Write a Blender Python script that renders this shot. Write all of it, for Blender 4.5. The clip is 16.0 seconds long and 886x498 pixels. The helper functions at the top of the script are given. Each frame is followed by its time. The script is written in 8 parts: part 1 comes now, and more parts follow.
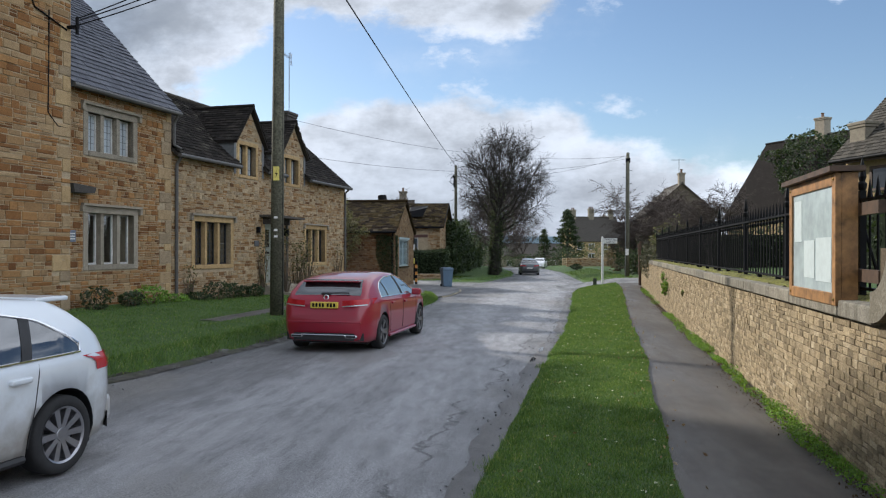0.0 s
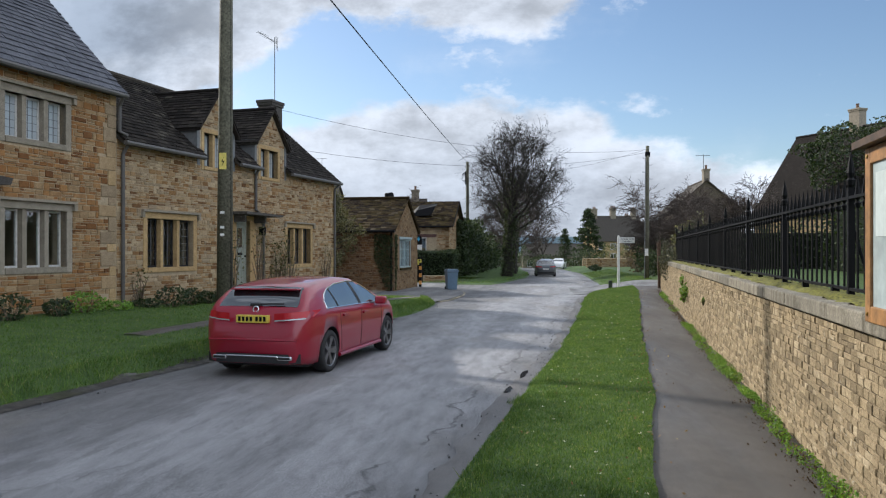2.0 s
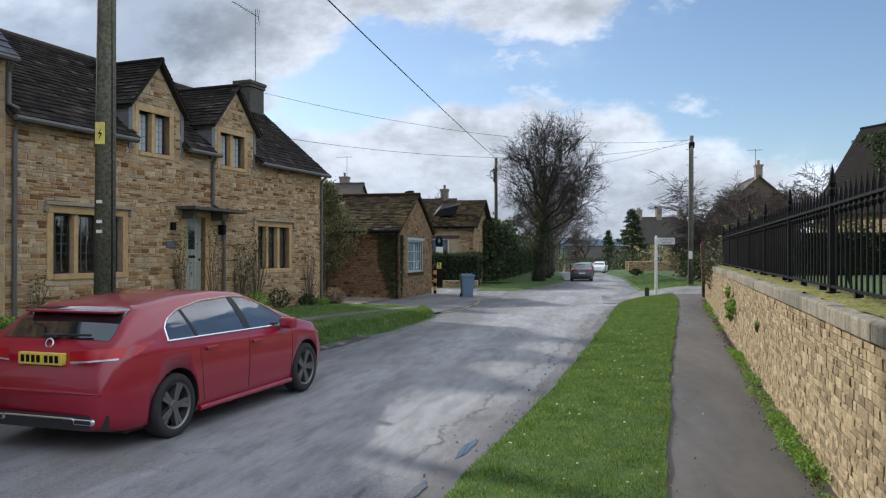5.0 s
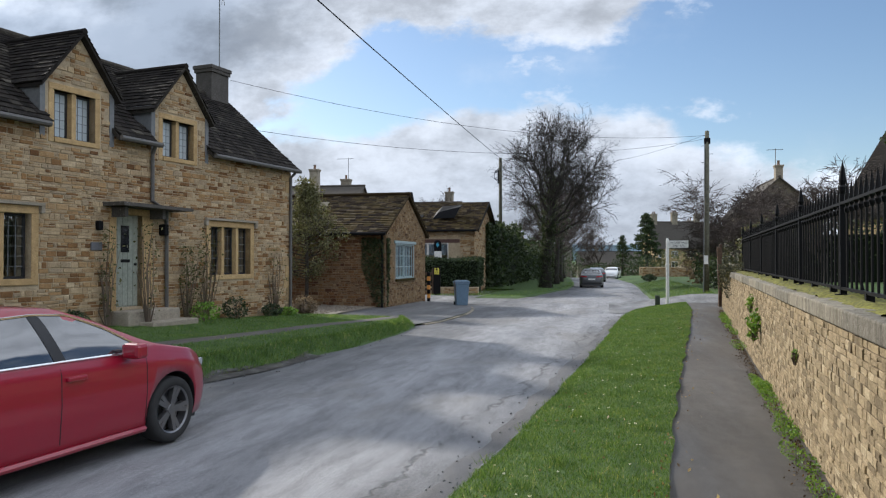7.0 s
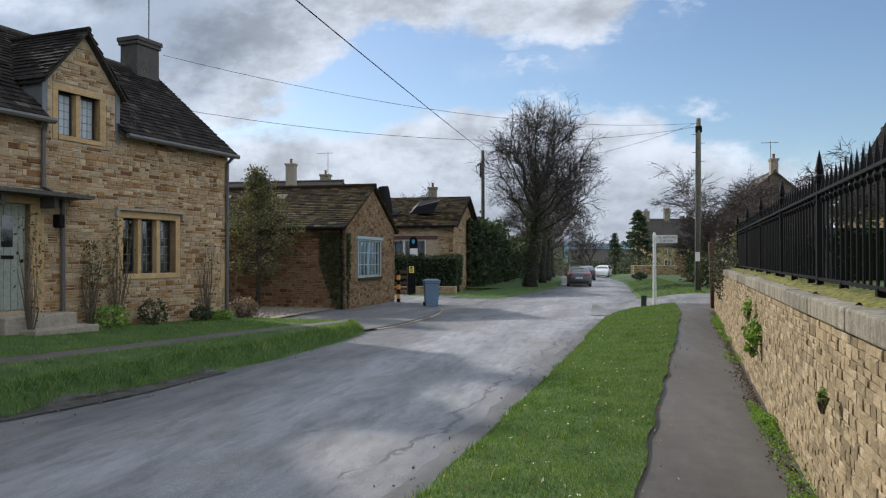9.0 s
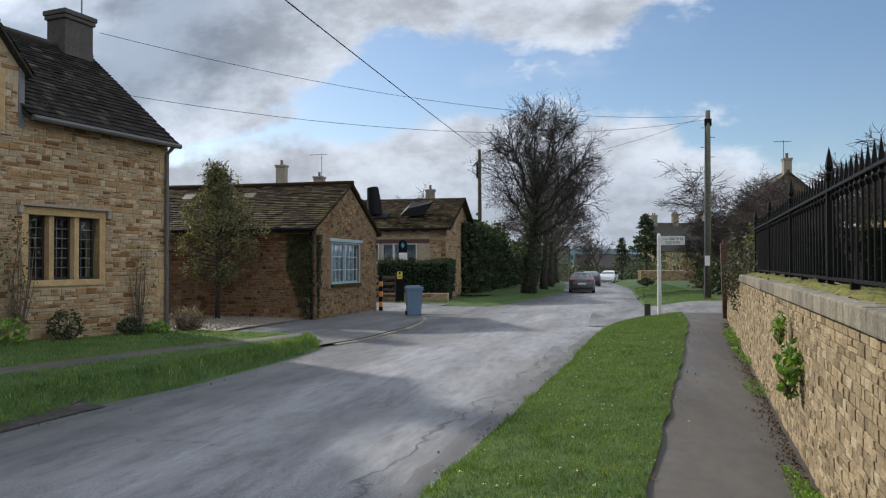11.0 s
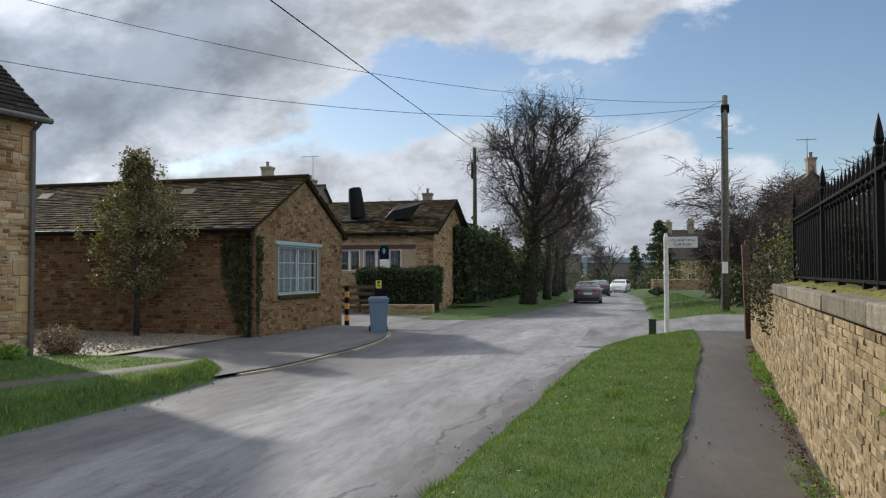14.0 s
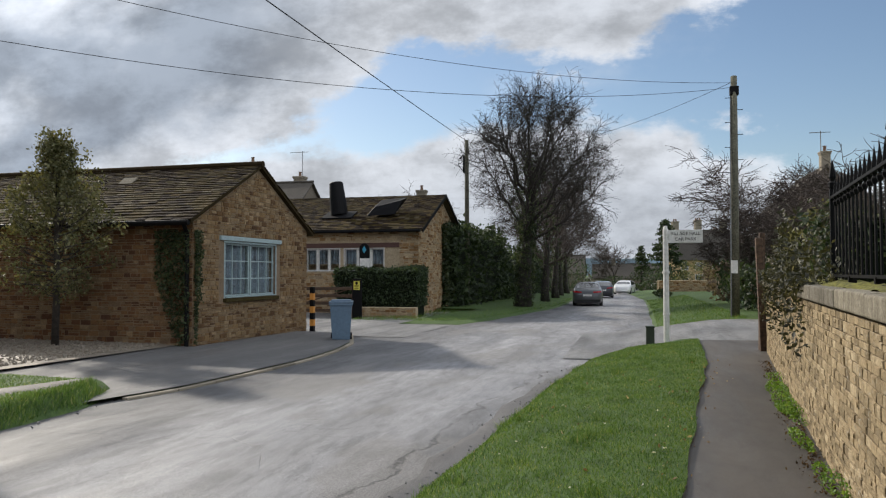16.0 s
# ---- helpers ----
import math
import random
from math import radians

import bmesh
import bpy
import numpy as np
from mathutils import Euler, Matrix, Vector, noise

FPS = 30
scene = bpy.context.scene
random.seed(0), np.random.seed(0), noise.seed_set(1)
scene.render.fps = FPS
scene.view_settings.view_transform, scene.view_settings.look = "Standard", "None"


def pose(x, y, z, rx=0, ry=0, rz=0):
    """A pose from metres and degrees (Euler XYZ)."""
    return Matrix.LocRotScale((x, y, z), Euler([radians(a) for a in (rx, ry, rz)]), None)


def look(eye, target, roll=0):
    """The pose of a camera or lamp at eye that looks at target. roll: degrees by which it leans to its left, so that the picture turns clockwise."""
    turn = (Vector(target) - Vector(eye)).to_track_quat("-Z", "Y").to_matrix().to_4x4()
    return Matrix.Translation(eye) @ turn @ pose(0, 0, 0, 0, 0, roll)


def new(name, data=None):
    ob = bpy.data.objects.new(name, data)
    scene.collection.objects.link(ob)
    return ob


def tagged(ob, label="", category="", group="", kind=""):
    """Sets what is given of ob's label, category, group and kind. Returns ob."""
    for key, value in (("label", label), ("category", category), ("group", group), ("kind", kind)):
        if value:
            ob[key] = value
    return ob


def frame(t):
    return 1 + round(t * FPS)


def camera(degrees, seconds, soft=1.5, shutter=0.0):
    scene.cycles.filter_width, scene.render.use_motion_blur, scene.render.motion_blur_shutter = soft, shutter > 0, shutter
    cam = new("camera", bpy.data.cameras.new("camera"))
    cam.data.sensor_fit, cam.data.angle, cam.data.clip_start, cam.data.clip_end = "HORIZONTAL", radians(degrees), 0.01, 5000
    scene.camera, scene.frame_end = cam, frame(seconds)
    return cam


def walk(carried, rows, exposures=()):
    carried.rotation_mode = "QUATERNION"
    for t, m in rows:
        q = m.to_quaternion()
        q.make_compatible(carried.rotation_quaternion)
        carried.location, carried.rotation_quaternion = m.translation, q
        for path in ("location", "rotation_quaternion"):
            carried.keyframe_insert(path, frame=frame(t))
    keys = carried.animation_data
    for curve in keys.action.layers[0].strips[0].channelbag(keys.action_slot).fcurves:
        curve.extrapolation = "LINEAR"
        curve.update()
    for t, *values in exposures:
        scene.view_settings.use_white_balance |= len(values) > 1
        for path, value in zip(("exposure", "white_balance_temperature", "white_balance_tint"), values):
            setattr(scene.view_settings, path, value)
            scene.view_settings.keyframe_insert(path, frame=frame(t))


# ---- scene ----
cam = camera(60.6, 16.0, soft=1.2)
PATH = [
    (0, (0.008, -1.495, 1.869), (-0.188, 0.495, 1.871), 0.1),
    (0.5, (0.216, -0.763, 1.881), (0.004, 1.226, 1.883), 0.1),
    (1, (0.375, -0.031, 1.875), (0.148, 1.956, 1.879), 0.1),
    (1.5, (0.564, 0.667, 1.882), (0.322, 2.652, 1.887), 0.0),
    (2, (0.702, 1.351, 1.867), (0.445, 3.335, 1.87), 0.0),
    (2.5, (0.853, 2.087, 1.85), (0.579, 4.068, 1.854), 0.0),
    (3, (0.986, 2.83, 1.84), (0.694, 4.808, 1.845), 0.0),
    (3.5, (1.146, 3.53, 1.864), (0.833, 5.506, 1.87), 0.0),
    (6, (1.816, 7.164, 1.832), (1.412, 9.122, 1.848), -0.0),
    (6.5, (1.927, 7.89, 1.817), (1.516, 9.847, 1.839), -0.0),
    (7, (2.003, 8.606, 1.81), (1.588, 10.562, 1.835), -0.0),
    (7.5, (2.107, 9.311, 1.784), (1.689, 11.267, 1.811), -0.0),
    (8, (2.217, 10.024, 1.768), (1.802, 11.98, 1.795), -0.1),
    (8.5, (2.357, 10.704, 1.753), (1.951, 12.662, 1.776), -0.1),
    (9, (2.453, 11.384, 1.739), (2.052, 13.343, 1.761), -0.1),
    (11.5, (2.845, 14.853, 1.681), (2.417, 16.806, 1.723), -0.2),
    (12, (2.929, 15.54, 1.678), (2.496, 17.492, 1.724), -0.2),
    (12.5, (3.032, 16.224, 1.672), (2.592, 18.175, 1.722), -0.2),
    (13, (3.115, 16.908, 1.668), (2.668, 18.857, 1.722), -0.2),
    (13.5, (3.185, 17.61, 1.637), (2.732, 19.557, 1.695), -0.2),
    (14, (3.255, 18.32, 1.626), (2.795, 20.265, 1.687), -0.2),
    (14.5, (3.329, 18.983, 1.623), (2.862, 20.927, 1.684), -0.3),
    (15, (3.424, 19.718, 1.605), (2.949, 21.66, 1.668), -0.2),
    (15.5, (3.526, 20.417, 1.593), (3.047, 22.357, 1.657), -0.2),
    (16, (3.567, 21.13, 1.581), (3.089, 23.07, 1.645), -0.2),
]
walk(cam, [(t, look(eye, target, roll)) for t, eye, target, roll in PATH], [(0, 0.66, 6150, 10), (7.5, 0.64, 6150, 10), (9, 0.54, 6150, 10), (11.5, 0.46, 6250, 10), (16, 0.44, 6550, 10)])

# world: sky with drifting cloud, and one sun
SUN_DIR = Vector((-6.95, 4.7, 4.64)).normalized()      # towards the sun
world = bpy.data.worlds.new("sky")
scene.world = world
world.use_nodes = True
wt = world.node_tree
wt.nodes.clear()


def wnode(kind, **kw):
    n = wt.nodes.new(kind)
    for k, v in kw.items():
        n.inputs[k].default_value = v
    return n


def wmath(op, a, b=None, c=None):
    n = wt.nodes.new("ShaderNodeMath")
    n.operation = op
    for i, v in enumerate((a, b, c)):
        if v is None:
            continue
        if isinstance(v, (int, float)):
            n.inputs[i].default_value = v
        else:
            wt.links.new(v, n.inputs[i])
    return n.outputs[0]


def wramp(value, lo, hi):
    n = wt.nodes.new("ShaderNodeMapRange")
    n.interpolation_type = "SMOOTHSTEP"
    n.inputs["From Min"].default_value = lo
    n.inputs["From Max"].default_value = hi
    wt.links.new(value, n.inputs["Value"])
    return n.outputs[0]


def wdot(vec, d):
    n = wt.nodes.new("ShaderNodeVectorMath")
    n.operation = "DOT_PRODUCT"
    wt.links.new(vec, n.inputs[0])
    n.inputs[1].default_value = d
    return n.outputs["Value"]


def wmix(fac, a, b):
    n = wt.nodes.new("ShaderNodeMix")
    n.data_type = "RGBA"
    for sock, v in ((n.inputs[0], fac), (n.inputs[6], a), (n.inputs[7], b)):
        if isinstance(v, (int, float)):
            sock.default_value = v
        elif isinstance(v, tuple):
            sock.default_value = (*v, 1)
        else:
            wt.links.new(v, sock)
    return n.outputs[2]


sky = wt.nodes.new("ShaderNodeTexSky")
sky.sky_type = "NISHITA"
sky.sun_disc = False
sky.sun_elevation = math.asin(SUN_DIR.z)
sky.sun_rotation = math.atan2(SUN_DIR.x, SUN_DIR.y)
sky.air_density, sky.dust_density, sky.ozone_density = 1.0, 0.6, 2.0
coord = wt.nodes.new("ShaderNodeTexCoord").outputs["Generated"]
sep = wt.nodes.new("ShaderNodeSeparateXYZ")
wt.links.new(coord, sep.inputs[0])
# the sky ahead laid out flat: across (x / y) and upwards (z / y)
ahead = wmath("MAXIMUM", sep.outputs[1], 0.06)
across = wmath("DIVIDE", sep.outputs[0], ahead)
upward = wmath("DIVIDE", wmath("MAXIMUM", sep.outputs[2], 0.0), ahead)
flat = wt.nodes.new("ShaderNodeCombineXYZ")
wt.links.new(wmath("MINIMUM", wmath("MAXIMUM", across, -6.0), 6.0), flat.inputs[0])
wt.links.new(wmath("MULTIPLY", wmath("MINIMUM", upward, 6.0), 1.7), flat.inputs[1])


def wnoise(scale, detail, rough, shift):
    m = wt.nodes.new("ShaderNodeMapping")
    m.inputs["Location"].default_value = shift
    wt.links.new(flat.outputs[0], m.inputs["Vector"])
    n = wnode("ShaderNodeTexNoise", Scale=scale, Detail=detail, Roughness=rough)
    wt.links.new(m.outputs[0], n.inputs["Vector"])
    return n.outputs["Fac"]


billow = wmath("SUBTRACT", wnoise(4.2, 9.0, 0.62, (2.3, 1.1, 0.0)), 0.5)
fine = wmath("SUBTRACT", wnoise(13.0, 6.0, 0.6, (5.3, 0.4, 0.0)), 0.5)
edge = wmath("ADD", wmath("MULTIPLY", billow, 0.30), wmath("MULTIPLY", fine, 0.06))
# a bright bank of cumulus low over the street's end
right = wramp(across, 0.03, 0.15)
crest = wmath("SUBTRACT", wmath("SUBTRACT", 0.205, wmath("MULTIPLY", right, 0.075)), wmath("MULTIPLY", wramp(across, -0.12, -0.5), 0.03))
bank = wmath("SUBTRACT", crest, wmath("SUBTRACT", upward, wmath("MULTIPLY", edge, 0.55)))
# a higher grey deck that thickens towards the sun's side
base = wmath("ADD", 0.272, wmath("SUBTRACT", wmath("MULTIPLY", wmath("MAXIMUM", wmath("ADD", across, 0.02), 0.0), 0.45), wmath("MULTIPLY", wmath("MAXIMUM", wmath("SUBTRACT", -0.32, across), 0.0), 0.45)))
deck = wmath("SUBTRACT", wmath("ADD", upward, wmath("MULTIPLY", edge, 1.0)), base)
veil = wmath("MULTIPLY", wramp(wnoise(2.6, 8.0, 0.6, (9.1, 3.3, 0.0)), 0.50, 0.72), 0.35)
behind = wramp(wdot(coord, (0.25, -0.9, 0.35)), -0.2, 0.35)
mass = wmath("MAXIMUM", wramp(bank, -0.008, 0.024), wramp(deck, -0.008, 0.035))
# a few small loose puffs in the blue
loose = wmath("MULTIPLY", wramp(wnoise(6.5, 7.0, 0.58, (3.7, 8.2, 0.0)), 0.60, 0.70), 0.7)
cover = wmath("MAXIMUM", wmath("MAXIMUM", wmath("MAXIMUM", mass, loose), veil), behind)
sunside = wramp(across, -0.22, -0.62)
inner = wramp(deck, 0.02, 0.14)
shade = wmath("MULTIPLY", wmath("MULTIPLY", inner, wmath("ADD", 0.14, wmath("MULTIPLY", sunside, 0.66))), wramp(wnoise(3.1, 6.0, 0.55, (1.7, 6.1, 0.0)), 0.26, 0.60))
under = wmath("MULTIPLY", wramp(bank, 0.05, 0.14), 0.28)
cloud = wmix(wmath("MAXIMUM", shade, under), (0.84, 0.89, 0.97), (0.27, 0.33, 0.42))
glow = wmath("POWER", wmath("MAXIMUM", wdot(coord, tuple(SUN_DIR)), 0.0), 14.0)
blue = wt.nodes.new("ShaderNodeBackground")
wt.links.new(sky.outputs[0], blue.inputs[0])
blue.inputs[1].default_value = 0.085
white = wt.nodes.new("ShaderNodeBackground")
wt.links.new(cloud, white.inputs[0])
# clouds behind the street's far end are backlit; those on the other side of the sky face the sun
# extra brightness added to the unseen right-hand sky, aimed to fill the house fronts
front_fill = wramp(wdot(coord, tuple(Vector((0.92, -0.12, 0.40)).normalized())), -0.05, 0.75)
puff = wmath("ADD", 0.36, wmath("MULTIPLY", wramp(wnoise(5.0, 9.0, 0.62, (4.4, 2.9, 0.0)), 0.34, 0.62), 0.30))
wt.links.new(wmath("ADD", wmath("ADD", puff, wmath("MULTIPLY", glow, 0.5)), wmath("MULTIPLY", front_fill, 0.55)), white.inputs[1])
both = wt.nodes.new("ShaderNodeMixShader")
wt.links.new(cover, both.inputs[0])
wt.links.new(blue.outputs[0], both.inputs[1])
wt.links.new(white.outputs[0], both.inputs[2])
wout = wt.nodes.new("ShaderNodeOutputWorld")
wt.links.new(both.outputs[0], wout.inputs[0])

sun_data = bpy.data.lights.new("sun", "SUN")
sun_data.energy, sun_data.angle, sun_data.color = 3.1, radians(2.0), (1.0, 0.93, 0.82)
sun = new("sun", sun_data)
sun.matrix_world = look((0, 0, 40), Vector((0, 0, 40)) - SUN_DIR)

# materials
def material(name):
    m = bpy.data.materials.new(name)
    m.use_nodes = True
    return m, m.node_tree, m.node_tree.nodes["Principled BSDF"]


def texnoise(nt, scale, detail=5.0, rough=0.6, stretch=(1, 1, 1)):
    c = nt.nodes.new("ShaderNodeTexCoord")
    mp = nt.nodes.new("ShaderNodeMapping")
    mp.inputs["Scale"].default_value = stretch
    n = nt.nodes.new("ShaderNodeTexNoise")
    n.inputs["Scale"].default_value, n.inputs["Detail"].default_value, n.inputs["Roughness"].default_value = scale, detail, rough
    g = nt.nodes.new("ShaderNodeNewGeometry")
    nt.links.new(g.outputs["Position"], mp.inputs[0])
    nt.links.new(mp.outputs[0], n.inputs["Vector"])
    return n.outputs["Fac"]


def ramp(nt, fac, stops):
    r = nt.nodes.new("ShaderNodeValToRGB")
    els = r.color_ramp.elements
    while len(els) < len(stops):
        els.new(0.5)
    for e, (pos, col) in zip(els, stops):
        e.position, e.color = pos, (*col, 1)
    nt.links.new(fac, r.inputs[0])
    return r.outputs[0]


def mixcol(nt, fac, a, b, mode="MIX"):
    n = nt.nodes.new("ShaderNodeMix")
    n.data_type, n.blend_type = "RGBA", mode
    for sock, v in ((n.inputs[0], fac), (n.inputs[6], a), (n.inputs[7], b)):
        if isinstance(v, (int, float)):
            sock.default_value = v
        elif isinstance(v, tuple):
            sock.default_value = (*v, 1)
        else:
            nt.links.new(v, sock)
    return n.outputs[2]


def remap(nt, v, a, b, c=0.0, d=1.0):
    n = nt.nodes.new("ShaderNodeMapRange")
    for k, x in zip(("From Min", "From Max", "To Min", "To Max"), (a, b, c, d)):
        n.inputs[k].default_value = x
    nt.links.new(v, n.inputs["Value"])
    return n.outputs[0]


def bump(nt, bsdf, height, strength=0.4, distance=0.01):
    b = nt.nodes.new("ShaderNodeBump")
    b.inputs["Strength"].default_value, b.inputs["Distance"].default_value = strength, distance
    nt.links.new(height, b.inputs["Height"])
    nt.links.new(b.outputs[0], bsdf.inputs["Normal"])


def varied(nt, island):
    """A random value for each piece: by island in a joined mesh, by object for single pieces."""
    if island:
        return nt.nodes.new("ShaderNodeNewGeometry").outputs["Random Per Island"]
    return nt.nodes.new("ShaderNodeObjectInfo").outputs["Random"]


def plain(name, colour, rough=0.6, metal=0.0, grain=0.12, scale=14.0, relief=0.15):
    """Paint, metal, plastic: one colour with faint wear at two scales."""
    m, nt, b = material(name)
    dark = tuple(c * (1 - 2 * grain) for c in colour)
    lite = tuple(min(1, c * (1 + grain)) for c in colour)
    fine = ramp(nt, texnoise(nt, scale), [(0.3, dark), (0.7, lite)])
    broad = ramp(nt, texnoise(nt, scale * 0.12), [(0.3, (1 - grain,) * 3), (0.7, (1, 1, 1))])
    nt.links.new(mixcol(nt, 1.0, fine, broad, "MULTIPLY"), b.inputs["Base Color"])
    b.inputs["Roughness"].default_value, b.inputs["Metallic"].default_value = rough, metal
    if max(colour) < 0.02:
        b.inputs["Specular IOR Level"].default_value = 0.15
    if relief:
        bump(nt, b, texnoise(nt, scale * 3), relief, 0.004)
    return m


def stone(name, stops, island, rough=0.9, lichen=0.25, grime=0.5, gloss=0.2):
    """Natural stone pieces: each its own tint, with grain, stains and lichen."""
    m, nt, b = material(name)
    base = ramp(nt, varied(nt, island), stops)
    grain = texnoise(nt, 55, 6, 0.7)
    col = mixcol(nt, 0.75, base, ramp(nt, grain, [(0.3, (0.38, 0.37, 0.36)), (0.7, (1.4, 1.4, 1.4))]), "MULTIPLY")
    blotch = texnoise(nt, 6.5, 5, 0.65)
    col = mixcol(nt, grime, col, ramp(nt, blotch, [(0.35, (0.62, 0.58, 0.53)), (0.65, (1.1, 1.08, 1.05))]), "MULTIPLY")
    spots = remap(nt, texnoise(nt, 23, 3, 0.5), 0.60, 0.72)
    wide = remap(nt, texnoise(nt, 1.1, 3, 0.5), 0.45, 0.65, 0.0, lichen)
    mul = nt.nodes.new("ShaderNodeMath")
    mul.operation = "MULTIPLY"
    nt.links.new(spots, mul.inputs[0])
    nt.links.new(wide, mul.inputs[1])
    col = mixcol(nt, mul.outputs[0], col, (0.42, 0.40, 0.34))
    nt.links.new(col, b.inputs["Base Color"])
    b.inputs["Roughness"].default_value = rough
    b.inputs["Specular IOR Level"].default_value = gloss
    bump(nt, b, texnoise(nt, 38, 8, 0.7), 0.7, 0.012)
    return m


HOUSE_STOPS = [(0.0, (0.14, 0.062, 0.024)), (0.25, (0.27, 0.13, 0.048)), (0.5, (0.36, 0.195, 0.078)), (0.75, (0.29, 0.19, 0.10)), (1.0, (0.42, 0.30, 0.17))]
PALE_STOPS = [(0.0, (0.15, 0.075, 0.032)), (0.18, (0.29, 0.165, 0.072)), (0.4, (0.40, 0.265, 0.135)), (0.6, (0.33, 0.26, 0.175)), (0.8, (0.44, 0.33, 0.20)), (1.0, (0.52, 0.41, 0.27))]
WALL_STOPS = [(0.0, (0.21, 0.165, 0.105)), (0.25, (0.31, 0.245, 0.152)), (0.5, (0.36, 0.285, 0.18)), (0.8, (0.42, 0.33, 0.205)), (1.0, (0.50, 0.41, 0.275))]
# workshop's brown ironstone, made darker still to carry the shade on its walls
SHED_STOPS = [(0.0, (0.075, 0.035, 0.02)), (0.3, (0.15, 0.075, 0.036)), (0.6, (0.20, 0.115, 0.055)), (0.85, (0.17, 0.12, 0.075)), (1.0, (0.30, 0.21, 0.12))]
M_house = {k: stone("ironstone_rubble" + "_j" * k, HOUSE_STOPS, k) for k in (0, 1)}
M_pale = {k: stone("golden_limestone" + "_j" * k, PALE_STOPS, k) for k in (0, 1)}
M_shed = {k: stone("shade_dark_ironstone" + "_j" * k, SHED_STOPS, k) for k in (0, 1)}
M_wall = {k: stone("garden_wall_stone" + "_j" * k, WALL_STOPS, k, lichen=0.7) for k in (0, 1)}
# gable's tan stone, toned down because the gable stands in shade
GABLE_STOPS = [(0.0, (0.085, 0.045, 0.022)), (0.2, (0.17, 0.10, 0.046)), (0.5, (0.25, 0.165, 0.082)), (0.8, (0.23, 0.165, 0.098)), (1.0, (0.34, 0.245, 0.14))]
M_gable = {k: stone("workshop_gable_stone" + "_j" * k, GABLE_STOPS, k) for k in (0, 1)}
M_mortar = stone("lime_mortar", [(0, (0.43, 0.345, 0.235)), (1, (0.47, 0.385, 0.265))], 0, lichen=0.1)
# workshop mortar, about half as bright as the houses' lime mortar
M_shed_mortar = stone("dark_mortar", [(0, (0.20, 0.15, 0.10)), (1, (0.25, 0.19, 0.13))], 0, lichen=0.1)
M_gap = stone("dark_wall_joint", [(0, (0.10, 0.078, 0.052)), (1, (0.13, 0.10, 0.068))], 0, lichen=0.1)
M_dress = stone("dressed_honey_stone", [(0, (0.45, 0.31, 0.155)), (1, (0.52, 0.37, 0.19))], 0, lichen=0.2)
M_grey_dress = stone("dressed_grey_stone", [(0, (0.27, 0.24, 0.19)), (1, (0.36, 0.32, 0.26))], 0, lichen=0.5)
M_cope = stone("weathered_coping_stone", [(0, (0.20, 0.18, 0.14)), (0.5, (0.31, 0.28, 0.22)), (1, (0.40, 0.36, 0.29))], 0, lichen=1.0)
M_dark_stone = stone("sooty_chimney_stone", [(0, (0.055, 0.052, 0.05)), (1, (0.10, 0.092, 0.085))], 0, lichen=0.5)
M_tile = {k: stone("stone_roof_tile" + "_j" * k, [(0, (0.020, 0.018, 0.017)), (0.6, (0.036, 0.032, 0.030)), (0.95, (0.050, 0.045, 0.039)), (1, (0.11, 0.10, 0.085))], k, lichen=0.3, gloss=0.05) for k in (0, 1)}
M_slate = {k: stone("blue_slate" + "_j" * k, [(0, (0.075, 0.08, 0.10)), (1, (0.12, 0.125, 0.15))], k, rough=0.6, lichen=0.15, grime=0.3) for k in (0, 1)}
M_brown_tile = {k: stone("mossy_clay_tile" + "_j" * k, [(0, (0.016, 0.011, 0.008)), (0.35, (0.028, 0.018, 0.011)), (0.65, (0.052, 0.040, 0.014)), (0.9, (0.080, 0.056, 0.022)), (1, (0.12, 0.10, 0.07))], k, lichen=0.3, gloss=0.08) for k in (0, 1)}
M_black = plain("black_iron_paint", (0.005, 0.005, 0.006), 0.6)
M_oak = plain("varnished_oak", (0.40, 0.20, 0.07), 0.5, grain=0.3, scale=9)
M_dark_oak = plain("dark_oak", (0.10, 0.055, 0.03), 0.6, grain=0.3, scale=9)
M_pole = plain("weathered_pole_wood", (0.13, 0.125, 0.085), 0.85, grain=0.35, scale=22, relief=0.4)
M_bark = plain("bark", (0.055, 0.047, 0.04), 0.95, grain=0.3, scale=12, relief=0.6)
M_twig = plain("twigs", (0.085, 0.065, 0.055), 0.95, grain=0.2)
M_lead = plain("lead_grey", (0.16, 0.165, 0.17), 0.6)
M_gutter = plain("grey_gutter_paint", (0.10, 0.094, 0.088), 0.55)
M_white = plain("white_paint", (0.74, 0.73, 0.70), 0.5, grain=0.1)
M_frame_blk = plain("black_window_frame", (0.02, 0.02, 0.022), 0.5)
M_frame_wht = plain("grey_white_window_frame", (0.62, 0.61, 0.58), 0.5)
M_frame_sage = plain("pale_green_window_paint", (0.33, 0.42, 0.43), 0.5)
M_door = plain("sage_grey_door_paint", (0.30, 0.32, 0.27), 0.5)
M_curtain = plain("pale_curtain", (0.24, 0.29, 0.35), 0.9, grain=0.2, scale=6)


def through_leaf(nt, b, share):
    """Thin leaves let part of the light through."""
    tl = nt.nodes.new("ShaderNodeBsdfTranslucent")
    nt.links.new(mixcol(nt, 1.0, b.inputs["Base Color"].links[0].from_socket, (1.5, 1.35, 0.7), "MULTIPLY"), tl.inputs["Color"])
    mx = nt.nodes.new("ShaderNodeMixShader")
    mx.inputs[0].default_value = share
    nt.links.new(b.outputs[0], mx.inputs[1])
    nt.links.new(tl.outputs[0], mx.inputs[2])
    nt.links.new(mx.outputs[0], nt.nodes["Material Output"].inputs["Surface"])


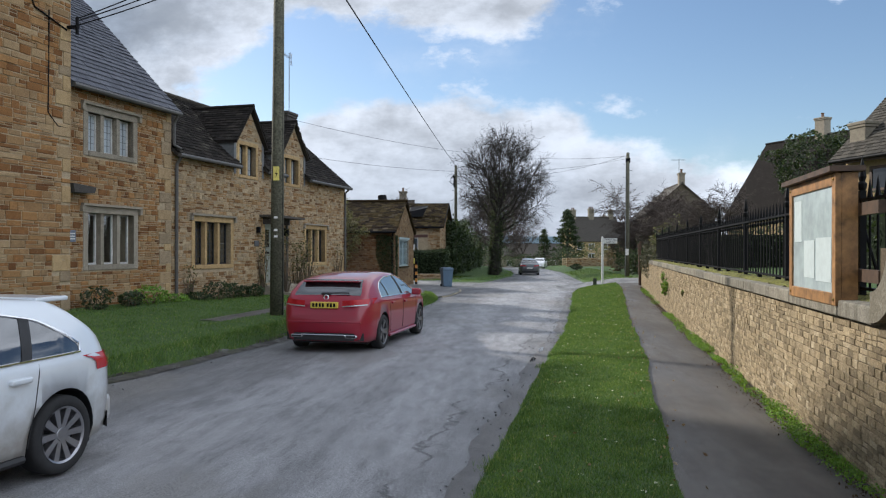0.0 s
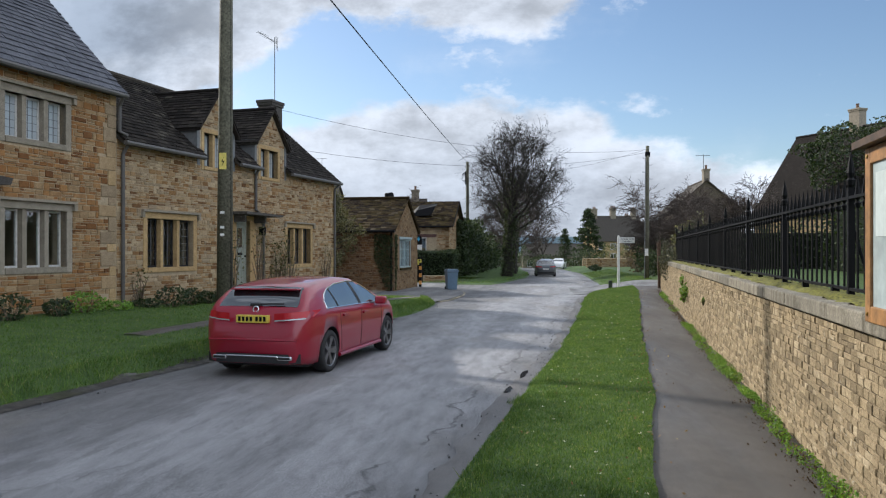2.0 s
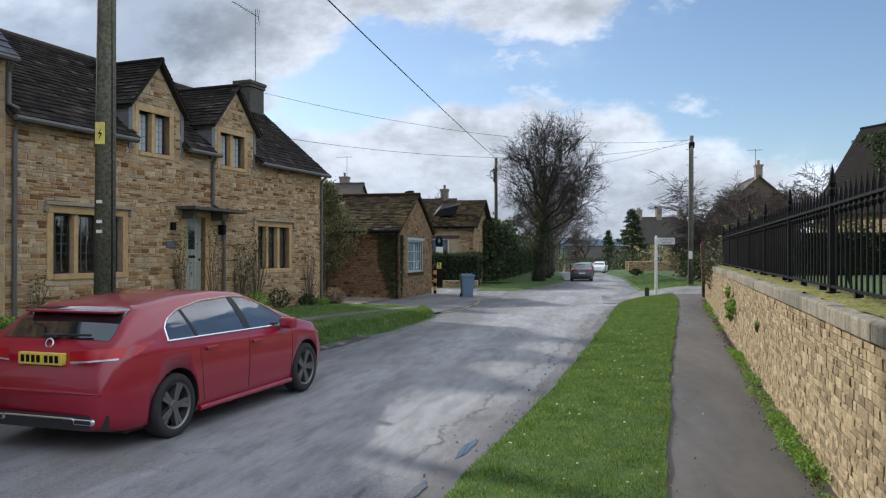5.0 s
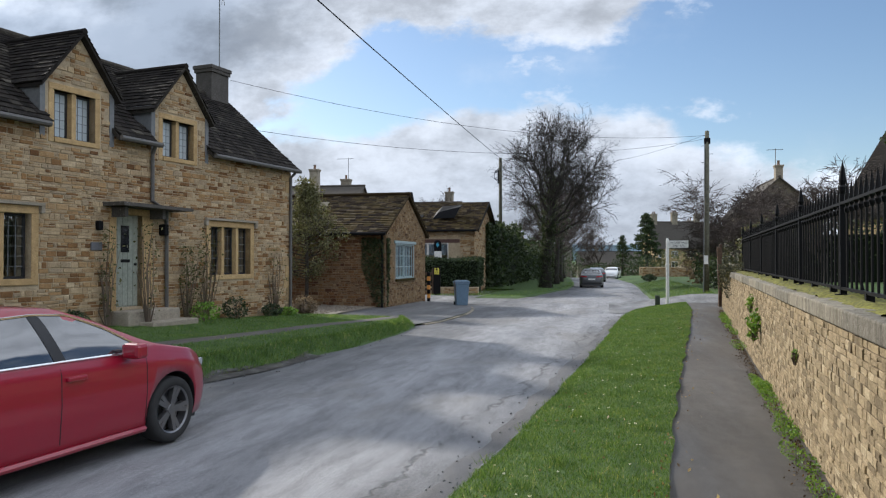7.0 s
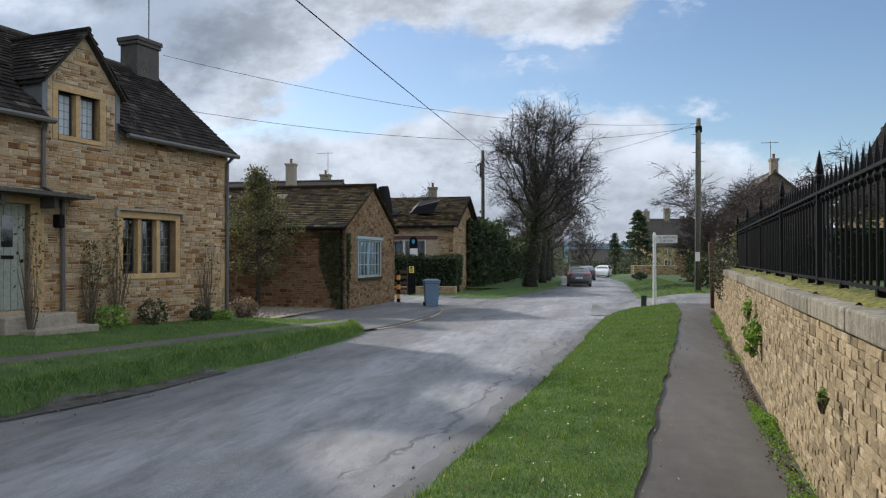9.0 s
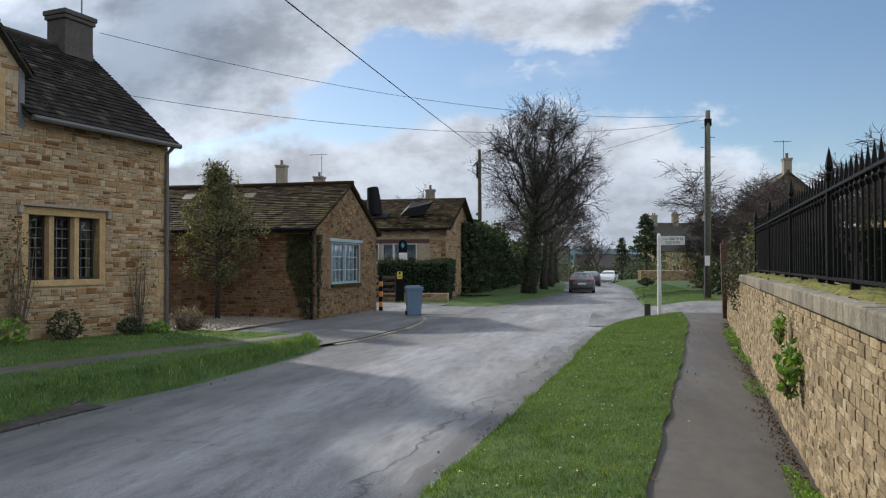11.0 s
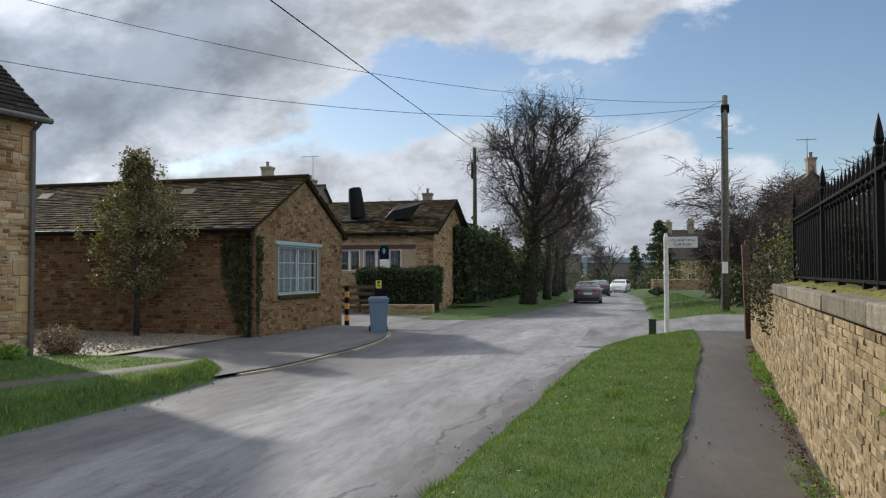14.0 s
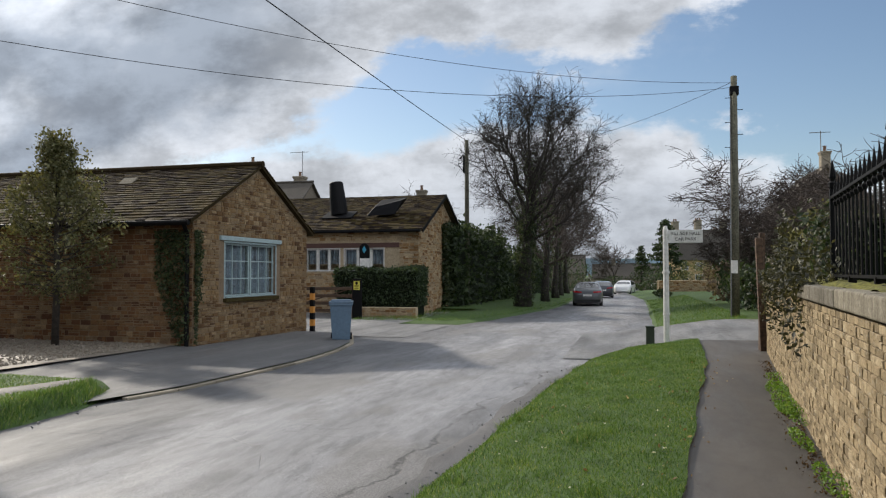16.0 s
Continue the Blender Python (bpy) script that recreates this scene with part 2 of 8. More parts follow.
def grass_mat(name, island):
    m, nt, b = material(name)
    if island:
        col = ramp(nt, varied(nt, 1), [(0.0, (0.055, 0.105, 0.016)), (0.45, (0.105, 0.185, 0.026)), (0.8, (0.16, 0.25, 0.045)), (1.0, (0.30, 0.30, 0.10))])
    else:
        col = ramp(nt, texnoise(nt, 30, 6), [(0.2, (0.030, 0.052, 0.016)), (0.5, (0.062, 0.110, 0.028)), (0.8, (0.10, 0.155, 0.042))])
    if name == "grass_blades":
        col = ramp(nt, varied(nt, 1), [(0.0, (0.046, 0.102, 0.026)), (0.45, (0.096, 0.182, 0.043)), (0.8, (0.148, 0.242, 0.062)), (0.96, (0.22, 0.28, 0.10)), (1.0, (0.42, 0.40, 0.22))])
    patch = ramp(nt, texnoise(nt, 2.4, 7, 0.68), [(0.34, (0.58, 0.64, 0.55)), (0.52, (1.0, 1.0, 1.0)), (0.68, (1.35, 1.16, 0.95))])
    nt.links.new(mixcol(nt, 0.8, col, patch, "MULTIPLY"), b.inputs["Base Color"])
    b.inputs["Roughness"].default_value = 0.75
    b.inputs["Specular IOR Level"].default_value = 0.25
    if island:
        through_leaf(nt, b, 0.32)
    if not island:
        bump(nt, b, texnoise(nt, 40, 6), 0.8, 0.03)
    return m


M_turf = grass_mat("turf", 0)
M_blade = grass_mat("grass_blades", 1)


def tarmac(name, lo, hi, wear):
    m, nt, b = material(name)
    grit = ramp(nt, texnoise(nt, 160, 3, 0.6), [(0.3, lo), (0.7, hi)])
    # patched and worn, drawn out along the street
    worn = ramp(nt, texnoise(nt, 0.9, 6, 0.62, (1.0, 0.25, 1.0)), [(0.32, (0.55, 0.55, 0.57)), (0.5, (0.95, 0.95, 0.95)), (0.68, (1.3, 1.29, 1.27))])
    col = mixcol(nt, wear, grit, worn, "MULTIPLY")
    blot = ramp(nt, texnoise(nt, 5.5, 6, 0.7), [(0.35, (0.75, 0.75, 0.76)), (0.6, (1.05, 1.05, 1.05))])
    col = mixcol(nt, 0.7, col, blot, "MULTIPLY")
    if wear > 0.8:
        # fine cracks and dark filled seams
        off = nt.nodes.new("ShaderNodeMath")
        off.operation = "SUBTRACT"
        off.inputs[1].default_value = 0.5
        nt.links.new(texnoise(nt, 0.8, 7, 0.55), off.inputs[0])
        size = nt.nodes.new("ShaderNodeMath")
        size.operation = "ABSOLUTE"
        nt.links.new(off.outputs[0], size.inputs[0])
        crack = remap(nt, size.outputs[0], 0.0015, 0.006, 1.0, 0.0)
        streak = ramp(nt, texnoise(nt, 3.2, 6, 0.6, (1.0, 0.09, 1.0)), [(0.36, (0.68, 0.68, 0.69)), (0.55, (1.0, 1.0, 1.0)), (0.7, (1.2, 1.2, 1.19))])
        col = mixcol(nt, 0.8, col, streak, "MULTIPLY")
        some = remap(nt, texnoise(nt, 0.5, 3), 0.50, 0.60)
        both = nt.nodes.new("ShaderNodeMath")
        both.operation = "MULTIPLY"
        nt.links.new(crack, both.inputs[0])
        nt.links.new(some, both.inputs[1])
        col = mixcol(nt, both.outputs[0], col, (0.03, 0.03, 0.03))
    nt.links.new(col, b.inputs["Base Color"])
    damp = remap(nt, texnoise(nt, 1.1, 6, 0.6, (1.0, 0.22, 1.0)), 0.35, 0.65, 0.48, 0.90)
    nt.links.new(damp, b.inputs["Roughness"])
    bump(nt, b, texnoise(nt, 130, 4, 0.7), 0.6, 0.006)
    return m


M_road = tarmac("worn_tarmac", (0.085, 0.084, 0.085), (0.27, 0.268, 0.268), 0.95)
M_path = tarmac("brown_grey_footpath", (0.048, 0.042, 0.036), (0.125, 0.110, 0.096), 0.75)
M_crumb = tarmac("crumbled_tarmac", (0.035, 0.033, 0.033), (0.20, 0.19, 0.185), 0.75)


def street_mat():
    """Tarmac with wear that follows the street: u runs across it, the position gives the rest."""
    m, nt, b = material("patched_street_tarmac")
    uv = nt.nodes.new("ShaderNodeUVMap").outputs[0]
    sp = nt.nodes.new("ShaderNodeSeparateXYZ")
    nt.links.new(uv, sp.inputs[0])

    def calc(op, x, y):
        n = nt.nodes.new("ShaderNodeMath")
        n.operation = op
        for sock, v in zip(n.inputs, (x, y)):
            if isinstance(v, (int, float)):
                sock.default_value = v
            else:
                nt.links.new(v, sock)
        return n.outputs[0]

    wob = remap(nt, texnoise(nt, 0.55, 6, 0.6), 0.2, 0.8, -0.09, 0.09)
    u = calc("ADD", sp.outputs[0], wob)
    g = lambda k: (k, k, k * 1.01)
    band = ramp(nt, u, [(0.02, g(0.38)), (0.14, g(0.50)), (0.30, g(0.66)), (0.42, g(1.02)), (0.55, g(1.12)), (0.63, g(0.90)), (0.72, g(1.10)), (0.83, g(1.02)), (0.90, g(0.72)), (0.97, g(0.62))])
    grit = ramp(nt, texnoise(nt, 95, 4, 0.75), [(0.30, (0.070, 0.071, 0.075)), (0.5, (0.215, 0.214, 0.218)), (0.70, (0.38, 0.375, 0.37))])
    col = mixcol(nt, 1.0, grit, band, "MULTIPLY")
    # rubbed and re-laid patches, drawn out along the street
    worn = ramp(nt, texnoise(nt, 1.5, 6, 0.62, (1.0, 0.09, 1.0)), [(0.36, g(0.78)), (0.48, g(0.98)), (0.62, g(1.12))])
    col = mixcol(nt, 0.9, col, worn, "MULTIPLY")
    mott = ramp(nt, texnoise(nt, 6.0, 6, 0.70, (1.0, 0.22, 1.0)), [(0.38, g(0.70)), (0.50, g(1.0)), (0.62, g(1.18))])
    col = mixcol(nt, 0.8, col, mott, "MULTIPLY")
    # coarse bare aggregate where the top course has gone
    bare = remap(nt, texnoise(nt, 0.42, 5, 0.6, (1.0, 0.5, 1.0)), 0.54, 0.60)
    stones_ = ramp(nt, texnoise(nt, 60, 3, 0.8), [(0.38, (0.05, 0.047, 0.046)), (0.62, (0.30, 0.285, 0.27))])
    col = mixcol(nt, calc("MULTIPLY", bare, 0.55), col, stones_)
    # one long seam by the verge, and a net of cracks here and there
    seam = calc("ABSOLUTE", calc("SUBTRACT", calc("ADD", sp.outputs[0], remap(nt, texnoise(nt, 0.9, 8, 0.65), 0.2, 0.8, -0.055, 0.055)), 0.865), 0.0)
    gap = remap(nt, seam, 0.001, 0.006, 1.0, 0.0)
    vor = nt.nodes.new("ShaderNodeTexVoronoi")
    vor.feature = "DISTANCE_TO_EDGE"
    vor.inputs["Scale"].default_value = 0.55
    geo = nt.nodes.new("ShaderNodeNewGeometry").outputs["Position"]
    jog = nt.nodes.new("ShaderNodeTexNoise")
    jog.inputs["Scale"].default_value, jog.inputs["Detail"].default_value = 1.6, 6.0
    nt.links.new(geo, jog.inputs["Vector"])
    at = nt.nodes.new("ShaderNodeVectorMath")
    at.operation = "MULTIPLY_ADD"
    nt.links.new(jog.outputs["Color"], at.inputs[0])
    at.inputs[1].default_value = (0.9, 0.9, 0.9)
    nt.links.new(geo, at.inputs[2])
    nt.links.new(at.outputs[0], vor.inputs["Vector"])
    net = calc("MULTIPLY", remap(nt, vor.outputs["Distance"], 0.001, 0.007, 1.0, 0.0), remap(nt, texnoise(nt, 0.33, 4), 0.54, 0.60, 0.0, 0.7))
    crack = calc("MAXIMUM", calc("MULTIPLY", gap, remap(nt, texnoise(nt, 0.7, 3), 0.40, 0.50)), net)
    col = mixcol(nt, calc("MULTIPLY", crack, 0.6), col, (0.022, 0.021, 0.021))
    nt.links.new(col, b.inputs["Base Color"])
    nt.links.new(remap(nt, texnoise(nt, 0.8, 6, 0.62, (1.0, 0.25, 1.0)), 0.36, 0.64, 0.50, 0.85), b.inputs["Roughness"])
    deep = calc("SUBTRACT", texnoise(nt, 85, 4, 0.75), calc("MULTIPLY", crack, 1.5))
    bump(nt, b, deep, 0.75, 0.008)
    return m


M_street = street_mat()
M_pave = tarmac("smooth_dark_tarmac", (0.085, 0.083, 0.083), (0.15, 0.148, 0.146), 0.4)
M_gravel = tarmac("pale_gravel", (0.11, 0.092, 0.07), (0.30, 0.26, 0.21), 0.3)
M_soil = plain("damp_soil", (0.055, 0.048, 0.040), 0.95, grain=0.35, scale=9, relief=0.8)
M_soil.node_tree.links.new(remap(M_soil.node_tree, texnoise(M_soil.node_tree, 1.3, 4), 0.42, 0.60, 0.30, 0.9), M_soil.node_tree.nodes["Principled BSDF"].inputs["Roughness"])


def glass_mat(name, tint, rough=0.03):
    m, nt, b = material(name)
    b.inputs["Base Color"].default_value = (*tint, 1)
    b.inputs["Roughness"].default_value = rough
    b.inputs["Specular IOR Level"].default_value = 0.8
    bump(nt, b, texnoise(nt, 3.0, 2), 0.05, 0.01)
    return m


M_pane = glass_mat("dark_window_glass", (0.02, 0.022, 0.025))
# opaque pale tint painted in for the sky's reflection in the upper panes
M_leaded = glass_mat("sky_tinted_leaded_glass", (0.40, 0.44, 0.46), 0.10)
M_carglass = glass_mat("car_glass", (0.015, 0.017, 0.02))
M_carglass.node_tree.nodes["Principled BSDF"].inputs["Coat Weight"].default_value = 1.0
M_carglass.node_tree.nodes["Principled BSDF"].inputs["Coat IOR"].default_value = 2.0
M_water = glass_mat("puddle_water", (0.02, 0.02, 0.022), 0.02)

# mesh helpers
class Mesh:
    """Collects vertices and faces of one mesh."""

    def __init__(self):
        self.v, self.f = [], []

    def add(self, verts, faces):
        k = len(self.v)
        self.v += [tuple(p) for p in verts]
        self.f += [tuple(i + k for i in f) for f in faces]
        return self

    def box(self, lo, hi, m=None, bevel=0.0):
        (a, b, c), (d, e, f) = lo, hi
        if bevel:
            r = min(bevel, abs(d - a) / 2.5, abs(e - b) / 2.5, abs(f - c) / 2.5)
            bm = bmesh.new()
            bmesh.ops.create_cube(bm, size=1)
            for v in bm.verts:
                v.co = ((a + d) / 2 + v.co.x * (d - a), (b + e) / 2 + v.co.y * (e - b), (c + f) / 2 + v.co.z * (f - c))
            bmesh.ops.bevel(bm, geom=bm.edges[:], offset=r, segments=2, affect="EDGES", profile=0.5)
            return self.take(bm, m)
        p = [Vector(q) for q in ((a, b, c), (d, b, c), (d, e, c), (a, e, c), (a, b, f), (d, b, f), (d, e, f), (a, e, f))]
        if m:
            p = [m @ q for q in p]
        return self.add(p, [(3, 2, 1, 0), (4, 5, 6, 7), (0, 1, 5, 4), (1, 2, 6, 5), (2, 3, 7, 6), (3, 0, 4, 7)])

    def take(self, bm, m=None):
        bm.verts.index_update()
        self.add([(m @ v.co) if m else v.co for v in bm.verts], [[v.index for v in f.verts] for f in bm.faces])
        bm.free()
        return self

    def tube(self, path, radii, n=8, caps=True):
        rings, k = [], len(self.v)
        pts = [Vector(p) for p in path]
        if isinstance(radii, (int, float)):
            radii = [radii] * len(pts)
        ref = Vector((0, 0, 1)) if abs((pts[-1] - pts[0]).normalized().z) < 0.9 else Vector((1, 0, 0))
        for i, p in enumerate(pts):
            d = (pts[min(i + 1, len(pts) - 1)] - pts[max(i - 1, 0)]).normalized()
            x = d.cross(ref).normalized()
            y = d.cross(x)
            self.v += [tuple(p + (x * math.cos(j * math.tau / n) + y * math.sin(j * math.tau / n)) * radii[i]) for j in range(n)]
        for i in range(len(pts) - 1):
            for j in range(n):
                a, b = k + i * n + j, k + i * n + (j + 1) % n
                self.f.append((a, b, b + n, a + n))
        if caps:
            self.f.append(tuple(range(k, k + n))[::-1])
            self.f.append(tuple(range(k + (len(pts) - 1) * n, k + len(pts) * n)))
        return self

    def prism(self, outline, depth, m=None):
        """An outline of (x, z) points, drawn out along y from depth[0] to depth[1]."""
        n = len(outline)
        p = [Vector((x, depth[0], z)) for x, z in outline] + [Vector((x, depth[1], z)) for x, z in outline]
        if m:
            p = [m @ q for q in p]
        return self.add(p, [tuple(range(n)), tuple(range(2 * n - 1, n - 1, -1))] + [((i + 1) % n, i, n + i, n + (i + 1) % n) for i in range(n)])

    def lathe(self, profile, n=16, m=None):
        """A profile of (radius, z) points turned round the z axis."""
        k = len(profile)
        p = [Vector((r * math.cos(j * math.tau / n), r * math.sin(j * math.tau / n), z)) for j in range(n) for r, z in profile]
        if m:
            p = [m @ q for q in p]
        return self.add(p, [(j * k + i, ((j + 1) % n) * k + i, ((j + 1) % n) * k + i + 1, j * k + i + 1) for j in range(n) for i in range(k - 1)])


def empty(name, m=None):
    ob = new(name)
    ob.empty_display_size = 0.2
    if m is not None:
        ob.matrix_world = m
    return ob


def part(name, mesh, mat, parent=None, label="", smooth=False, at=None):
    """Links a mesh as one object under a thing or a part."""
    me = bpy.data.meshes.new(name)
    me.from_pydata(mesh.v, [], mesh.f)
    for one in (mat if isinstance(mat, (list, tuple)) else [mat]):
        me.materials.append(one)
    if smooth:
        me.shade_smooth()
    me.update()
    ob = new(name, me)
    if parent:
        ob.parent = parent
    if at is not None:
        ob.matrix_local = at
    if label:
        ob["label"] = label
    return ob


def lerp_line(pts, y):
    for (x0, y0), (x1, y1) in zip(pts, pts[1:]):
        if y <= y1:
            return x0 + (x1 - x0) * (y - y0) / (y1 - y0)
    return pts[-1][0]


# plan: heights and edges of road, verge, path and wall, by distance along the street
def road_z(y):
    return -0.0072 * (y - 12) if y < 110 else -0.706 - 0.03 * (min(y, 320) - 110)


ROAD_R = [(-1.9, -40), (-1.1, -8), (-0.75, 0), (-0.36, 4), (0.42, 11.3), (0.95, 15.5), (1.35, 19.6), (1.75, 24.3), (2.05, 28), (2.3, 32), (2.65, 35), (3.3, 37.2)]
ROAD_L = [(-9.5, -40), (-7.4, -4), (-6.8, 2), (-5.67, 8.6), (-5.0, 13), (-4.35, 17), (-3.75, 20), (-3.55, 22.2), (-3.15, 24.5), (-3.05, 27), (-3.15, 29.4), (-3.62, 30.7)]
PATH_L = [(0.2, -40), (0.4, -8), (0.75, 0), (1.15, 4.0), (2.1, 11.2), (3.1, 20.3), (3.95, 27), (4.75, 34), (4.9, 37.2)]


def wall_x(y):
    return 4.33 + 0.106 * (y - 21.1)


def path_z(y):
    return lerp_line([(0.24, -40), (0.18, 0), (0.10, 10), (0.06, 21), (0.10, 29), (0.2, 36), (0.3, 46), (0.3, 400)], y) if y > -40 else 0.24


def lawn_z(x, y):
    """Height of the lawn before the houses: a bank at the road, then a gentle rise to the walls."""
    edge = lerp_line(ROAD_L, y)
    front = -9.25 + 0.178 * (y - 19.4)
    d = max(0.0, edge - x)
    top = lerp_line([(0.24, -40), (0.24, 20), (0.16, 25), (0.05, 31)], y)
    back = lerp_line([(0.6, -40), (0.52, 18), (0.30, 25), (0.1, 31)], y)
    k = min(1.0, d / max(0.5, edge - front))
    rise = min(1.0, d / 0.35)
    return road_z(y) * (1 - rise) + (top + (back - top) * k) * (rise * rise * (3 - 2 * rise)) - 0.03 * (1 - rise)


def sheet(rows):
    """A mesh from rows of points, each row as long as the next."""
    m, n = Mesh(), len(rows[0])
    for r in rows:
        m.v += [tuple(p) for p in r]
    m.f = [(i * n + j, i * n + j + 1, (i + 1) * n + j + 1, (i + 1) * n + j) for i in range(len(rows) - 1) for j in range(n - 1)]
    return m


def rough(x, y, scale, amount):
    return noise.noise((x * scale, y * scale, 3.3)) * amount


def frange(a, b, step):
    n = max(1, round((b - a) / step))
    return [a + (b - a) * i / n for i in range(n + 1)]

# ground, road, verges, paths
gy = [-600, -150, -60, -20, 0, 20, 40, 60, 80, 95, 110, 130, 160, 200, 260, 320, 500, 900, 1500, 2600]
gx = [-2600, -900, -300, -120, -60, -30, -15, -8, 0, 8, 15, 30, 60, 120, 300, 900, 2600]
tagged(part("ground", sheet([[(x, y, road_z(max(y, -40)) - 0.35) for x in gx] for y in gy]), M_turf), kind="structure", label="wide green fields and gardens round the street", category="ground")


def crossfall(x, y):
    return road_z(y) - 0.012 * abs(x - 0.5 * (lerp_line(ROAD_L, min(y, 30)) + lerp_line(ROAD_R, min(y, 36)))) * 0.3 + rough(x, y, 0.5, 0.012)


FAR_R = [(4.2, 30), (4.3, 47), (4.4, 54), (4.6, 80), (3.6, 100), (2.2, 130)]
FAR_L = [(-3.2, 30), (-2.9, 31.3), (-2.75, 35.1), (-2.9, 37.2), (-3.3, 39.3), (-4.4, 42.2), (-4.4, 46.5), (-2.4, 48.7), (-1.7, 51.6), (-0.5, 62), (-0.3, 70), (-0.9, 85), (-1.8, 100), (-3.5, 130)]
rows = []
for y in frange(-40, 130, 0.8):
    a = lerp_line(ROAD_L, y) - 0.3 if y < 30 else lerp_line(FAR_L, y) - 0.05
    b = lerp_line(ROAD_R, y) + 0.25 if y < 36 else lerp_line(FAR_R, y) + 0.1
    rows.append([(a + (b - a) * k / 14, y, crossfall(a + (b - a) * k / 14, y)) for k in range(15)])
street = tagged(part("road", sheet(rows), M_street, smooth=True), kind="structure", label="worn grey tarmac village street with damp patches", category="road")
across_uv = street.data.uv_layers.new(name="across")
for lp in street.data.loops:
    across_uv.data[lp.index].uv = ((lp.vertex_index % 15) / 14, street.data.vertices[lp.vertex_index].co.y / 100)
# mouth of the side road by the brick-built workshop, and the drive opposite
rows = [[(x, y, road_z(y) + 0.004 + (0.012 * max(0, -4 - x))) for x in frange(-26, -2.6, 0.9)] for y in frange(41.6, 59.5, 0.7)]
tagged(part("side_road", sheet(rows), M_road, smooth=True), kind="structure", label="grey tarmac side road beside the stone workshop", category="road")


def drive_z(x, y):
    k = min(1.0, max(0.0, (x - 3.0) / 3.0))
    return road_z(y) * (1 - k) + 0.22 * k + 0.006


rows = [[(x, y, drive_z(x, y)) for x in frange(2.2, 16, 0.6)] for y in frange(36.9, 44.5, 0.6)]
tagged(part("drive", sheet(rows), M_road, smooth=True), kind="structure", label="pale tarmac drive mouth by the signpost", category="road")


def verge_z(x, y):
    a, b = lerp_line(ROAD_R, y), lerp_line(PATH_L, y)
    k = min(1.0, max(0.0, (x - a) / max(0.1, b - a)))
    edge = min(1.0, max(0.0, (x - a) / 0.22))
    return road_z(y) + (path_z(y) + 0.03 - road_z(y)) * (0.45 * edge + 0.55 * k) - 0.02 * (1 - edge) + rough(x, y, 1.3, 0.02) * edge


rows = []
for y in frange(-40, 37.2, 0.35):
    a, b = lerp_line(ROAD_R, y) + rough(0, y, 0.9, 0.12), lerp_line(PATH_L, y) + rough(9, y, 1.1, 0.06)
    rows.append([(a + (b - a) * k, y, verge_z(a + (b - a) * k, y)) for k in (0, 0.04, 0.09, 0.16, 0.28, 0.4, 0.52, 0.64, 0.76, 0.88, 1.0)])
end = rows[-1]
for i, grow in enumerate((0.35, 0.6, 0.75)):
    c = sum(p[0] for p in end) / len(end)
    rows.append([(c + (p[0] - c) * (0.85, 0.6, 0.2)[i], p[1] + grow, p[2] - (0.02, 0.07, 0.2)[i]) for p in end])
tagged(part("grass_verge", sheet(rows), M_turf, smooth=True), kind="structure", label="green mown grass verge between road and footpath", category="verge")
rows = []
for y in frange(-40, 37.4, 0.5):
    a, b = lerp_line(PATH_L, y) - 0.08, wall_x(y) + 0.1
    rows.append([(a + (b - a) * k / 6, y, path_z(y) + rough(a + k, y, 0.8, 0.01)) for k in range(7)])
tagged(part("footpath", sheet(rows), M_path, smooth=True), kind="structure", label="narrow brown-grey tarmac footpath beside the stone wall", category="path")
# broken crumbling edge of the road along the verge
rows = [[(lerp_line(ROAD_R, y) - d + rough(4, y, 1.7, 0.16) * (d > 0), y, road_z(y) + h) for d, h in ((0.2, 0.0), (0.13, 0.012), (0.05, 0.006), (-0.05, -0.01))] for y in frange(-20, 36, 0.3)]
tagged(part("road_edge", sheet(rows), M_crumb, smooth=True), kind="structure", label="crumbled muddy edge of the road", category="gutter")
# lawn before the cottages, with its bank
rows = []
for y in frange(-40, 30.7, 0.4):
    e, f = lerp_line(ROAD_L, y) + rough(2, y, 1.1, 0.12), -9.25 + 0.178 * (y - 19.4) - 0.3
    xs = [e, e - 0.08, e - 0.17, e - 0.28, e - 0.4] + [e - 0.4 + (f - e + 0.4) * k / 9 for k in range(1, 10)]
    rows.append([(x, y, lawn_z(x, y) + rough(x, y, 1.5, 0.02) * (x < e - 0.1)) for x in xs])
tagged(part("lawn", sheet(rows), M_turf, smooth=True), kind="structure", label="green lawn with a raised bank before the cottages", category="lawn")
# dark strip on the bank: bare soil, and the grass fringe's shade painted with it
rows = []
for y in frange(-40, 22.5, 0.25):
    e = lerp_line(ROAD_L, y) + rough(2, y, 1.1, 0.12)
    rows.append([(e - d + rough(d * 9, y, 2.5, 0.05), y, lawn_z(e - d, y) + 0.014 + rough(3 + d * 5, y, 3.0, 0.02)) for d in (-0.06, -0.02, 0.02, 0.06, 0.09, 0.12)])
tagged(part("bank", sheet(rows), M_soil), kind="structure", label="dark soil strip on the lawn's bank, with the overhang's shade in it", category="bank")
# muddy gutter below the lawn's bank
rows = [[(lerp_line(ROAD_L, y) + d + rough(7, y, 0.8, 0.15) * (d > 0), y, road_z(y) + h) for d, h in ((-0.06, 0.03), (0.04, 0.014), (0.10, 0.006), (0.17, 0.0))] for y in frange(-20, 22.5, 0.4)]
tagged(part("gutter", sheet(rows), M_soil, smooth=True), kind="structure", label="muddy gutter below the grass bank", category="gutter")


# pavement before the workshop, its kerb, and the gravel drive
def pave_x(y):
    return lerp_line(FAR_L, y)


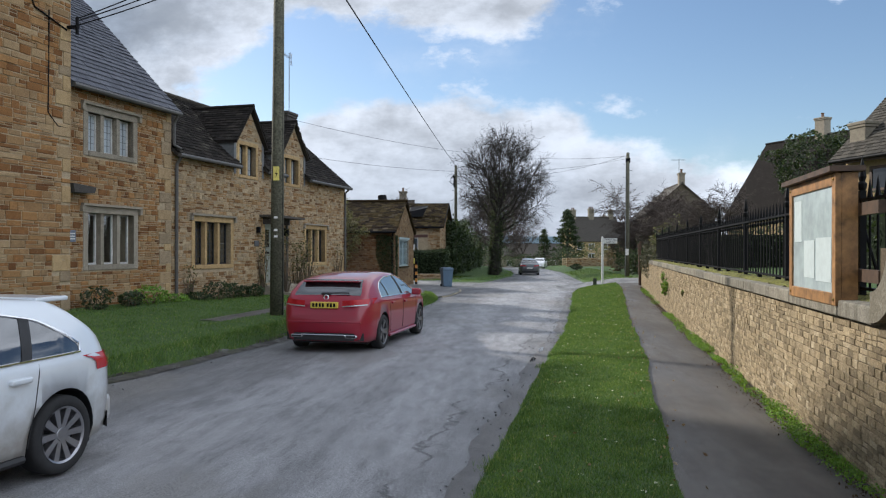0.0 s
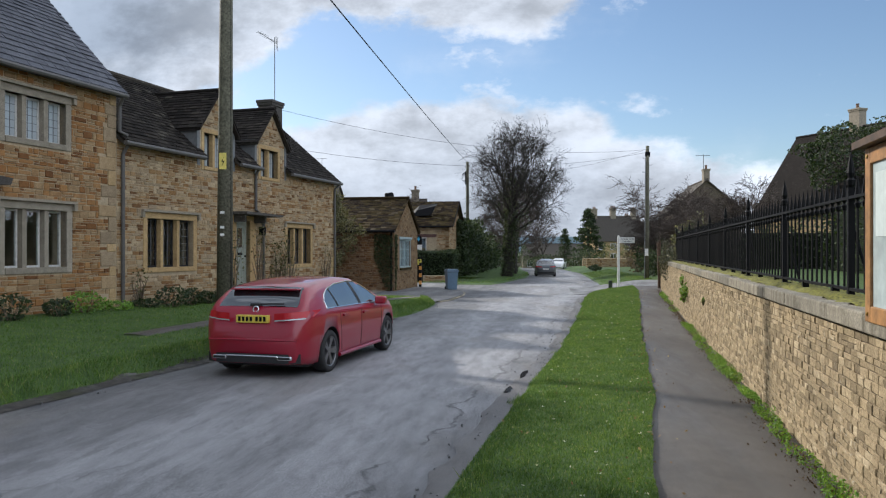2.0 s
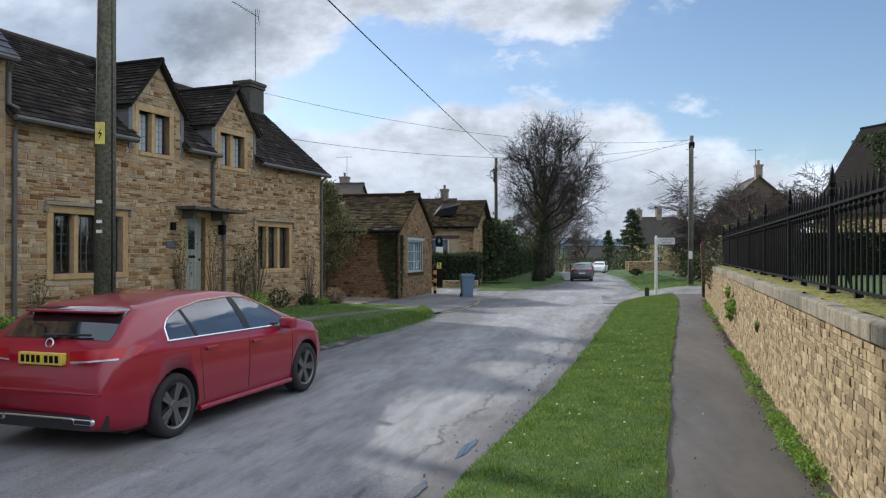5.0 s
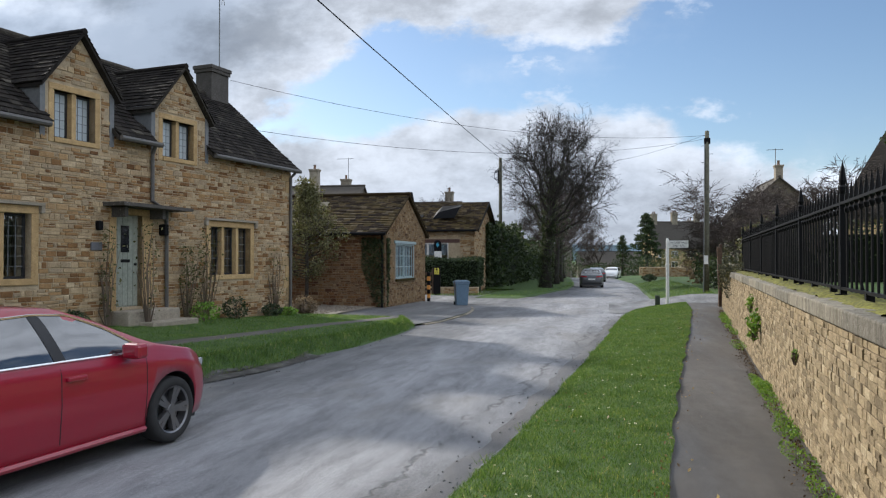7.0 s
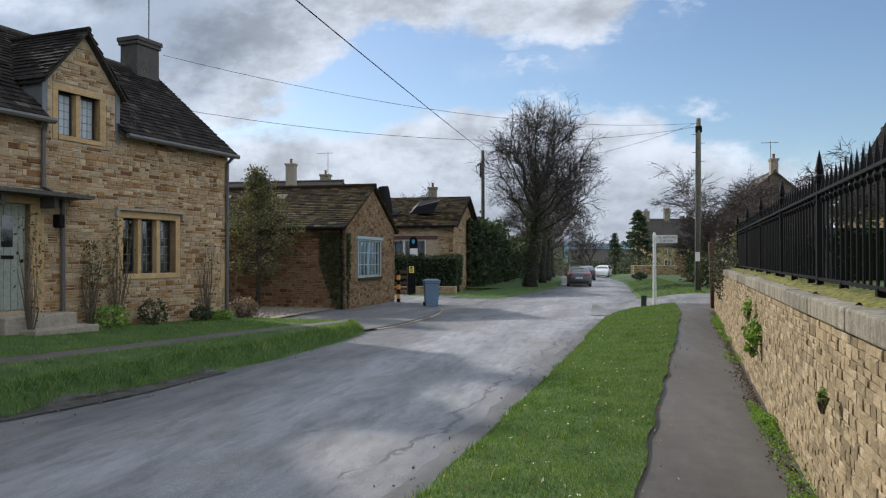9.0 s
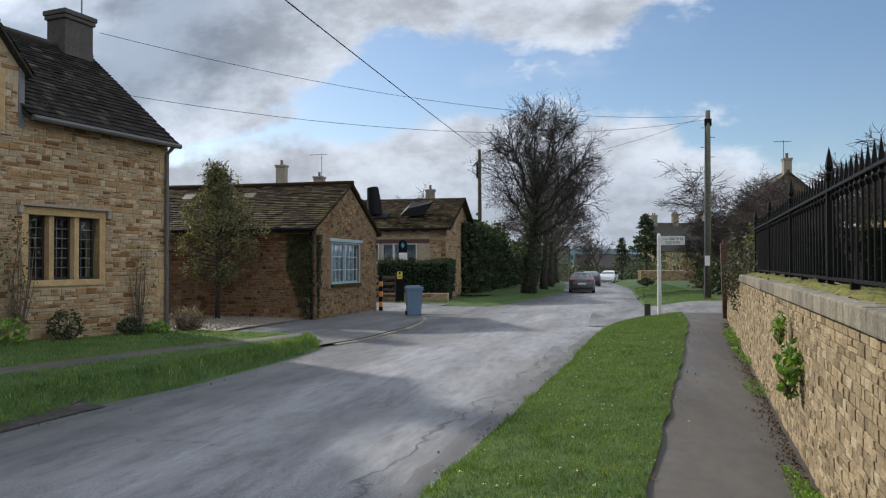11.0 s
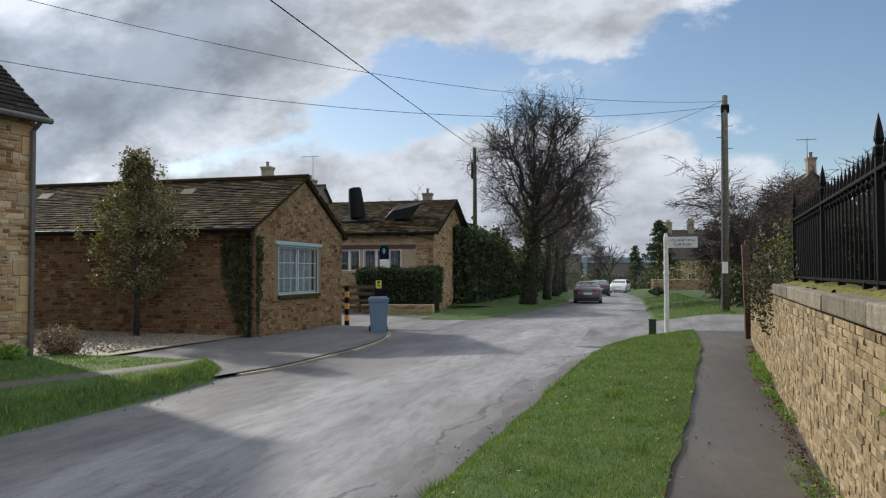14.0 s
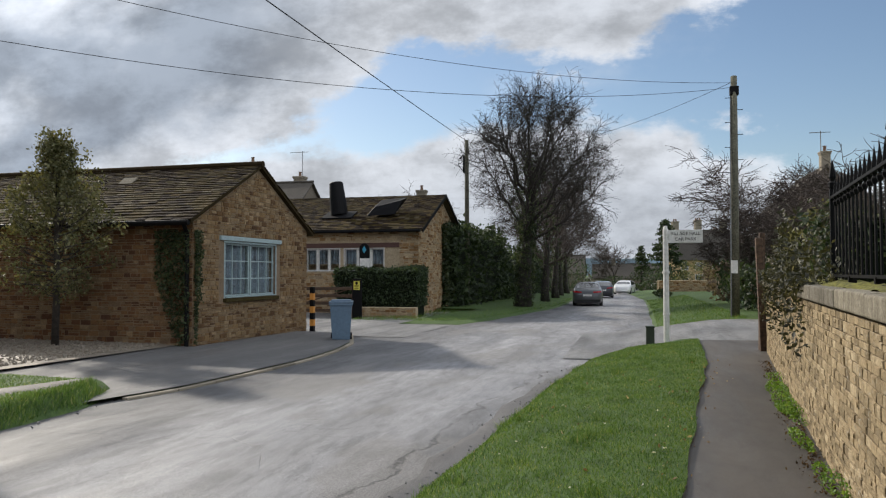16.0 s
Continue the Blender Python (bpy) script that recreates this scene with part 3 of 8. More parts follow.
rows = [[(pave_x(y) - 0.05 - (k / 6) ** 1.2 * (pave_x(y) - 0.05 + 7.2), y, road_z(y) + 0.05 + 0.01 * k) for k in range(7)] for y in frange(29.6, 42.2, 0.45)]
tagged(part("pavement", sheet(rows), M_pave, smooth=True), kind="structure", label="dark tarmac pavement before the stone workshop", category="pavement")
rows = [[(x, y, 0.02 - 0.012 * (y - 31) + 0.012 * (-7 - x)) for x in frange(-24, -6.6, 0.8)] for y in frange(30.2, 40.5, 0.7)]
tagged(part("gravel_drive", sheet(rows), M_gravel, smooth=True), kind="structure", label="pale gravel drive between cottage and workshop", category="drive")
kerb = empty("kerb")
tagged(kerb, kind="structure", label="low worn stone kerb along the pavement", category="kerb")
ks = frange(30.2, 42.0, 0.9)
for y0, y1 in zip(ks, ks[1:]):
    p, q = Vector((pave_x(y0), y0, road_z(y0))), Vector((pave_x(y1), y1, road_z(y1)))
    d = (q - p)
    m = look(p, q)
    ln = d.length
    part("kerbstone", Mesh().box((-0.055, -0.12, -ln + 0.012), (0.05, 0.03, 0), m, bevel=0.012), M_cope, kerb)
# verges further along the street
rows = []
for y in frange(47.5, 125, 1.2):
    e = lerp_line(FAR_L, max(y, 48.7)) + rough(1, y, 0.6, 0.2)
    if y < 52:
        e = -2.4 + (y - 47.5) * 0.2
    reach = 2.2 if y < 58 else 14
    rise = min(1, max(0.1, (y - 47.5) / 3))
    rows.append([(e - min(d, reach), y, road_z(y) + h * rise + rough(d, y, 0.7, 0.03) * rise) for d, h in ((0, -0.03), (0.15, 0.06), (0.5, 0.12), (1.5, 0.16), (3, 0.2), (6, 0.2), (14, 0.2))])
tagged(part("grass_verge", sheet(rows), M_turf, smooth=True), kind="structure", label="grass verge under the row of bare trees", category="verge")
rows = []
for y in frange(44.0, 125, 1.2):
    e = lerp_line(FAR_R, y) + rough(5, y, 0.6, 0.2)
    rows.append([(e + d, y, road_z(y) + (h if y > 45 else h * 0.6) * lerp_line([(1, 40), (1, 60), (0.5, 130)], y)) for d, h in ((0, -0.03), (0.2, 0.1), (0.8, 0.22), (1.6, 0.35), (2.6, 0.48), (6, 0.55), (20, 0.55))])
tagged(part("grass_verge", sheet(rows), M_turf, smooth=True), kind="structure", label="grass verge beside the lane past the signpost", category="verge")
# far hills, with distance haze painted into their colour as pale blue
hill = Mesh()
hx = frange(-2600, 2600, 100)
hill.v = [(x, 2550, -10) for x in hx] + [(x, 2550 + abs(x) * 0.02, 52 + 18 * noise.noise((x * 0.0016, 4.2, 0))) for x in hx]
hill.f = [(i, i + 1, len(hx) + i + 1, len(hx) + i) for i in range(len(hx) - 1)]
tagged(part("backdrop", hill, plain("haze_blue", (0.30, 0.40, 0.50), 1.0, scale=0.01, relief=0)), kind="structure", label="wooded hills in the distance, painted pale blue with haze", category="hills")

# buildings
PIECES = []         # stone and tile jobs, laid at the end of the file


def basis(origin, along, z=0.0):
    """A frame on a wall: x along it, y into the building, z up."""
    u = Vector((*along, 0)).normalized()
    n = Vector((-u.y, u.x, 0))
    return Matrix((
        (u.x, n.x, 0, origin[0]), (u.y, n.y, 0, origin[1]), (0, 0, 1, z), (0, 0, 0, 1)))


def wall_mesh(s0, s1, z0, top, holes, thick=0.4, y0=0.0, step=0.5):
    """A wall with real openings: top is a height or a function of s."""
    fn = top if callable(top) else (lambda s: top)
    cuts = sorted({s0, s1, *[h for o in holes for h in o[:2] if s0 < h < s1], *[s for s in frange(s0, s1, step) if callable(top)]})
    m = Mesh()
    for a, b in zip(cuts, cuts[1:]):
        if b - a < 1e-4:
            continue
        mid = (a + b) / 2
        spans = sorted((o[2], o[3]) for o in holes if o[0] < mid < o[1])
        lo = z0
        for h0, h1 in spans + [(None, None)]:
            ta, tb = (h0, h0) if h0 is not None else (fn(a), fn(b))
            if ta - lo > 1e-3 or tb - lo > 1e-3:
                p = [(a, y0, lo), (b, y0, lo), (b, y0, tb), (a, y0, ta)]
                q = [(x, y0 + thick, z) for x, _, z in p]
                m.add(p + q, [(0, 1, 2, 3), (7, 6, 5, 4), (0, 4, 5, 1), (1, 5, 6, 2), (2, 6, 7, 3), (3, 7, 4, 0)])
            if h1 is not None:
                lo = h1
    return m


def window(house, s0, s1, z0, z1, lights, surround, frame_mat, pane_mat, mullion=0.11, rim=0.16, hood=True, lattice=0, curtain=None, recess=0.16, sill=True, label=""):
    """A stone mullioned window in an opening s0..s1, z0..z1: dressed surround, mullions, frames and panes."""
    win = part("window", Mesh().box((s0 - rim, -0.018, z1), (s1 + rim, 0.26, z1 + rim), bevel=0.012), surround, house, label)
    part("jamb", Mesh().box((s0 - rim, -0.018, z0 - rim * 0.8), (s0, 0.26, z1 - 0.001), bevel=0.012), surround, win)
    part("jamb", Mesh().box((s1, -0.018, z0 - rim * 0.8), (s1 + rim, 0.26, z1 - 0.001), bevel=0.012), surround, win)
    if sill:
        part("window_sill", Mesh().box((s0 + 0.002, -0.035, z0 - rim * 0.8), (s1 - 0.002, 0.28, z0), bevel=0.012), surround, win)
    if hood:
        h = Mesh().prism([(s0 - rim - 0.08, z1 + rim + 0.004), (s1 + rim + 0.08, z1 + rim + 0.004), (s1 + rim + 0.08, z1 + rim + 0.06), (s0 - rim - 0.08, z1 + rim + 0.06)], (-0.10, 0.02))
        h.box((s0 - rim - 0.09, -0.085, z1 + rim - 0.14), (s0 - rim - 0.005, 0.0, z1 + rim + 0.0)).box((s1 + rim + 0.005, -0.085, z1 + rim - 0.14), (s1 + rim + 0.09, 0.0, z1 + rim + 0.0))
        part("hood_mould", h, M_grey_dress, win)
    w = (s1 - s0 - mullion * (lights - 1)) / lights
    for i in range(lights):
        a = s0 + i * (w + mullion)
        b = a + w
        if i:
            part("mullion", Mesh().prism([(a - mullion, z0 + 0.001), (a, z0 + 0.001), (a, z1 - 0.001), (a - mullion, z1 - 0.001)], (0.03, 0.24)), surround, win)
        fr, t = Mesh(), 0.045
        fr.box((a, recess, z0), (a + t, recess + 0.05, z1)).box((b - t, recess, z0), (b, recess + 0.05, z1))
        fr.box((a + t, recess, z0), (b - t, recess + 0.05, z0 + t)).box((a + t, recess, z1 - t), (b - t, recess + 0.05, z1))
        part("window_frame", fr, frame_mat, win)
        pane = part("pane", Mesh().box((a + t, recess + 0.022, z0 + t), (b - t, recess + 0.03, z1 - t)), pane_mat, win)
        pane.visible_shadow = False
        if lattice:
            g = Mesh()
            for k in range(1, lattice + 1):
                x = a + t + (b - a - 2 * t) * k / (lattice + 1)
                g.box((x - 0.006, recess + 0.012, z0 + t), (x + 0.006, recess + 0.02, z1 - t))
            rows_n = max(2, round((z1 - z0) / 0.2))
            for k in range(1, rows_n):
                z = z0 + t + (z1 - z0 - 2 * t) * k / rows_n
                g.box((a + t, recess + 0.013, z - 0.006), (b - t, recess + 0.021, z + 0.006))
            part("glazing_bar", g, M_lead, win)
    if curtain:
        part("curtain", sheet([[(s0 + (s1 - s0) * k / 60, recess + 0.12 + 0.025 * math.sin(k * 1.3), z) for k in range(61)] for z in (z0 + curtain, z1)]), M_curtain, win, "pale drawn curtain")
    return win


def roof_slab(s0, s1, y0, z0, y1, z1, thick=0.10):
    """One sloping roof plane from the eave (y0, z0) up to the ridge (y1, z1)."""
    m = Mesh()
    p = [(s0, y0, z0), (s1, y0, z0), (s1, y1, z1), (s0, y1, z1)]
    return m.add(p + [(x, y, z - thick) for x, y, z in p], [(0, 1, 2, 3), (7, 6, 5, 4), (0, 4, 5, 1), (1, 5, 6, 2), (2, 6, 7, 3), (3, 7, 4, 0)])


def slope_frame(house_m, s0, y0, z0, y1, z1):
    """Frame on a roof plane: x along the eave, y up the slope, z outwards."""
    up = Vector((0, y1 - y0, z1 - z0)).normalized()
    x = Vector((1, 0, 0))
    nrm = x.cross(up)
    m = Matrix((
        (1, 0, 0, s0), (0, up.y, nrm.y, y0), (0, up.z, nrm.z, z0), (0, 0, 0, 1)))
    return m


def chimney(house, x, y, w, d, z0, z1, mat, pots=1, cap=0.07, name="chimney"):
    m = Mesh().box((x - w / 2, y - d / 2, z0), (x + w / 2, y + d / 2, z1 - 0.22), bevel=0.02)
    m.box((x - w / 2 - cap * 0.6, y - d / 2 - cap * 0.6, z1 - 0.22), (x + w / 2 + cap * 0.6, y + d / 2 + cap * 0.6, z1 - 0.12), bevel=0.02)
    m.box((x - w / 2 - cap, y - d / 2 - cap, z1 - 0.12), (x + w / 2 + cap, y + d / 2 + cap, z1), bevel=0.02)
    ch = part(name, m, mat, house)
    for i in range(pots):
        px = x + (i - (pots - 1) / 2) * 0.32
        part("chimney_pot", Mesh().lathe([(0.0, z1), (0.13, z1), (0.11, z1 + 0.1), (0.10, z1 + 0.3), (0.125, z1 + 0.33), (0.125, z1 + 0.38), (0.08, z1 + 0.38), (0.08, z1 + 0.1)], 12, Matrix.Translation((px, y, 0))), plain("terracotta", (0.20, 0.12, 0.08), 0.8), ch)
    return ch


def gutter(house, s0, s1, y, z, mat):
    part("gutter", Mesh().tube([(s0, y, z), (s1, y, z)], 0.06, 8), mat, house)


def downpipe(house, pts, mat, r=0.045):
    part("downpipe", Mesh().tube(pts, r, 8), mat, house)


glass_clear, nt_, b_ = material("window_glass")
b_.inputs["Transmission Weight"].default_value = 1.0
b_.inputs["Roughness"].default_value = 0.0
b_.inputs["IOR"].default_value = 1.5
b_.inputs["Base Color"].default_value = (0.86, 0.92, 0.92, 1)

# --- the terrace: tall wing, slate-roofed house, cottage with two gabled dormers, all on one line
H = basis((-9.25, 19.4), (1.57, 8.8))
cottage = tagged(empty("cottage", H), "golden rubble-stone cottage with dark stone-tiled roof and gabled dormers", "house")
DORMERS = [(2.22, 3.98, 3.10), (5.22, 7.11, 6.16)]
EAVE, DAPEX, DSHO = 4.55, 6.46, 5.40


def cottage_top(s):
    for a, b, c in DORMERS:
        if a <= s <= b:
            return DSHO + (DAPEX - DSHO) * (1 - abs(s - c) / ((b - a) / 2))
    return EAVE


C_HOLES = [(0.10, 2.0, 1.42, 2.68), (4.13, 4.90, 0.72, 2.79), (7.28, 8.97, 1.38, 2.64), (2.50, 3.53, 4.26, 5.22), (5.54, 6.62, 4.25, 5.15)]
cw = wall_mesh(-1.0, 10.98, -0.4, cottage_top, C_HOLES, step=0.06)
cw.box((10.6, 0.4, -0.4), (10.98, 5.4, EAVE)).box((-1.0, 5.0, -0.4), (10.6, 5.4, EAVE)).box((-1.0, 0.4, -0.4), (-0.7, 5.0, EAVE))
cw.prism([(0.4, EAVE), (5.4, EAVE), (2.6, 6.9)], (-10.98, -10.6), Matrix(((0, -1, 0, 0), (1, 0, 0, 0), (0, 0, 1, 0), (0, 0, 0, 1))))
cottage_wall = part("wall", cw, M_mortar, cottage)
pale = dict(surround=M_dress, frame_mat=M_frame_blk, pane_mat=glass_clear)
window(cottage, *C_HOLES[0], 3, **pale, lattice=2, label="three-light mullioned window with black frames")
window(cottage, *C_HOLES[2], 3, **pale, lattice=2, label="three-light mullioned window with black frames")
window(cottage, *C_HOLES[3], 2, M_dress, M_frame_blk, M_leaded, hood=False, lattice=2, rim=0.13, curtain=0.02, label="two-light leaded dormer window")
window(cottage, *C_HOLES[4], 2, M_dress, M_frame_blk, M_leaded, hood=False, lattice=2, rim=0.13, curtain=0.02, label="two-light leaded dormer window")
RY, RZ = 2.5, 6.86
front_slope = Mesh()
for a, b, up_to in ((-1.0, 2.22, 0), (2.22, 3.98, 1), (3.98, 5.22, 0), (5.22, 7.11, 1), (7.11, 11.02, 0)):
    ya = 0.42 if up_to else -0.22
    za = EAVE - 0.06 + (ya + 0.22) * (RZ - EAVE + 0.06) / (RY + 0.22)
    one = roof_slab(a, b, ya, za, RY, RZ)
    front_slope.add(one.v, one.f)
one = roof_slab(-1.0, 11.02, 5.6, EAVE - 0.06, RY, RZ)
roof = part("roof", front_slope.add(one.v, one.f), M_tile[0], cottage)
part("ridge", Mesh().tube([(-1.0, RY, RZ + 0.02), (11.04, RY, RZ + 0.0)], 0.09, 8), M_tile[0], cottage)
PIECES.append(("tiles", roof, slope_frame(H, -1.0, -0.26, EAVE - 0.05, RY, RZ), 12.04, math.hypot(RY + 0.26, RZ - EAVE + 0.05), 0.24, 0.165, M_tile, 300, [(a - 0.05 + 1.0, b + 0.05 + 1.0, 1.5) for a, b, _ in DORMERS]))
for a, b, c in DORMERS:
    # gabled dormer roof running back into the main slope
    back = (DAPEX - EAVE + 0.05) / (RZ - EAVE + 0.05) * (RY + 0.22) - 0.22
    side_back = (DSHO - EAVE + 0.05) / (RZ - EAVE + 0.05) * (RY + 0.22) - 0.22
    m = Mesh()
    for sgn, e in ((-1, a - 0.12), (1, b + 0.12)):
        ez = DSHO - 0.12
        p = [(e, -0.16, ez), (c, -0.16, DAPEX + 0.06), (c, back + 0.25, DAPEX + 0.06), (e, side_back + 0.25, ez)]
        m.add(p + [(x, y, z - 0.07) for x, y, z in p], [(0, 1, 2, 3), (7, 6, 5, 4), (0, 4, 5, 1), (1, 5, 6, 2), (2, 6, 7, 3), (3, 7, 4, 0)])
    dr = part("dormer_roof", m, M_tile[0], cottage)
    for sgn, e in ((-1, a - 0.14), (1, b + 0.14)):
        w = abs(c - e)
        rise = DAPEX + 0.06 - DSHO + 0.12
        x = Vector((0, 1, 0)) if sgn < 0 else Vector((0, 1, 0))
        upv = Vector((c - e, 0, rise)).normalized()
        nrm = Vector((-rise * sgn * -1, 0, 0))
        nrm = Vector((sgn * rise, 0, w)).normalized()
        fr = Matrix(((x.x, upv.x, nrm.x, e), (x.y, upv.y, nrm.y, -0.18), (x.z, upv.z, nrm.z, DSHO - 0.12), (0, 0, 0, 1)))
        PIECES.append(("tiles", dr, fr, back + 0.35, math.hypot(w, rise), 0.2, 0.14, M_tile, 0, []))
    part("ridge", Mesh().tube([(c, -0.18, DAPEX + 0.07), (c, back + 0.3, DAPEX + 0.07)], 0.07, 8), M_tile[0], cottage)
    for e in (a, b):
        part("dormer_cheek", Mesh().prism([(-0.02, EAVE - 0.3), (side_back + 0.5, EAVE + 0.2), (side_back + 0.5, DSHO), (-0.02, DSHO)], (e - 0.06, e + 0.06), Matrix(((0, 1, 0, 0), (1, 0, 0, 0), (0, 0, 1, 0), (0, 0, 0, 1)))), M_lead, cottage, "lead-grey rendered cheek")
chimney(cottage, 10.42, RY, 0.82, 0.6, RZ - 0.6, 7.72, M_dark_stone, 0)
for s0, s1 in ((-1.0, 2.2), (4.0, 5.25), (7.15, 11.1)):
    gutter(cottage, s0, s1, -0.27, EAVE - 0.10, M_gutter)
downpipe(cottage, [(-0.85, -0.2, EAVE - 0.15), (-0.85, -0.07, EAVE - 0.35), (-0.85, -0.07, 0.5)], M_gutter)
downpipe(cottage, [(5.1, -0.22, EAVE - 0.1), (5.15, -0.07, EAVE - 0.3), (5.15, -0.07, 3.15), (5.6, -0.08, 2.95), (5.62, -0.08, 0.3)], M_gutter)
downpipe(cottage, [(10.9, -0.22, EAVE - 0.15), (10.88, -0.07, EAVE - 0.3), (10.88, -0.07, 0.1)], M_gutter)
# front door with stone jambs, hood slab on brackets, steps
door = part("door", Mesh().box((4.13, 0.14, 0.72), (4.90, 0.19, 2.79)), M_door, cottage, "sage-grey plank door with a small glazed light")
for i in range(5):
    part("plank", Mesh().box((4.135 + i * 0.153, 0.118, 0.74), (4.135 + i * 0.153 + 0.146, 0.139, 2.77), bevel=0.006), M_door, door)
part("glazed_light", Mesh().box((4.38, 0.105, 1.95), (4.62, 0.117, 2.55)), M_pane, door, "dark small door glass")
part("letter_plate", Mesh().box((4.38, 0.10, 1.72), (4.64, 0.117, 1.79), bevel=0.005), M_black, door)
part("door_handle", Mesh().lathe([(0, 0), (0.03, 0.0), (0.035, 0.03), (0, 0.045)], 10, pose(4.80, 0.115, 1.68, 90, 0, 0)), M_black, door)
part("door_surround", Mesh().box((3.93, -0.02, 0.60), (4.13, 0.3, 2.79), bevel=0.012).box((4.90, -0.02, 0.60), (5.22, 0.3, 2.79), bevel=0.012).box((3.93, -0.02, 2.792), (5.22, 0.3, 2.93), bevel=0.012), M_dress, cottage)
part("door_hood", Mesh().prism([(3.75, 2.95), (5.90, 2.93), (5.92, 3.0), (3.73, 3.03)], (-0.62, 0.02)).box((3.98, -0.4, 2.72), (4.08, -0.003, 2.94)).box((5.12, -0.4, 2.72), (5.22, -0.003, 2.94)), M_dark_stone, cottage, "dark thin stone slab hood over the door")
for k, (a, b, d, z0, z1) in enumerate(((3.95, 5.55, 0.55, 0.0, 0.66), (4.25, 5.72, 0.95, -0.1, 0.42), (4.5, 5.86, 1.3, -0.1, 0.2))):
    part("door_step", Mesh().box((a, -d, z0), (b, -0.022 - 0.4 * (k > 0) - 0.0, z1), bevel=0.03), M_grey_dress, cottage)
part("wall_lamp", Mesh().box((3.55, -0.12, 2.42), (3.67, 0.0, 2.62), bevel=0.02), M_black, cottage)
part("wall_lamp", Mesh().box((5.42, -0.2, 2.35), (5.56, -0.0, 2.62), bevel=0.03), M_black, cottage)
part("name_plate", Mesh().box((3.42, -0.04, 1.98), (3.72, 0.0, 2.16), bevel=0.03), plain("slate_plate", (0.12, 0.12, 0.13), 0.6), cottage)

slate_house = tagged(empty("slate_roofed_house", H), "brown ironstone house with blue slate roof and mullioned windows", "house")
S_EAVE = 5.62
S_HOLES = [(-4.16, -2.55, 1.50, 2.72), (-4.16, -2.58, 4.18, 5.08)]
sw = wall_mesh(-4.95, -1.005, -0.2, S_EAVE, S_HOLES)
sw.box((-1.35, 0.4, -0.2), (-1.005, 6.0, S_EAVE)).box((-4.95, 5.6, -0.2), (-1.35, 6.0, S_EAVE))
SRY, SRZ = 3.0, 9.0
sw.prism([(0.0, S_EAVE), (6.0, S_EAVE), (3.0, SRZ - 0.1)], (1.005, 1.35), Matrix(((0, -1, 0, 0), (1, 0, 0, 0), (0, 0, 1, 0), (0, 0, 0, 1))))
slate_wall = part("wall", sw, M_mortar, slate_house)
grey = dict(surround=M_grey_dress, frame_mat=M_frame_wht, pane_mat=glass_clear)
window(slate_house, *S_HOLES[0], 3, **grey, label="grey stone three-light window with pale frames")
window(slate_house, *S_HOLES[1], 3, M_grey_dress, M_frame_wht, M_leaded, lattice=2, curtain=0.02, label="grey stone three-light leaded window")
sroof = part("roof", roof_slab(-4.95, -0.93, -0.2, S_EAVE - 0.02, SRY, SRZ).add(*(lambda r: (r.v, r.f))(roof_slab(-4.95, -0.93, 6.2, S_EAVE - 0.02, SRY, SRZ))), M_slate[0], slate_house)
PIECES.append(("tiles", sroof, slope_frame(H, -4.95, -0.24, S_EAVE - 0.01, SRY, SRZ), 4.04, math.hypot(SRY + 0.24, SRZ - S_EAVE), 0.30, 0.20, M_slate, 150, []))
gutter(slate_house, -4.9, -0.93, -0.26, S_EAVE - 0.06, M_gutter)
downpipe(slate_house, [(-1.05, -0.24, S_EAVE - 0.1), (-1.0, -0.09, S_EAVE - 0.3), (-1.0, -0.09, 4.72), (-0.9, -0.25, 4.62)], M_gutter)
chimney(slate_house, -4.3, SRY, 0.7, 0.9, SRZ - 0.7, 10.2, M_slate[0], 1)
part("stone_bracket", Mesh().prism([(-4.95, 3.34), (-4.22, 3.30), (-4.28, 3.16), (-4.90, 3.14)], (-0.30, 0.0)), M_dark_stone, slate_house)
part("name_plate", Mesh().box((-4.86, -0.045, 2.03), (-4.58, 0.0, 2.30), bevel=0.01), plain("blue_grey_plate", (0.16, 0.19, 0.25), 0.5), slate_house)
for k in range(3):
    part("letter_bar", Mesh().box((-4.82, -0.052, 2.09 + k * 0.06), (-4.62, -0.0455, 2.115 + k * 0.06)), M_white, slate_house)

wing = tagged(empty("stone_wing", H), "tall brown ironstone end wing of the terrace", "house")
ww = wall_mesh(-12.5, -4.955, -0.2, 8.6, [], y0=-0.22)
ww.box((-12.5, 0.18, -0.2), (-12.1, 7.0, 8.6)).box((-5.35, 0.18, 5.0), (-4.955, 7.0, 8.6)).box((-12.1, 6.6, -0.2), (-4.955, 7.0, 8.6))
wing_wall = part("wall", ww, M_mortar, wing)
part("roof", roof_slab(-12.7, -4.8, -0.45, 8.5, 3.4, 11.6).add(*(lambda r: (r.v, r.f))(roof_slab(-12.7, -4.8, 7.2, 8.5, 3.4, 11.6))), M_slate[0], wing)
part("cable_bracket", Mesh().box((-5.1, -0.5, 6.75), (-5.0, -0.22, 6.8)).tube([(-5.05, -0.48, 6.6), (-5.05, -0.48, 6.98)], 0.035, 8), M_black, wing)
part("cable_run", Mesh().tube([(-7.5, -0.25, 7.6), (-6.3, -0.25, 7.45), (-6.0, -0.25, 6.95), (-5.1, -0.25, 6.7)], 0.018, 6).tube([(-5.6, -0.24, 7.0), (-5.62, -0.24, 4.8), (-5.35, -0.24, 4.55), (-5.0, -0.24, 4.55)], 0.015, 6), M_black, wing)

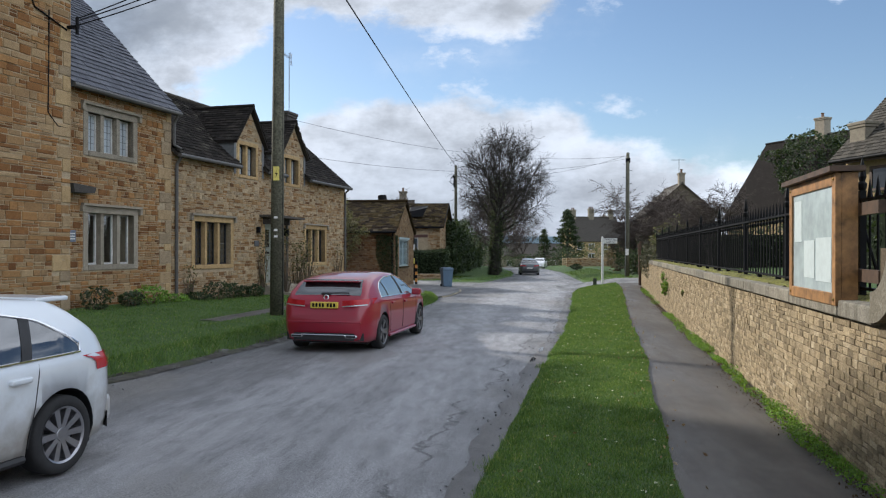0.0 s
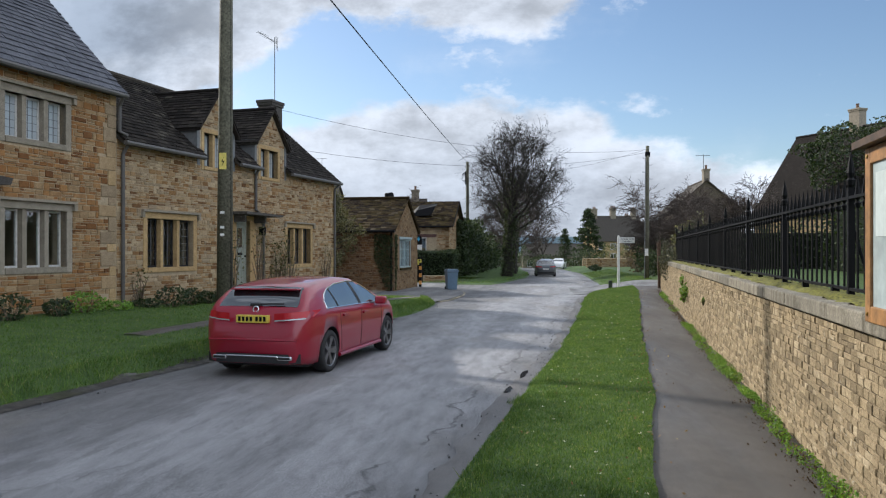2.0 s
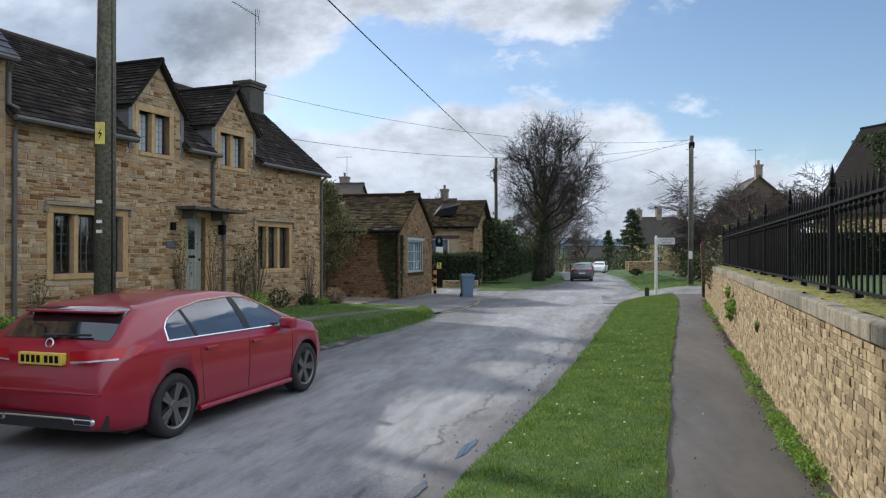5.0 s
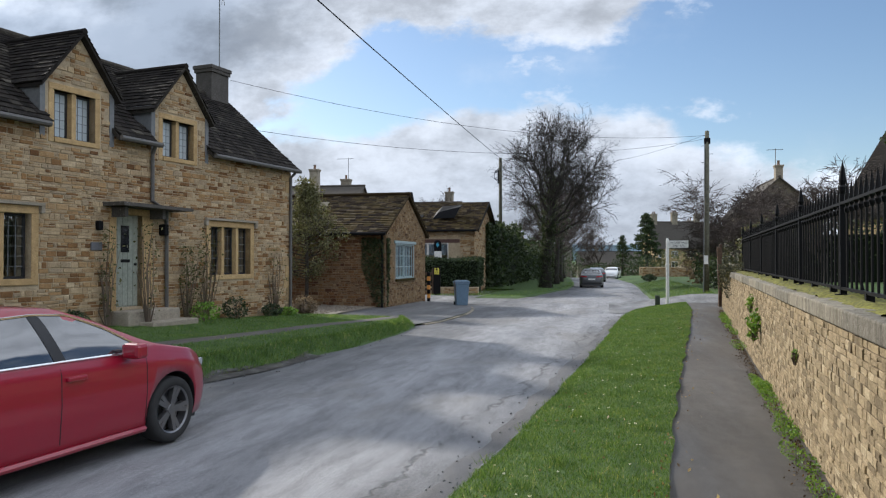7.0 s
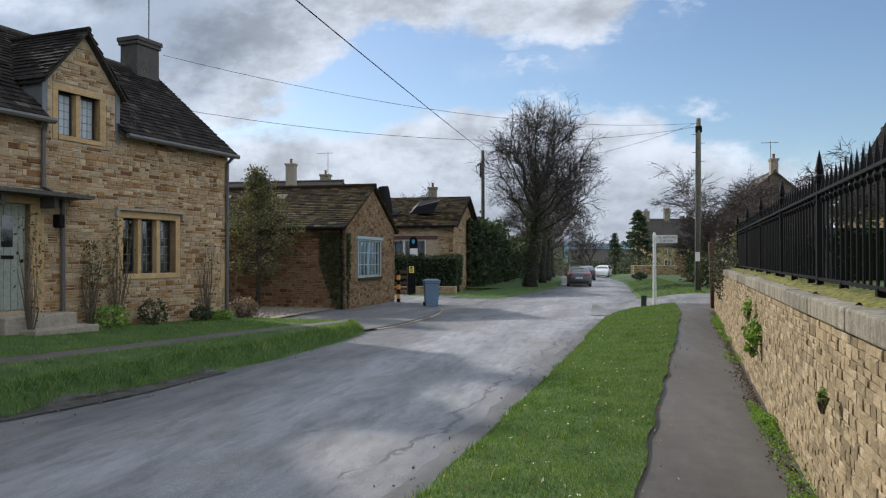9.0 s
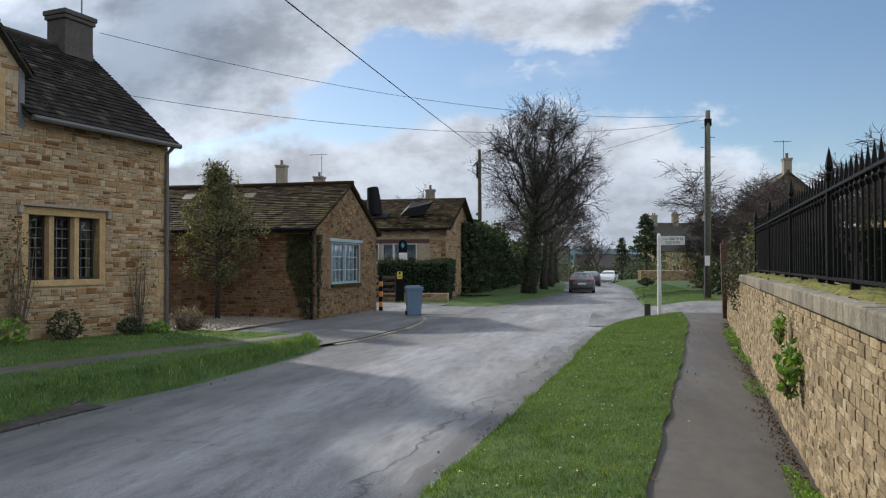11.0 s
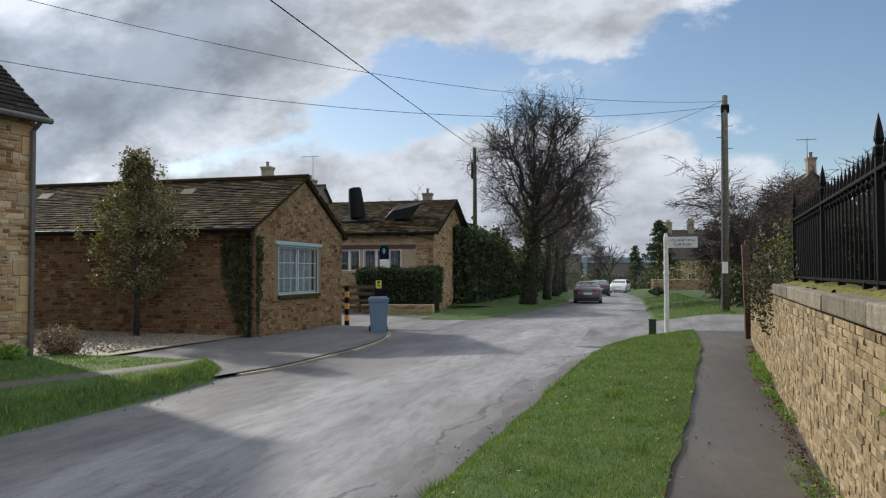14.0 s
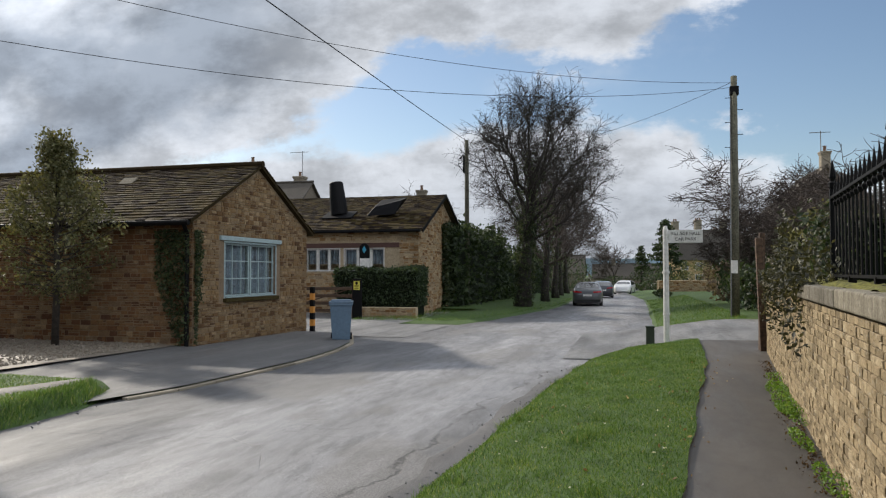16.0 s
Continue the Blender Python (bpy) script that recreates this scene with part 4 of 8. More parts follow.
# big corner stones
def quoins(wall, s_edge, side, z0, z1, seed, y0=0.0, some=1.0):
    r, out, z, k = random.Random(seed), [], z0, 0
    while z < z1 - 0.15:
        h = r.uniform(0.18, 0.40)
        w = r.uniform(0.34, 0.58) if k % 2 else r.uniform(0.2, 0.32)
        a, b = (s_edge - w, s_edge) if side > 0 else (s_edge, s_edge + w)
        if r.random() < some:
            part("quoin", Mesh().box((a + 0.006, y0 - 0.022, z + 0.006), (b - 0.004, y0 + 0.1, z + h - 0.006), bevel=0.012), M_quoin[r.randrange(3)], wall)
            out.append((a, b, z, z + h))
        z += h
        k += 1
    return out


M_quoin = [stone("corner_stone", [(0, c), (1, tuple(x * 1.15 for x in c))], 0, lichen=0.4) for c in ((0.36, 0.26, 0.15), (0.42, 0.30, 0.16), (0.30, 0.23, 0.15))]
C_QUOIN = quoins(cottage_wall, 10.98, 1, -0.1, EAVE - 0.1, 2, some=0.8)
S_QUOIN = quoins(slate_wall, -1.03, 1, 0.2, S_EAVE - 0.1, 3)
W_QUOIN = quoins(wing_wall, -4.96, 1, 0.1, 8.2, 4, -0.22, 0.75)
PIECES.append(("stones", cottage_wall, -1.0, 10.98, -0.1, cottage_top, [(a - 0.16, b + 0.16, c - 0.13, d + 0.16) for a, b, c, d in C_HOLES] + C_QUOIN, (0.055, 0.135), (0.10, 0.42), M_pale, 300, 0.0))
PIECES.append(("stones", slate_wall, -4.95, -1.01, -0.1, S_EAVE - 0.05, [(a - 0.16, b + 0.16, c - 0.13, d + 0.16) for a, b, c, d in S_HOLES] + S_QUOIN, (0.07, 0.17), (0.12, 0.42), M_house, 220, 0.0))
PIECES.append(("stones", wing_wall, -9.5, -4.96, -0.1, 8.4, W_QUOIN, (0.08, 0.20), (0.18, 0.60), M_house, 150, -0.22))

# --- workshop with its gable to the street
W = basis((-6.23, 36.75), (0.02, 1.0))
shed = tagged(empty("workshop", W), "low stone workshop with mossy tiled roof and pale blue window", "building")
GL, SE, SR = 6.05, 2.92, 4.46       # gable length, eave, ridge


def shed_top(s):
    return SE + (SR - SE) * (1 - abs(s - GL / 2) / (GL / 2)) - 0.04


SH = [(1.38, 4.02, 1.02, 2.36)]
sm = wall_mesh(0, GL, -0.6, shed_top, SH, step=0.3)
LEN = 16.0
sm.box((0, 0.4, -0.6), (0.4, LEN, SE)).box((GL - 0.4, 0.4, -0.6), (GL, LEN, SE)).box((0.4, LEN - 0.4, -0.6), (GL - 0.4, LEN, SE))
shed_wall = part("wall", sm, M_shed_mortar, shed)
swin = window(shed, *SH[0], 2, M_frame_sage, M_frame_sage, glass_clear, mullion=0.07, rim=0.05, hood=False, curtain=0.05, recess=0.06, label="pale blue-green painted casement window")
gb = Mesh()
for i in range(2):
    a, b = 1.38 + i * 1.355, 1.38 + i * 1.355 + 1.285
    for k in (1, 2):
        x = a + (b - a) * k / 3
        gb.box((x - 0.014, 0.05, 1.06), (x + 0.014, 0.075, 2.32))
    for k in (1, 2):
        z = 1.02 + 1.34 * k / 3
        gb.box((a, 0.052, z - 0.014), (b, 0.074, z + 0.014))
part("glazing_bar", gb, M_frame_sage, swin)
part("lintel", Mesh().box((1.12, -0.06, 2.42), (4.3, 0.2, 2.53), bevel=0.01), M_frame_sage, shed)
part("tile_sill", Mesh().box((1.3, -0.09, 0.88), (4.1, 0.1, 0.97), bevel=0.01), M_brown_tile[0], shed)
X2 = Matrix(((0, 1, 0, 0), (1, 0, 0, 0), (0, 0, 1, 0), (0, 0, 0, 1)))
rm = Mesh()
for e, c in ((-0.28, GL / 2), (GL + 0.28, GL / 2)):
    ez = SE - 0.10
    p = [(e, -0.12, ez), (c, -0.12, SR + 0.06), (c, LEN, SR + 0.06), (e, LEN, ez)]
    rm.add(p + [(x, y, z - 0.08) for x, y, z in p], [(0, 1, 2, 3), (7, 6, 5, 4), (0, 4, 5, 1), (1, 5, 6, 2), (2, 6, 7, 3), (3, 7, 4, 0)])
shed_roof = part("roof", rm, M_brown_tile[0], shed)
for e, sgn in ((-0.32, -1), (GL + 0.32, 1)):
    wd, rise = abs(GL / 2 - e), SR + 0.06 - SE + 0.11
    upv, nrm = Vector((GL / 2 - e, 0, rise)).normalized(), Vector((sgn * rise, 0, wd)).normalized()
    fr = Matrix(((0, upv.x, nrm.x, e), (1, upv.y, nrm.y, -0.15), (0, upv.z, nrm.z, SE - 0.11), (0, 0, 0, 1)))
    PIECES.append(("tiles", shed_roof, fr, LEN, math.hypot(wd, rise), 0.26, 0.17, M_brown_tile, 250 if sgn < 0 else 0, []))
part("ridge", Mesh().tube([(GL / 2, -0.16, SR + 0.08), (GL / 2, LEN, SR + 0.08)], 0.09, 8), M_brown_tile[0], shed)
for k, y in enumerate((3.2, 5.6, 8.4, 10.8, 13.2)):
    up = Vector((GL / 2 + 0.28, 0, SR - SE + 0.16)).normalized()
    p = Vector((-0.28, y, SE - 0.10)) + up * 2.55
    part("vent_tile", Mesh().prism([(0, 0.03), (0.30 * up.x, 0.30 * up.z + 0.09), (0.30 * up.x, 0.30 * up.z)], (0, 0.42), Matrix.Translation(p)), M_cope, shed)
part("gutter", Mesh().tube([(-0.34, -0.1, SE - 0.16), (-0.34, LEN, SE - 0.16)], 0.065, 8), M_black, shed)
part("downpipe", Mesh().tube([(-0.3, 0.05, SE - 0.2), (-0.06, 0.12, SE - 0.4), (-0.06, 0.12, -0.2)], 0.05, 8), M_black, shed)
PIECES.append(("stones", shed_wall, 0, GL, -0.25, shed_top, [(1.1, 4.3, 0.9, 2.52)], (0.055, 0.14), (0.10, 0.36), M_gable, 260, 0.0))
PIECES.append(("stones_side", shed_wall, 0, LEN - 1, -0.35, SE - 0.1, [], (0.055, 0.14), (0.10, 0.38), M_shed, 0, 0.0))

# --- hall behind the workshop
B = basis((-20.0, 54.1), (1.0, 0.0))
hall = tagged(empty("village_building", B), "stone building with mossy tiled roof, brown lintels and black roof cowl", "building")
BX, BE, BR, BD = 14.3, 3.62, 5.46, 8.2
BH = [(8.85, 10.5, 1.72, 2.72), (10.75, 12.65, 1.72, 2.72)]
bw = wall_mesh(0, BX, -0.6, BE, BH)
bw.box((0, BD - 0.4, -0.6), (BX, BD, BE)).box((0, 0.4, -0.6), (0.4, BD - 0.4, BE))
hall_wall = part("wall", bw, M_mortar, hall)
gable = Mesh().prism([(0, -0.6), (BD, -0.6), (BD, BE - 0.05), (BD / 2, BR - 0.05), (0, BE - 0.05)], (0.0, 0.4))
hall_gable = part("gable_wall", gable, M_mortar, hall, at=Matrix(((0, -1, 0, BX), (1, 0, 0, 0), (0, 0, 1, 0), (0, 0, 0, 1))))
for o in BH:
    window(hall, *o, 3, M_white, M_frame_wht, glass_clear, mullion=0.06, rim=0.04, hood=False, curtain=0.3, recess=0.08, label="white casement window with net curtains")
part("lintel", Mesh().box((8.4, -0.05, 2.78), (13.4, 0.1, 2.99), bevel=0.01), plain("brown_lintel_paint", (0.10, 0.045, 0.035), 0.6), hall)
hr = roof_slab(-0.2, BX + 0.3, -0.35, BE - 0.06, BD / 2, BR + 0.08).add(*(lambda r: (r.v, r.f))(roof_slab(-0.2, BX + 0.3, BD + 0.35, BE - 0.06, BD / 2, BR + 0.08)))
hall_roof = part("roof", hr, M_brown_tile[0], hall)
PIECES.append(("tiles", hall_roof, slope_frame(B, -0.2, -0.4, BE - 0.05, BD / 2, BR + 0.08), BX + 0.5, math.hypot(BD / 2 + 0.4, BR - BE + 0.13), 0.27, 0.2, M_brown_tile, 0, []))
part("bargeboard", Mesh().prism([(-0.4, BE - 0.22), (BD / 2, BR - 0.08), (BD + 0.4, BE - 0.22), (BD + 0.4, BE - 0.06), (BD / 2, BR + 0.1), (-0.4, BE - 0.06)], (-BX - 0.33, -BX - 0.29), Matrix(((0, -1, 0, 0), (1, 0, 0, 0), (0, 0, 1, 0), (0, 0, 0, 1)))), M_black, hall)
gutter(hall, 0, BX + 0.2, -0.42, BE - 0.12, M_black)
# black roof cowls
cowl = part("roof_cowl", Mesh().lathe([(0.42, 0), (0.40, 0.7), (0.33, 1.55), (0.27, 1.6), (0.0, 1.6)], 20, pose(9.85, 1.6, 4.45, 0, -6, 0)).box((9.2, 0.9, 4.36), (10.7, 1.9, 4.44), Matrix.Translation((9.95, 1.4, 4.4)) @ pose(0, 0, 0, 22) @ Matrix.Translation((-9.95, -1.4, -4.4))), M_black, hall, "tall black tapered roof cowl", smooth=False)
cp = Mesh()
cp.add([(11.5, 0.9, 4.30), (12.9, 0.9, 4.36), (12.9, 2.0, 4.85), (11.5, 2.0, 4.80), (11.85, 1.15, 4.75), (13.2, 1.2, 5.05), (13.2, 2.0, 5.25), (11.9, 2.0, 5.15)], [(3, 2, 1, 0), (4, 5, 6, 7), (0, 1, 5, 4), (1, 2, 6, 5), (2, 3, 7, 6), (3, 0, 4, 7)])
part("roof_hatch", cp, M_black, hall, "low black roof hatch")
PIECES.append(("stones", hall_wall, 6.0, BX, -0.3, BE - 0.1, [(8.4, 13.4, 1.66, 3.0)], (0.10, 0.17), (0.2, 0.5), M_pale, 0, 0.0))
PIECES.append(("stones", hall_gable, 0, BD, -0.4, lambda s: BE + (BR - BE) * (1 - abs(s - BD / 2) / (BD / 2)) - 0.1, [], (0.10, 0.17), (0.2, 0.5), M_pale, 0, 0.0))

# --- garden wall with coping and iron railings, along the footpath
U = Vector((-0.106, -1.0, 0)).normalized()
WALL_END, WALL_NEAR = 35.2, -14.0
GW = basis((wall_x(WALL_END), WALL_END), (U.x, U.y))
WLEN = (WALL_END - WALL_NEAR) * 1.0056


def s_of(y):
    return (WALL_END - y) * 1.0056


COPE_Z, COPE_T, RAMP = 1.335, 0.13, s_of(4.15)
M_coping = stone("streaked_coping_stone", [(0, (0.20, 0.185, 0.155)), (0.5, (0.27, 0.25, 0.205)), (1, (0.33, 0.30, 0.24))], 0, lichen=0.8)
cn = M_coping.node_tree
cb = cn.nodes["Principled BSDF"]
cn.links.new(mixcol(cn, 0.75, cb.inputs["Base Color"].links[0].from_socket, ramp(cn, texnoise(cn, 11, 6, 0.7, (1.0, 1.0, 0.12)), [(0.34, (0.42, 0.40, 0.36)), (0.55, (1.0, 1.0, 1.0)), (0.7, (1.2, 1.2, 1.18))]), "MULTIPLY"), cb.inputs["Base Color"])
garden_wall = tagged(empty("wall_garden", GW), "coursed honey limestone garden wall with weathered coping", "wall", kind="structure")
gw = part("wall_core", Mesh().box((0, 0.03, -0.4), (RAMP, 0.5, COPE_Z)).box((RAMP, 0.03, -0.4), (WLEN, 0.5, COPE_Z + 0.55)), M_gap, garden_wall)
PIECES.append(("stones", gw, 0, RAMP + 2.0, 0.0, COPE_Z, [], (0.035, 0.08), (0.07, 0.21), M_wall, 300, 0.03))
s, k = 0.0, 0
while s < RAMP:
    w = min(random.uniform(0.9, 1.7), RAMP - s)
    if RAMP - s - w < 0.3:
        w = RAMP - s
    z = random.uniform(-0.005, 0.005)
    part("coping_stone", Mesh().box((s + 0.002, -0.035 + z, COPE_Z + 0.002), (s + w - 0.002, 0.53, COPE_Z + COPE_T + z), bevel=0.014), M_coping, garden_wall)
    s += w
sw = Mesh()
ring = []
for k in range(13):
    a = math.radians(-90 + 90 * k / 12)
    ring.append((RAMP + 0.55 * math.cos(a) + 0.0, COPE_Z + 0.60 + 0.58 * math.sin(a), a))
outer = [(x - 0.0, z) for x, z, a in ring]
inner = [(RAMP + 0.33 * math.cos(a), COPE_Z + 0.60 + 0.36 * math.sin(a)) for x, z, a in ring]
part("coping_scroll", Mesh().prism(outer + inner[::-1], (-0.04, 0.53)), M_cope, garden_wall)
# moss on the coping behind the front edge: a low cushion
moss_m = plain("moss", (0.20, 0.19, 0.028), 0.95, grain=0.4, scale=30, relief=0.9)
rows = [[(s, y + 0.03 * noise.noise((s * 3, y, 0)), COPE_Z + COPE_T + 0.007 + max(-0.03, 0.05 * noise.noise((s * 4.0, y * 9, 2.0)) + 0.016 * (1 if 0.1 < y < 0.5 else -1))) for y in (0.08, 0.15, 0.22, 0.3, 0.38, 0.45, 0.52)] for s in frange(0.3, RAMP, 0.06)]
tagged(part("moss", sheet(rows), moss_m, garden_wall, smooth=True), kind="stuff")

fence = tagged(empty("iron_railings", GW), "black wrought-iron railings with spear finials on the wall", "fence")
F0, F1, FY = s_of(29.2), s_of(2.2), 0.30
ZB, ZR, ZT = 1.545, 2.30, 2.445


def spear(m, x, z, size):
    m.lathe([(0.011, z), (0.015 * size, z + 0.01), (0.019 * size, z + 0.03 * size), (0.011, z + 0.045 * size), (0.020 * size, z + 0.075 * size), (0.011 * size, z + 0.14 * size), (0.0, z + 0.22 * size)], 6, Matrix.Translation((x, FY, 0)))


bar_mesh = Mesh().tube([(0, FY, ZB - 0.02), (0, FY, ZT - 0.21)], 0.0105, 6)
spear(bar_mesh, 0, ZT - 0.24, 1.3)
first = None
x, i = F0, 0
POST_GAP = 14
while x < F1:
    if i % POST_GAP == 0:
        m = Mesh().box((x - 0.026, FY - 0.026, COPE_Z + COPE_T), (x + 0.026, FY + 0.026, ZT - 0.06))
        m.lathe([(0.024, ZT - 0.06), (0.036, ZT - 0.04), (0.04, ZT - 0.0), (0.022, ZT + 0.02), (0.034, ZT + 0.06), (0.02, ZT + 0.15), (0.0, ZT + 0.24)], 8, Matrix.Translation((x, FY, 0)))
        m.box((x - 0.06, FY - 0.06, COPE_Z + COPE_T), (x + 0.06, FY + 0.06, COPE_Z + COPE_T + 0.03))
        m.tube([(x, FY + 0.02, ZR - 0.25), (x, FY + 0.17, COPE_Z + COPE_T + 0.02)], 0.013, 6)
        part("post", m, M_black, fence)
    elif first is None:
        first = part("bar", bar_mesh, M_black, fence, at=Matrix.Translation((x, 0, 0)))
    else:
        ob = new("bar", first.data)
        ob.parent = fence
        ob.matrix_local = Matrix.Translation((x, 0, 0))
    if i % POST_GAP in (5, 11):
        part("foot", Mesh().box((x + 0.06, FY - 0.03, COPE_Z + COPE_T), (x + 0.12, FY + 0.03, ZB)), M_black, fence)
    x, i = x + 0.19, i + 1
part("rail", Mesh().box((F0 - 0.05, FY - 0.022, ZB - 0.012), (F1, FY + 0.022, ZB + 0.012)), M_black, fence)
part("rail", Mesh().box((F0 - 0.05, FY - 0.024, ZR - 0.012), (F1, FY + 0.024, ZR + 0.012)), M_black, fence)

# --- notice board on the wall
NB = basis((wall_x(6.4) - 0.02, 6.42), (U.x, U.y))
board = tagged(empty("notice_board", NB), "glazed oak notice board with fogged glass on the garden wall", "notice board")
NW, NZ0, NZ1, ND = 1.52, 1.42, 2.50, 0.14
part("case", Mesh().box((0.0, 0.02, NZ0), (NW, ND, NZ0 + 0.04)).box((0.0, 0.02, NZ1 - 0.04), (NW, ND, NZ1)).box((0, 0.02, NZ0 + 0.04), (0.04, ND, NZ1 - 0.04)).box((NW - 0.04, 0.02, NZ0 + 0.04), (NW, ND, NZ1 - 0.04)).box((0.04, ND - 0.02, NZ0 + 0.04), (NW - 0.04, ND, NZ1 - 0.04)), M_oak, board)
part("door_frame", Mesh().box((0, -0.03, NZ0), (0.10, 0.019, NZ1), bevel=0.006).box((NW - 0.10, -0.03, NZ0), (NW, 0.019, NZ1), bevel=0.006).box((0.101, -0.03, NZ0), (NW - 0.101, 0.019, NZ0 + 0.10), bevel=0.006).box((0.101, -0.03, NZ1 - 0.10), (NW - 0.101, 0.019, NZ1), bevel=0.006), M_oak, board)
part("capping", Mesh().prism([(-0.06, NZ1 + 0.005), (NW + 0.06, NZ1 + 0.005), (NW + 0.06, NZ1 + 0.05), (-0.06, NZ1 + 0.05)], (-0.09, ND + 0.04)), M_dark_oak, board)
fog = plain("fogged_glass", (0.47, 0.54, 0.54), 0.22, grain=0.12, scale=5, relief=0.05)
part("glass", Mesh().box((0.10, -0.012, NZ0 + 0.10), (NW - 0.10, -0.004, NZ1 - 0.10)), fog, board, "misted glass")
paper = plain("faded_paper", (0.51, 0.57, 0.56), 0.6, grain=0.05)
for a, b, c, d in ((0.16, 0.42, 1.95, 2.34), (0.5, 0.85, 1.62, 1.96), (0.9, 1.35, 1.6, 1.98)):
    part("notice", Mesh().box((a, -0.0155, c), (b, -0.0125, d)), paper, board)
for z in (NZ0 + 0.05, NZ1 - 0.05):
    for a in (0.05, NW - 0.05):
        part("screw", Mesh().lathe([(0, 0), (0.012, 0), (0.014, 0.006), (0, 0.01)], 8, pose(a, -0.03, z, 90)), plain("brass", (0.45, 0.32, 0.10), 0.35, 1.0), board)
part("batten", Mesh().box((NW - 0.25, ND, NZ0 + 0.2), (NW + 0.45, ND + 0.05, NZ0 + 0.3)).box((NW - 0.25, ND, NZ1 - 0.35), (NW + 0.45, ND + 0.05, NZ1 - 0.25)).box((NW - 0.5, ND, NZ0 + 0.1), (NW - 0.26, ND + 0.06, NZ1 - 0.1)), M_dark_oak, board)

# --- gate posts at the wall's end
gz0 = path_z(35.2)
gate = tagged(empty("gate_post", pose(5.84, 35.5, gz0)), "pair of weathered brown timber gate posts", "post")
part("post", Mesh().box((-0.06, -0.06, -0.1), (0.06, 0.06, 2.0), pose(0, 0, 0, 0, -1.5, 0), bevel=0.015), plain("brown_timber", (0.13, 0.075, 0.045), 0.8, grain=0.35), gate)
part("rail_post", Mesh().box((-0.05, 0.16, -0.1), (0.05, 0.26, 2.1), pose(0, 0, 0, 0, 1.0, 0), bevel=0.015), plain("brown_timber", (0.11, 0.065, 0.04), 0.8, grain=0.35), gate)

# --- white finger post
sz = 0.14
sign = tagged(empty("finger_post", pose(4.30, 37.7, sz)), "white wooden finger post with black lettering on one arm", "signpost")
part("post", Mesh().tube([(0, 0, -0.15), (0, 0, 2.34), (0, 0, 2.42)], [0.062, 0.055, 0.03], 12), M_white, sign)
part("collar", Mesh().tube([(0, 0, 1.42), (0, 0, 1.47)], 0.075, 12).tube([(0, 0, 0.55), (0, 0, 0.59)], 0.072, 12), M_white, sign)
arm = part("arm", Mesh().box((0.05, -0.02, 2.06), (0.74, 0.02, 2.33), bevel=0.008), M_white, sign)


def lettering(words, size, m, parent, mat, name="lettering"):
    cu = bpy.data.curves.new(name, "FONT")
    cu.body, cu.size, cu.extrude, cu.align_x, cu.align_y = words, size, 0.002, "CENTER", "CENTER"
    tmp = new("tmp", cu)
    dg = bpy.context.evaluated_depsgraph_get()
    me = bpy.data.meshes.new_from_object(tmp.evaluated_get(dg))
    bpy.data.objects.remove(tmp)
    me.materials.clear()
    me.materials.append(mat)
    ob = new(name, me)
    ob.parent = parent
    ob.matrix_local = m
    return ob


lettering("VILLAGE HALL", 0.092, pose(0.40, -0.0225, 2.25, 90), arm, M_black)
lettering("CAR PARK", 0.092, pose(0.40, -0.0225, 2.135, 90), arm, M_black)
stump = tagged(part("marker_post", Mesh().box((-0.09, -0.08, -0.1), (0.09, 0.08, 0.36), bevel=0.02).box((-0.10, -0.09, 0.36), (0.10, 0.09, 0.40), bevel=0.015), plain("green_black_post", (0.03, 0.045, 0.025), 0.7), at=pose(3.98, 38.3, 0.02)), "short mossy dark marker post beside the finger post", "post")

# --- wheeled bin
bin_m = plain("blue_grey_plastic", (0.12, 0.19, 0.27), 0.45, grain=0.08)
wbin = tagged(empty("wheeled_bin", pose(-3.88, 40.05, road_z(40.05) + 0.01, 0, 0, 20)), "blue-grey plastic wheeled rubbish bin at the kerb", "bin")
tub = Mesh()
lv = ((0.0, 0.21, 0.23), (0.06, 0.23, 0.25), (0.5, 0.255, 0.29), (0.92, 0.28, 0.335), (0.95, 0.305, 0.36), (1.0, 0.305, 0.36))
for z, a, b in lv:
    tub.v += [(-a, -b, z), (a, -b, z), (a, b, z), (-a, b, z)]
for r in range(len(lv) - 1):
    tub.f += [(r * 4 + i, r * 4 + (i + 1) % 4, r * 4 + 4 + (i + 1) % 4, r * 4 + 4 + i) for i in range(4)]
tub.f += [(3, 2, 1, 0)]
part("body", tub, bin_m, wbin)
part("lid", Mesh().box((-0.315, -0.38, 1.0), (0.315, 0.37, 1.045), bevel=0.02).box((-0.26, -0.30, 1.04), (0.26, 0.30, 1.085), bevel=0.02), bin_m, wbin)
part("handle", Mesh().tube([(-0.24, 0.40, 1.0), (0.24, 0.40, 1.0)], 0.02, 8), bin_m, wbin)
for sx in (-1, 1):
    part("wheel", Mesh().lathe([(0.0, -0.03), (0.09, -0.03), (0.10, -0.02), (0.10, 0.02), (0.09, 0.03), (0.0, 0.03)], 16, pose(sx * 0.25, 0.25, 0.10, 0, 90)), M_black, wbin)

# --- striped bollard
bol = tagged(empty("striped_bollard", pose(-5.95, 42.9, road_z(43))), "black and amber striped square marker bollard", "bollard")
amber = plain("amber_band", (0.65, 0.28, 0.05), 0.5)
for i in range(7):
    part("band", Mesh().box((-0.065, -0.065, i * 0.2), (0.065, 0.065, i * 0.2 + 0.2 - 0.001), bevel=0.004), amber if i % 2 else M_black, bol)

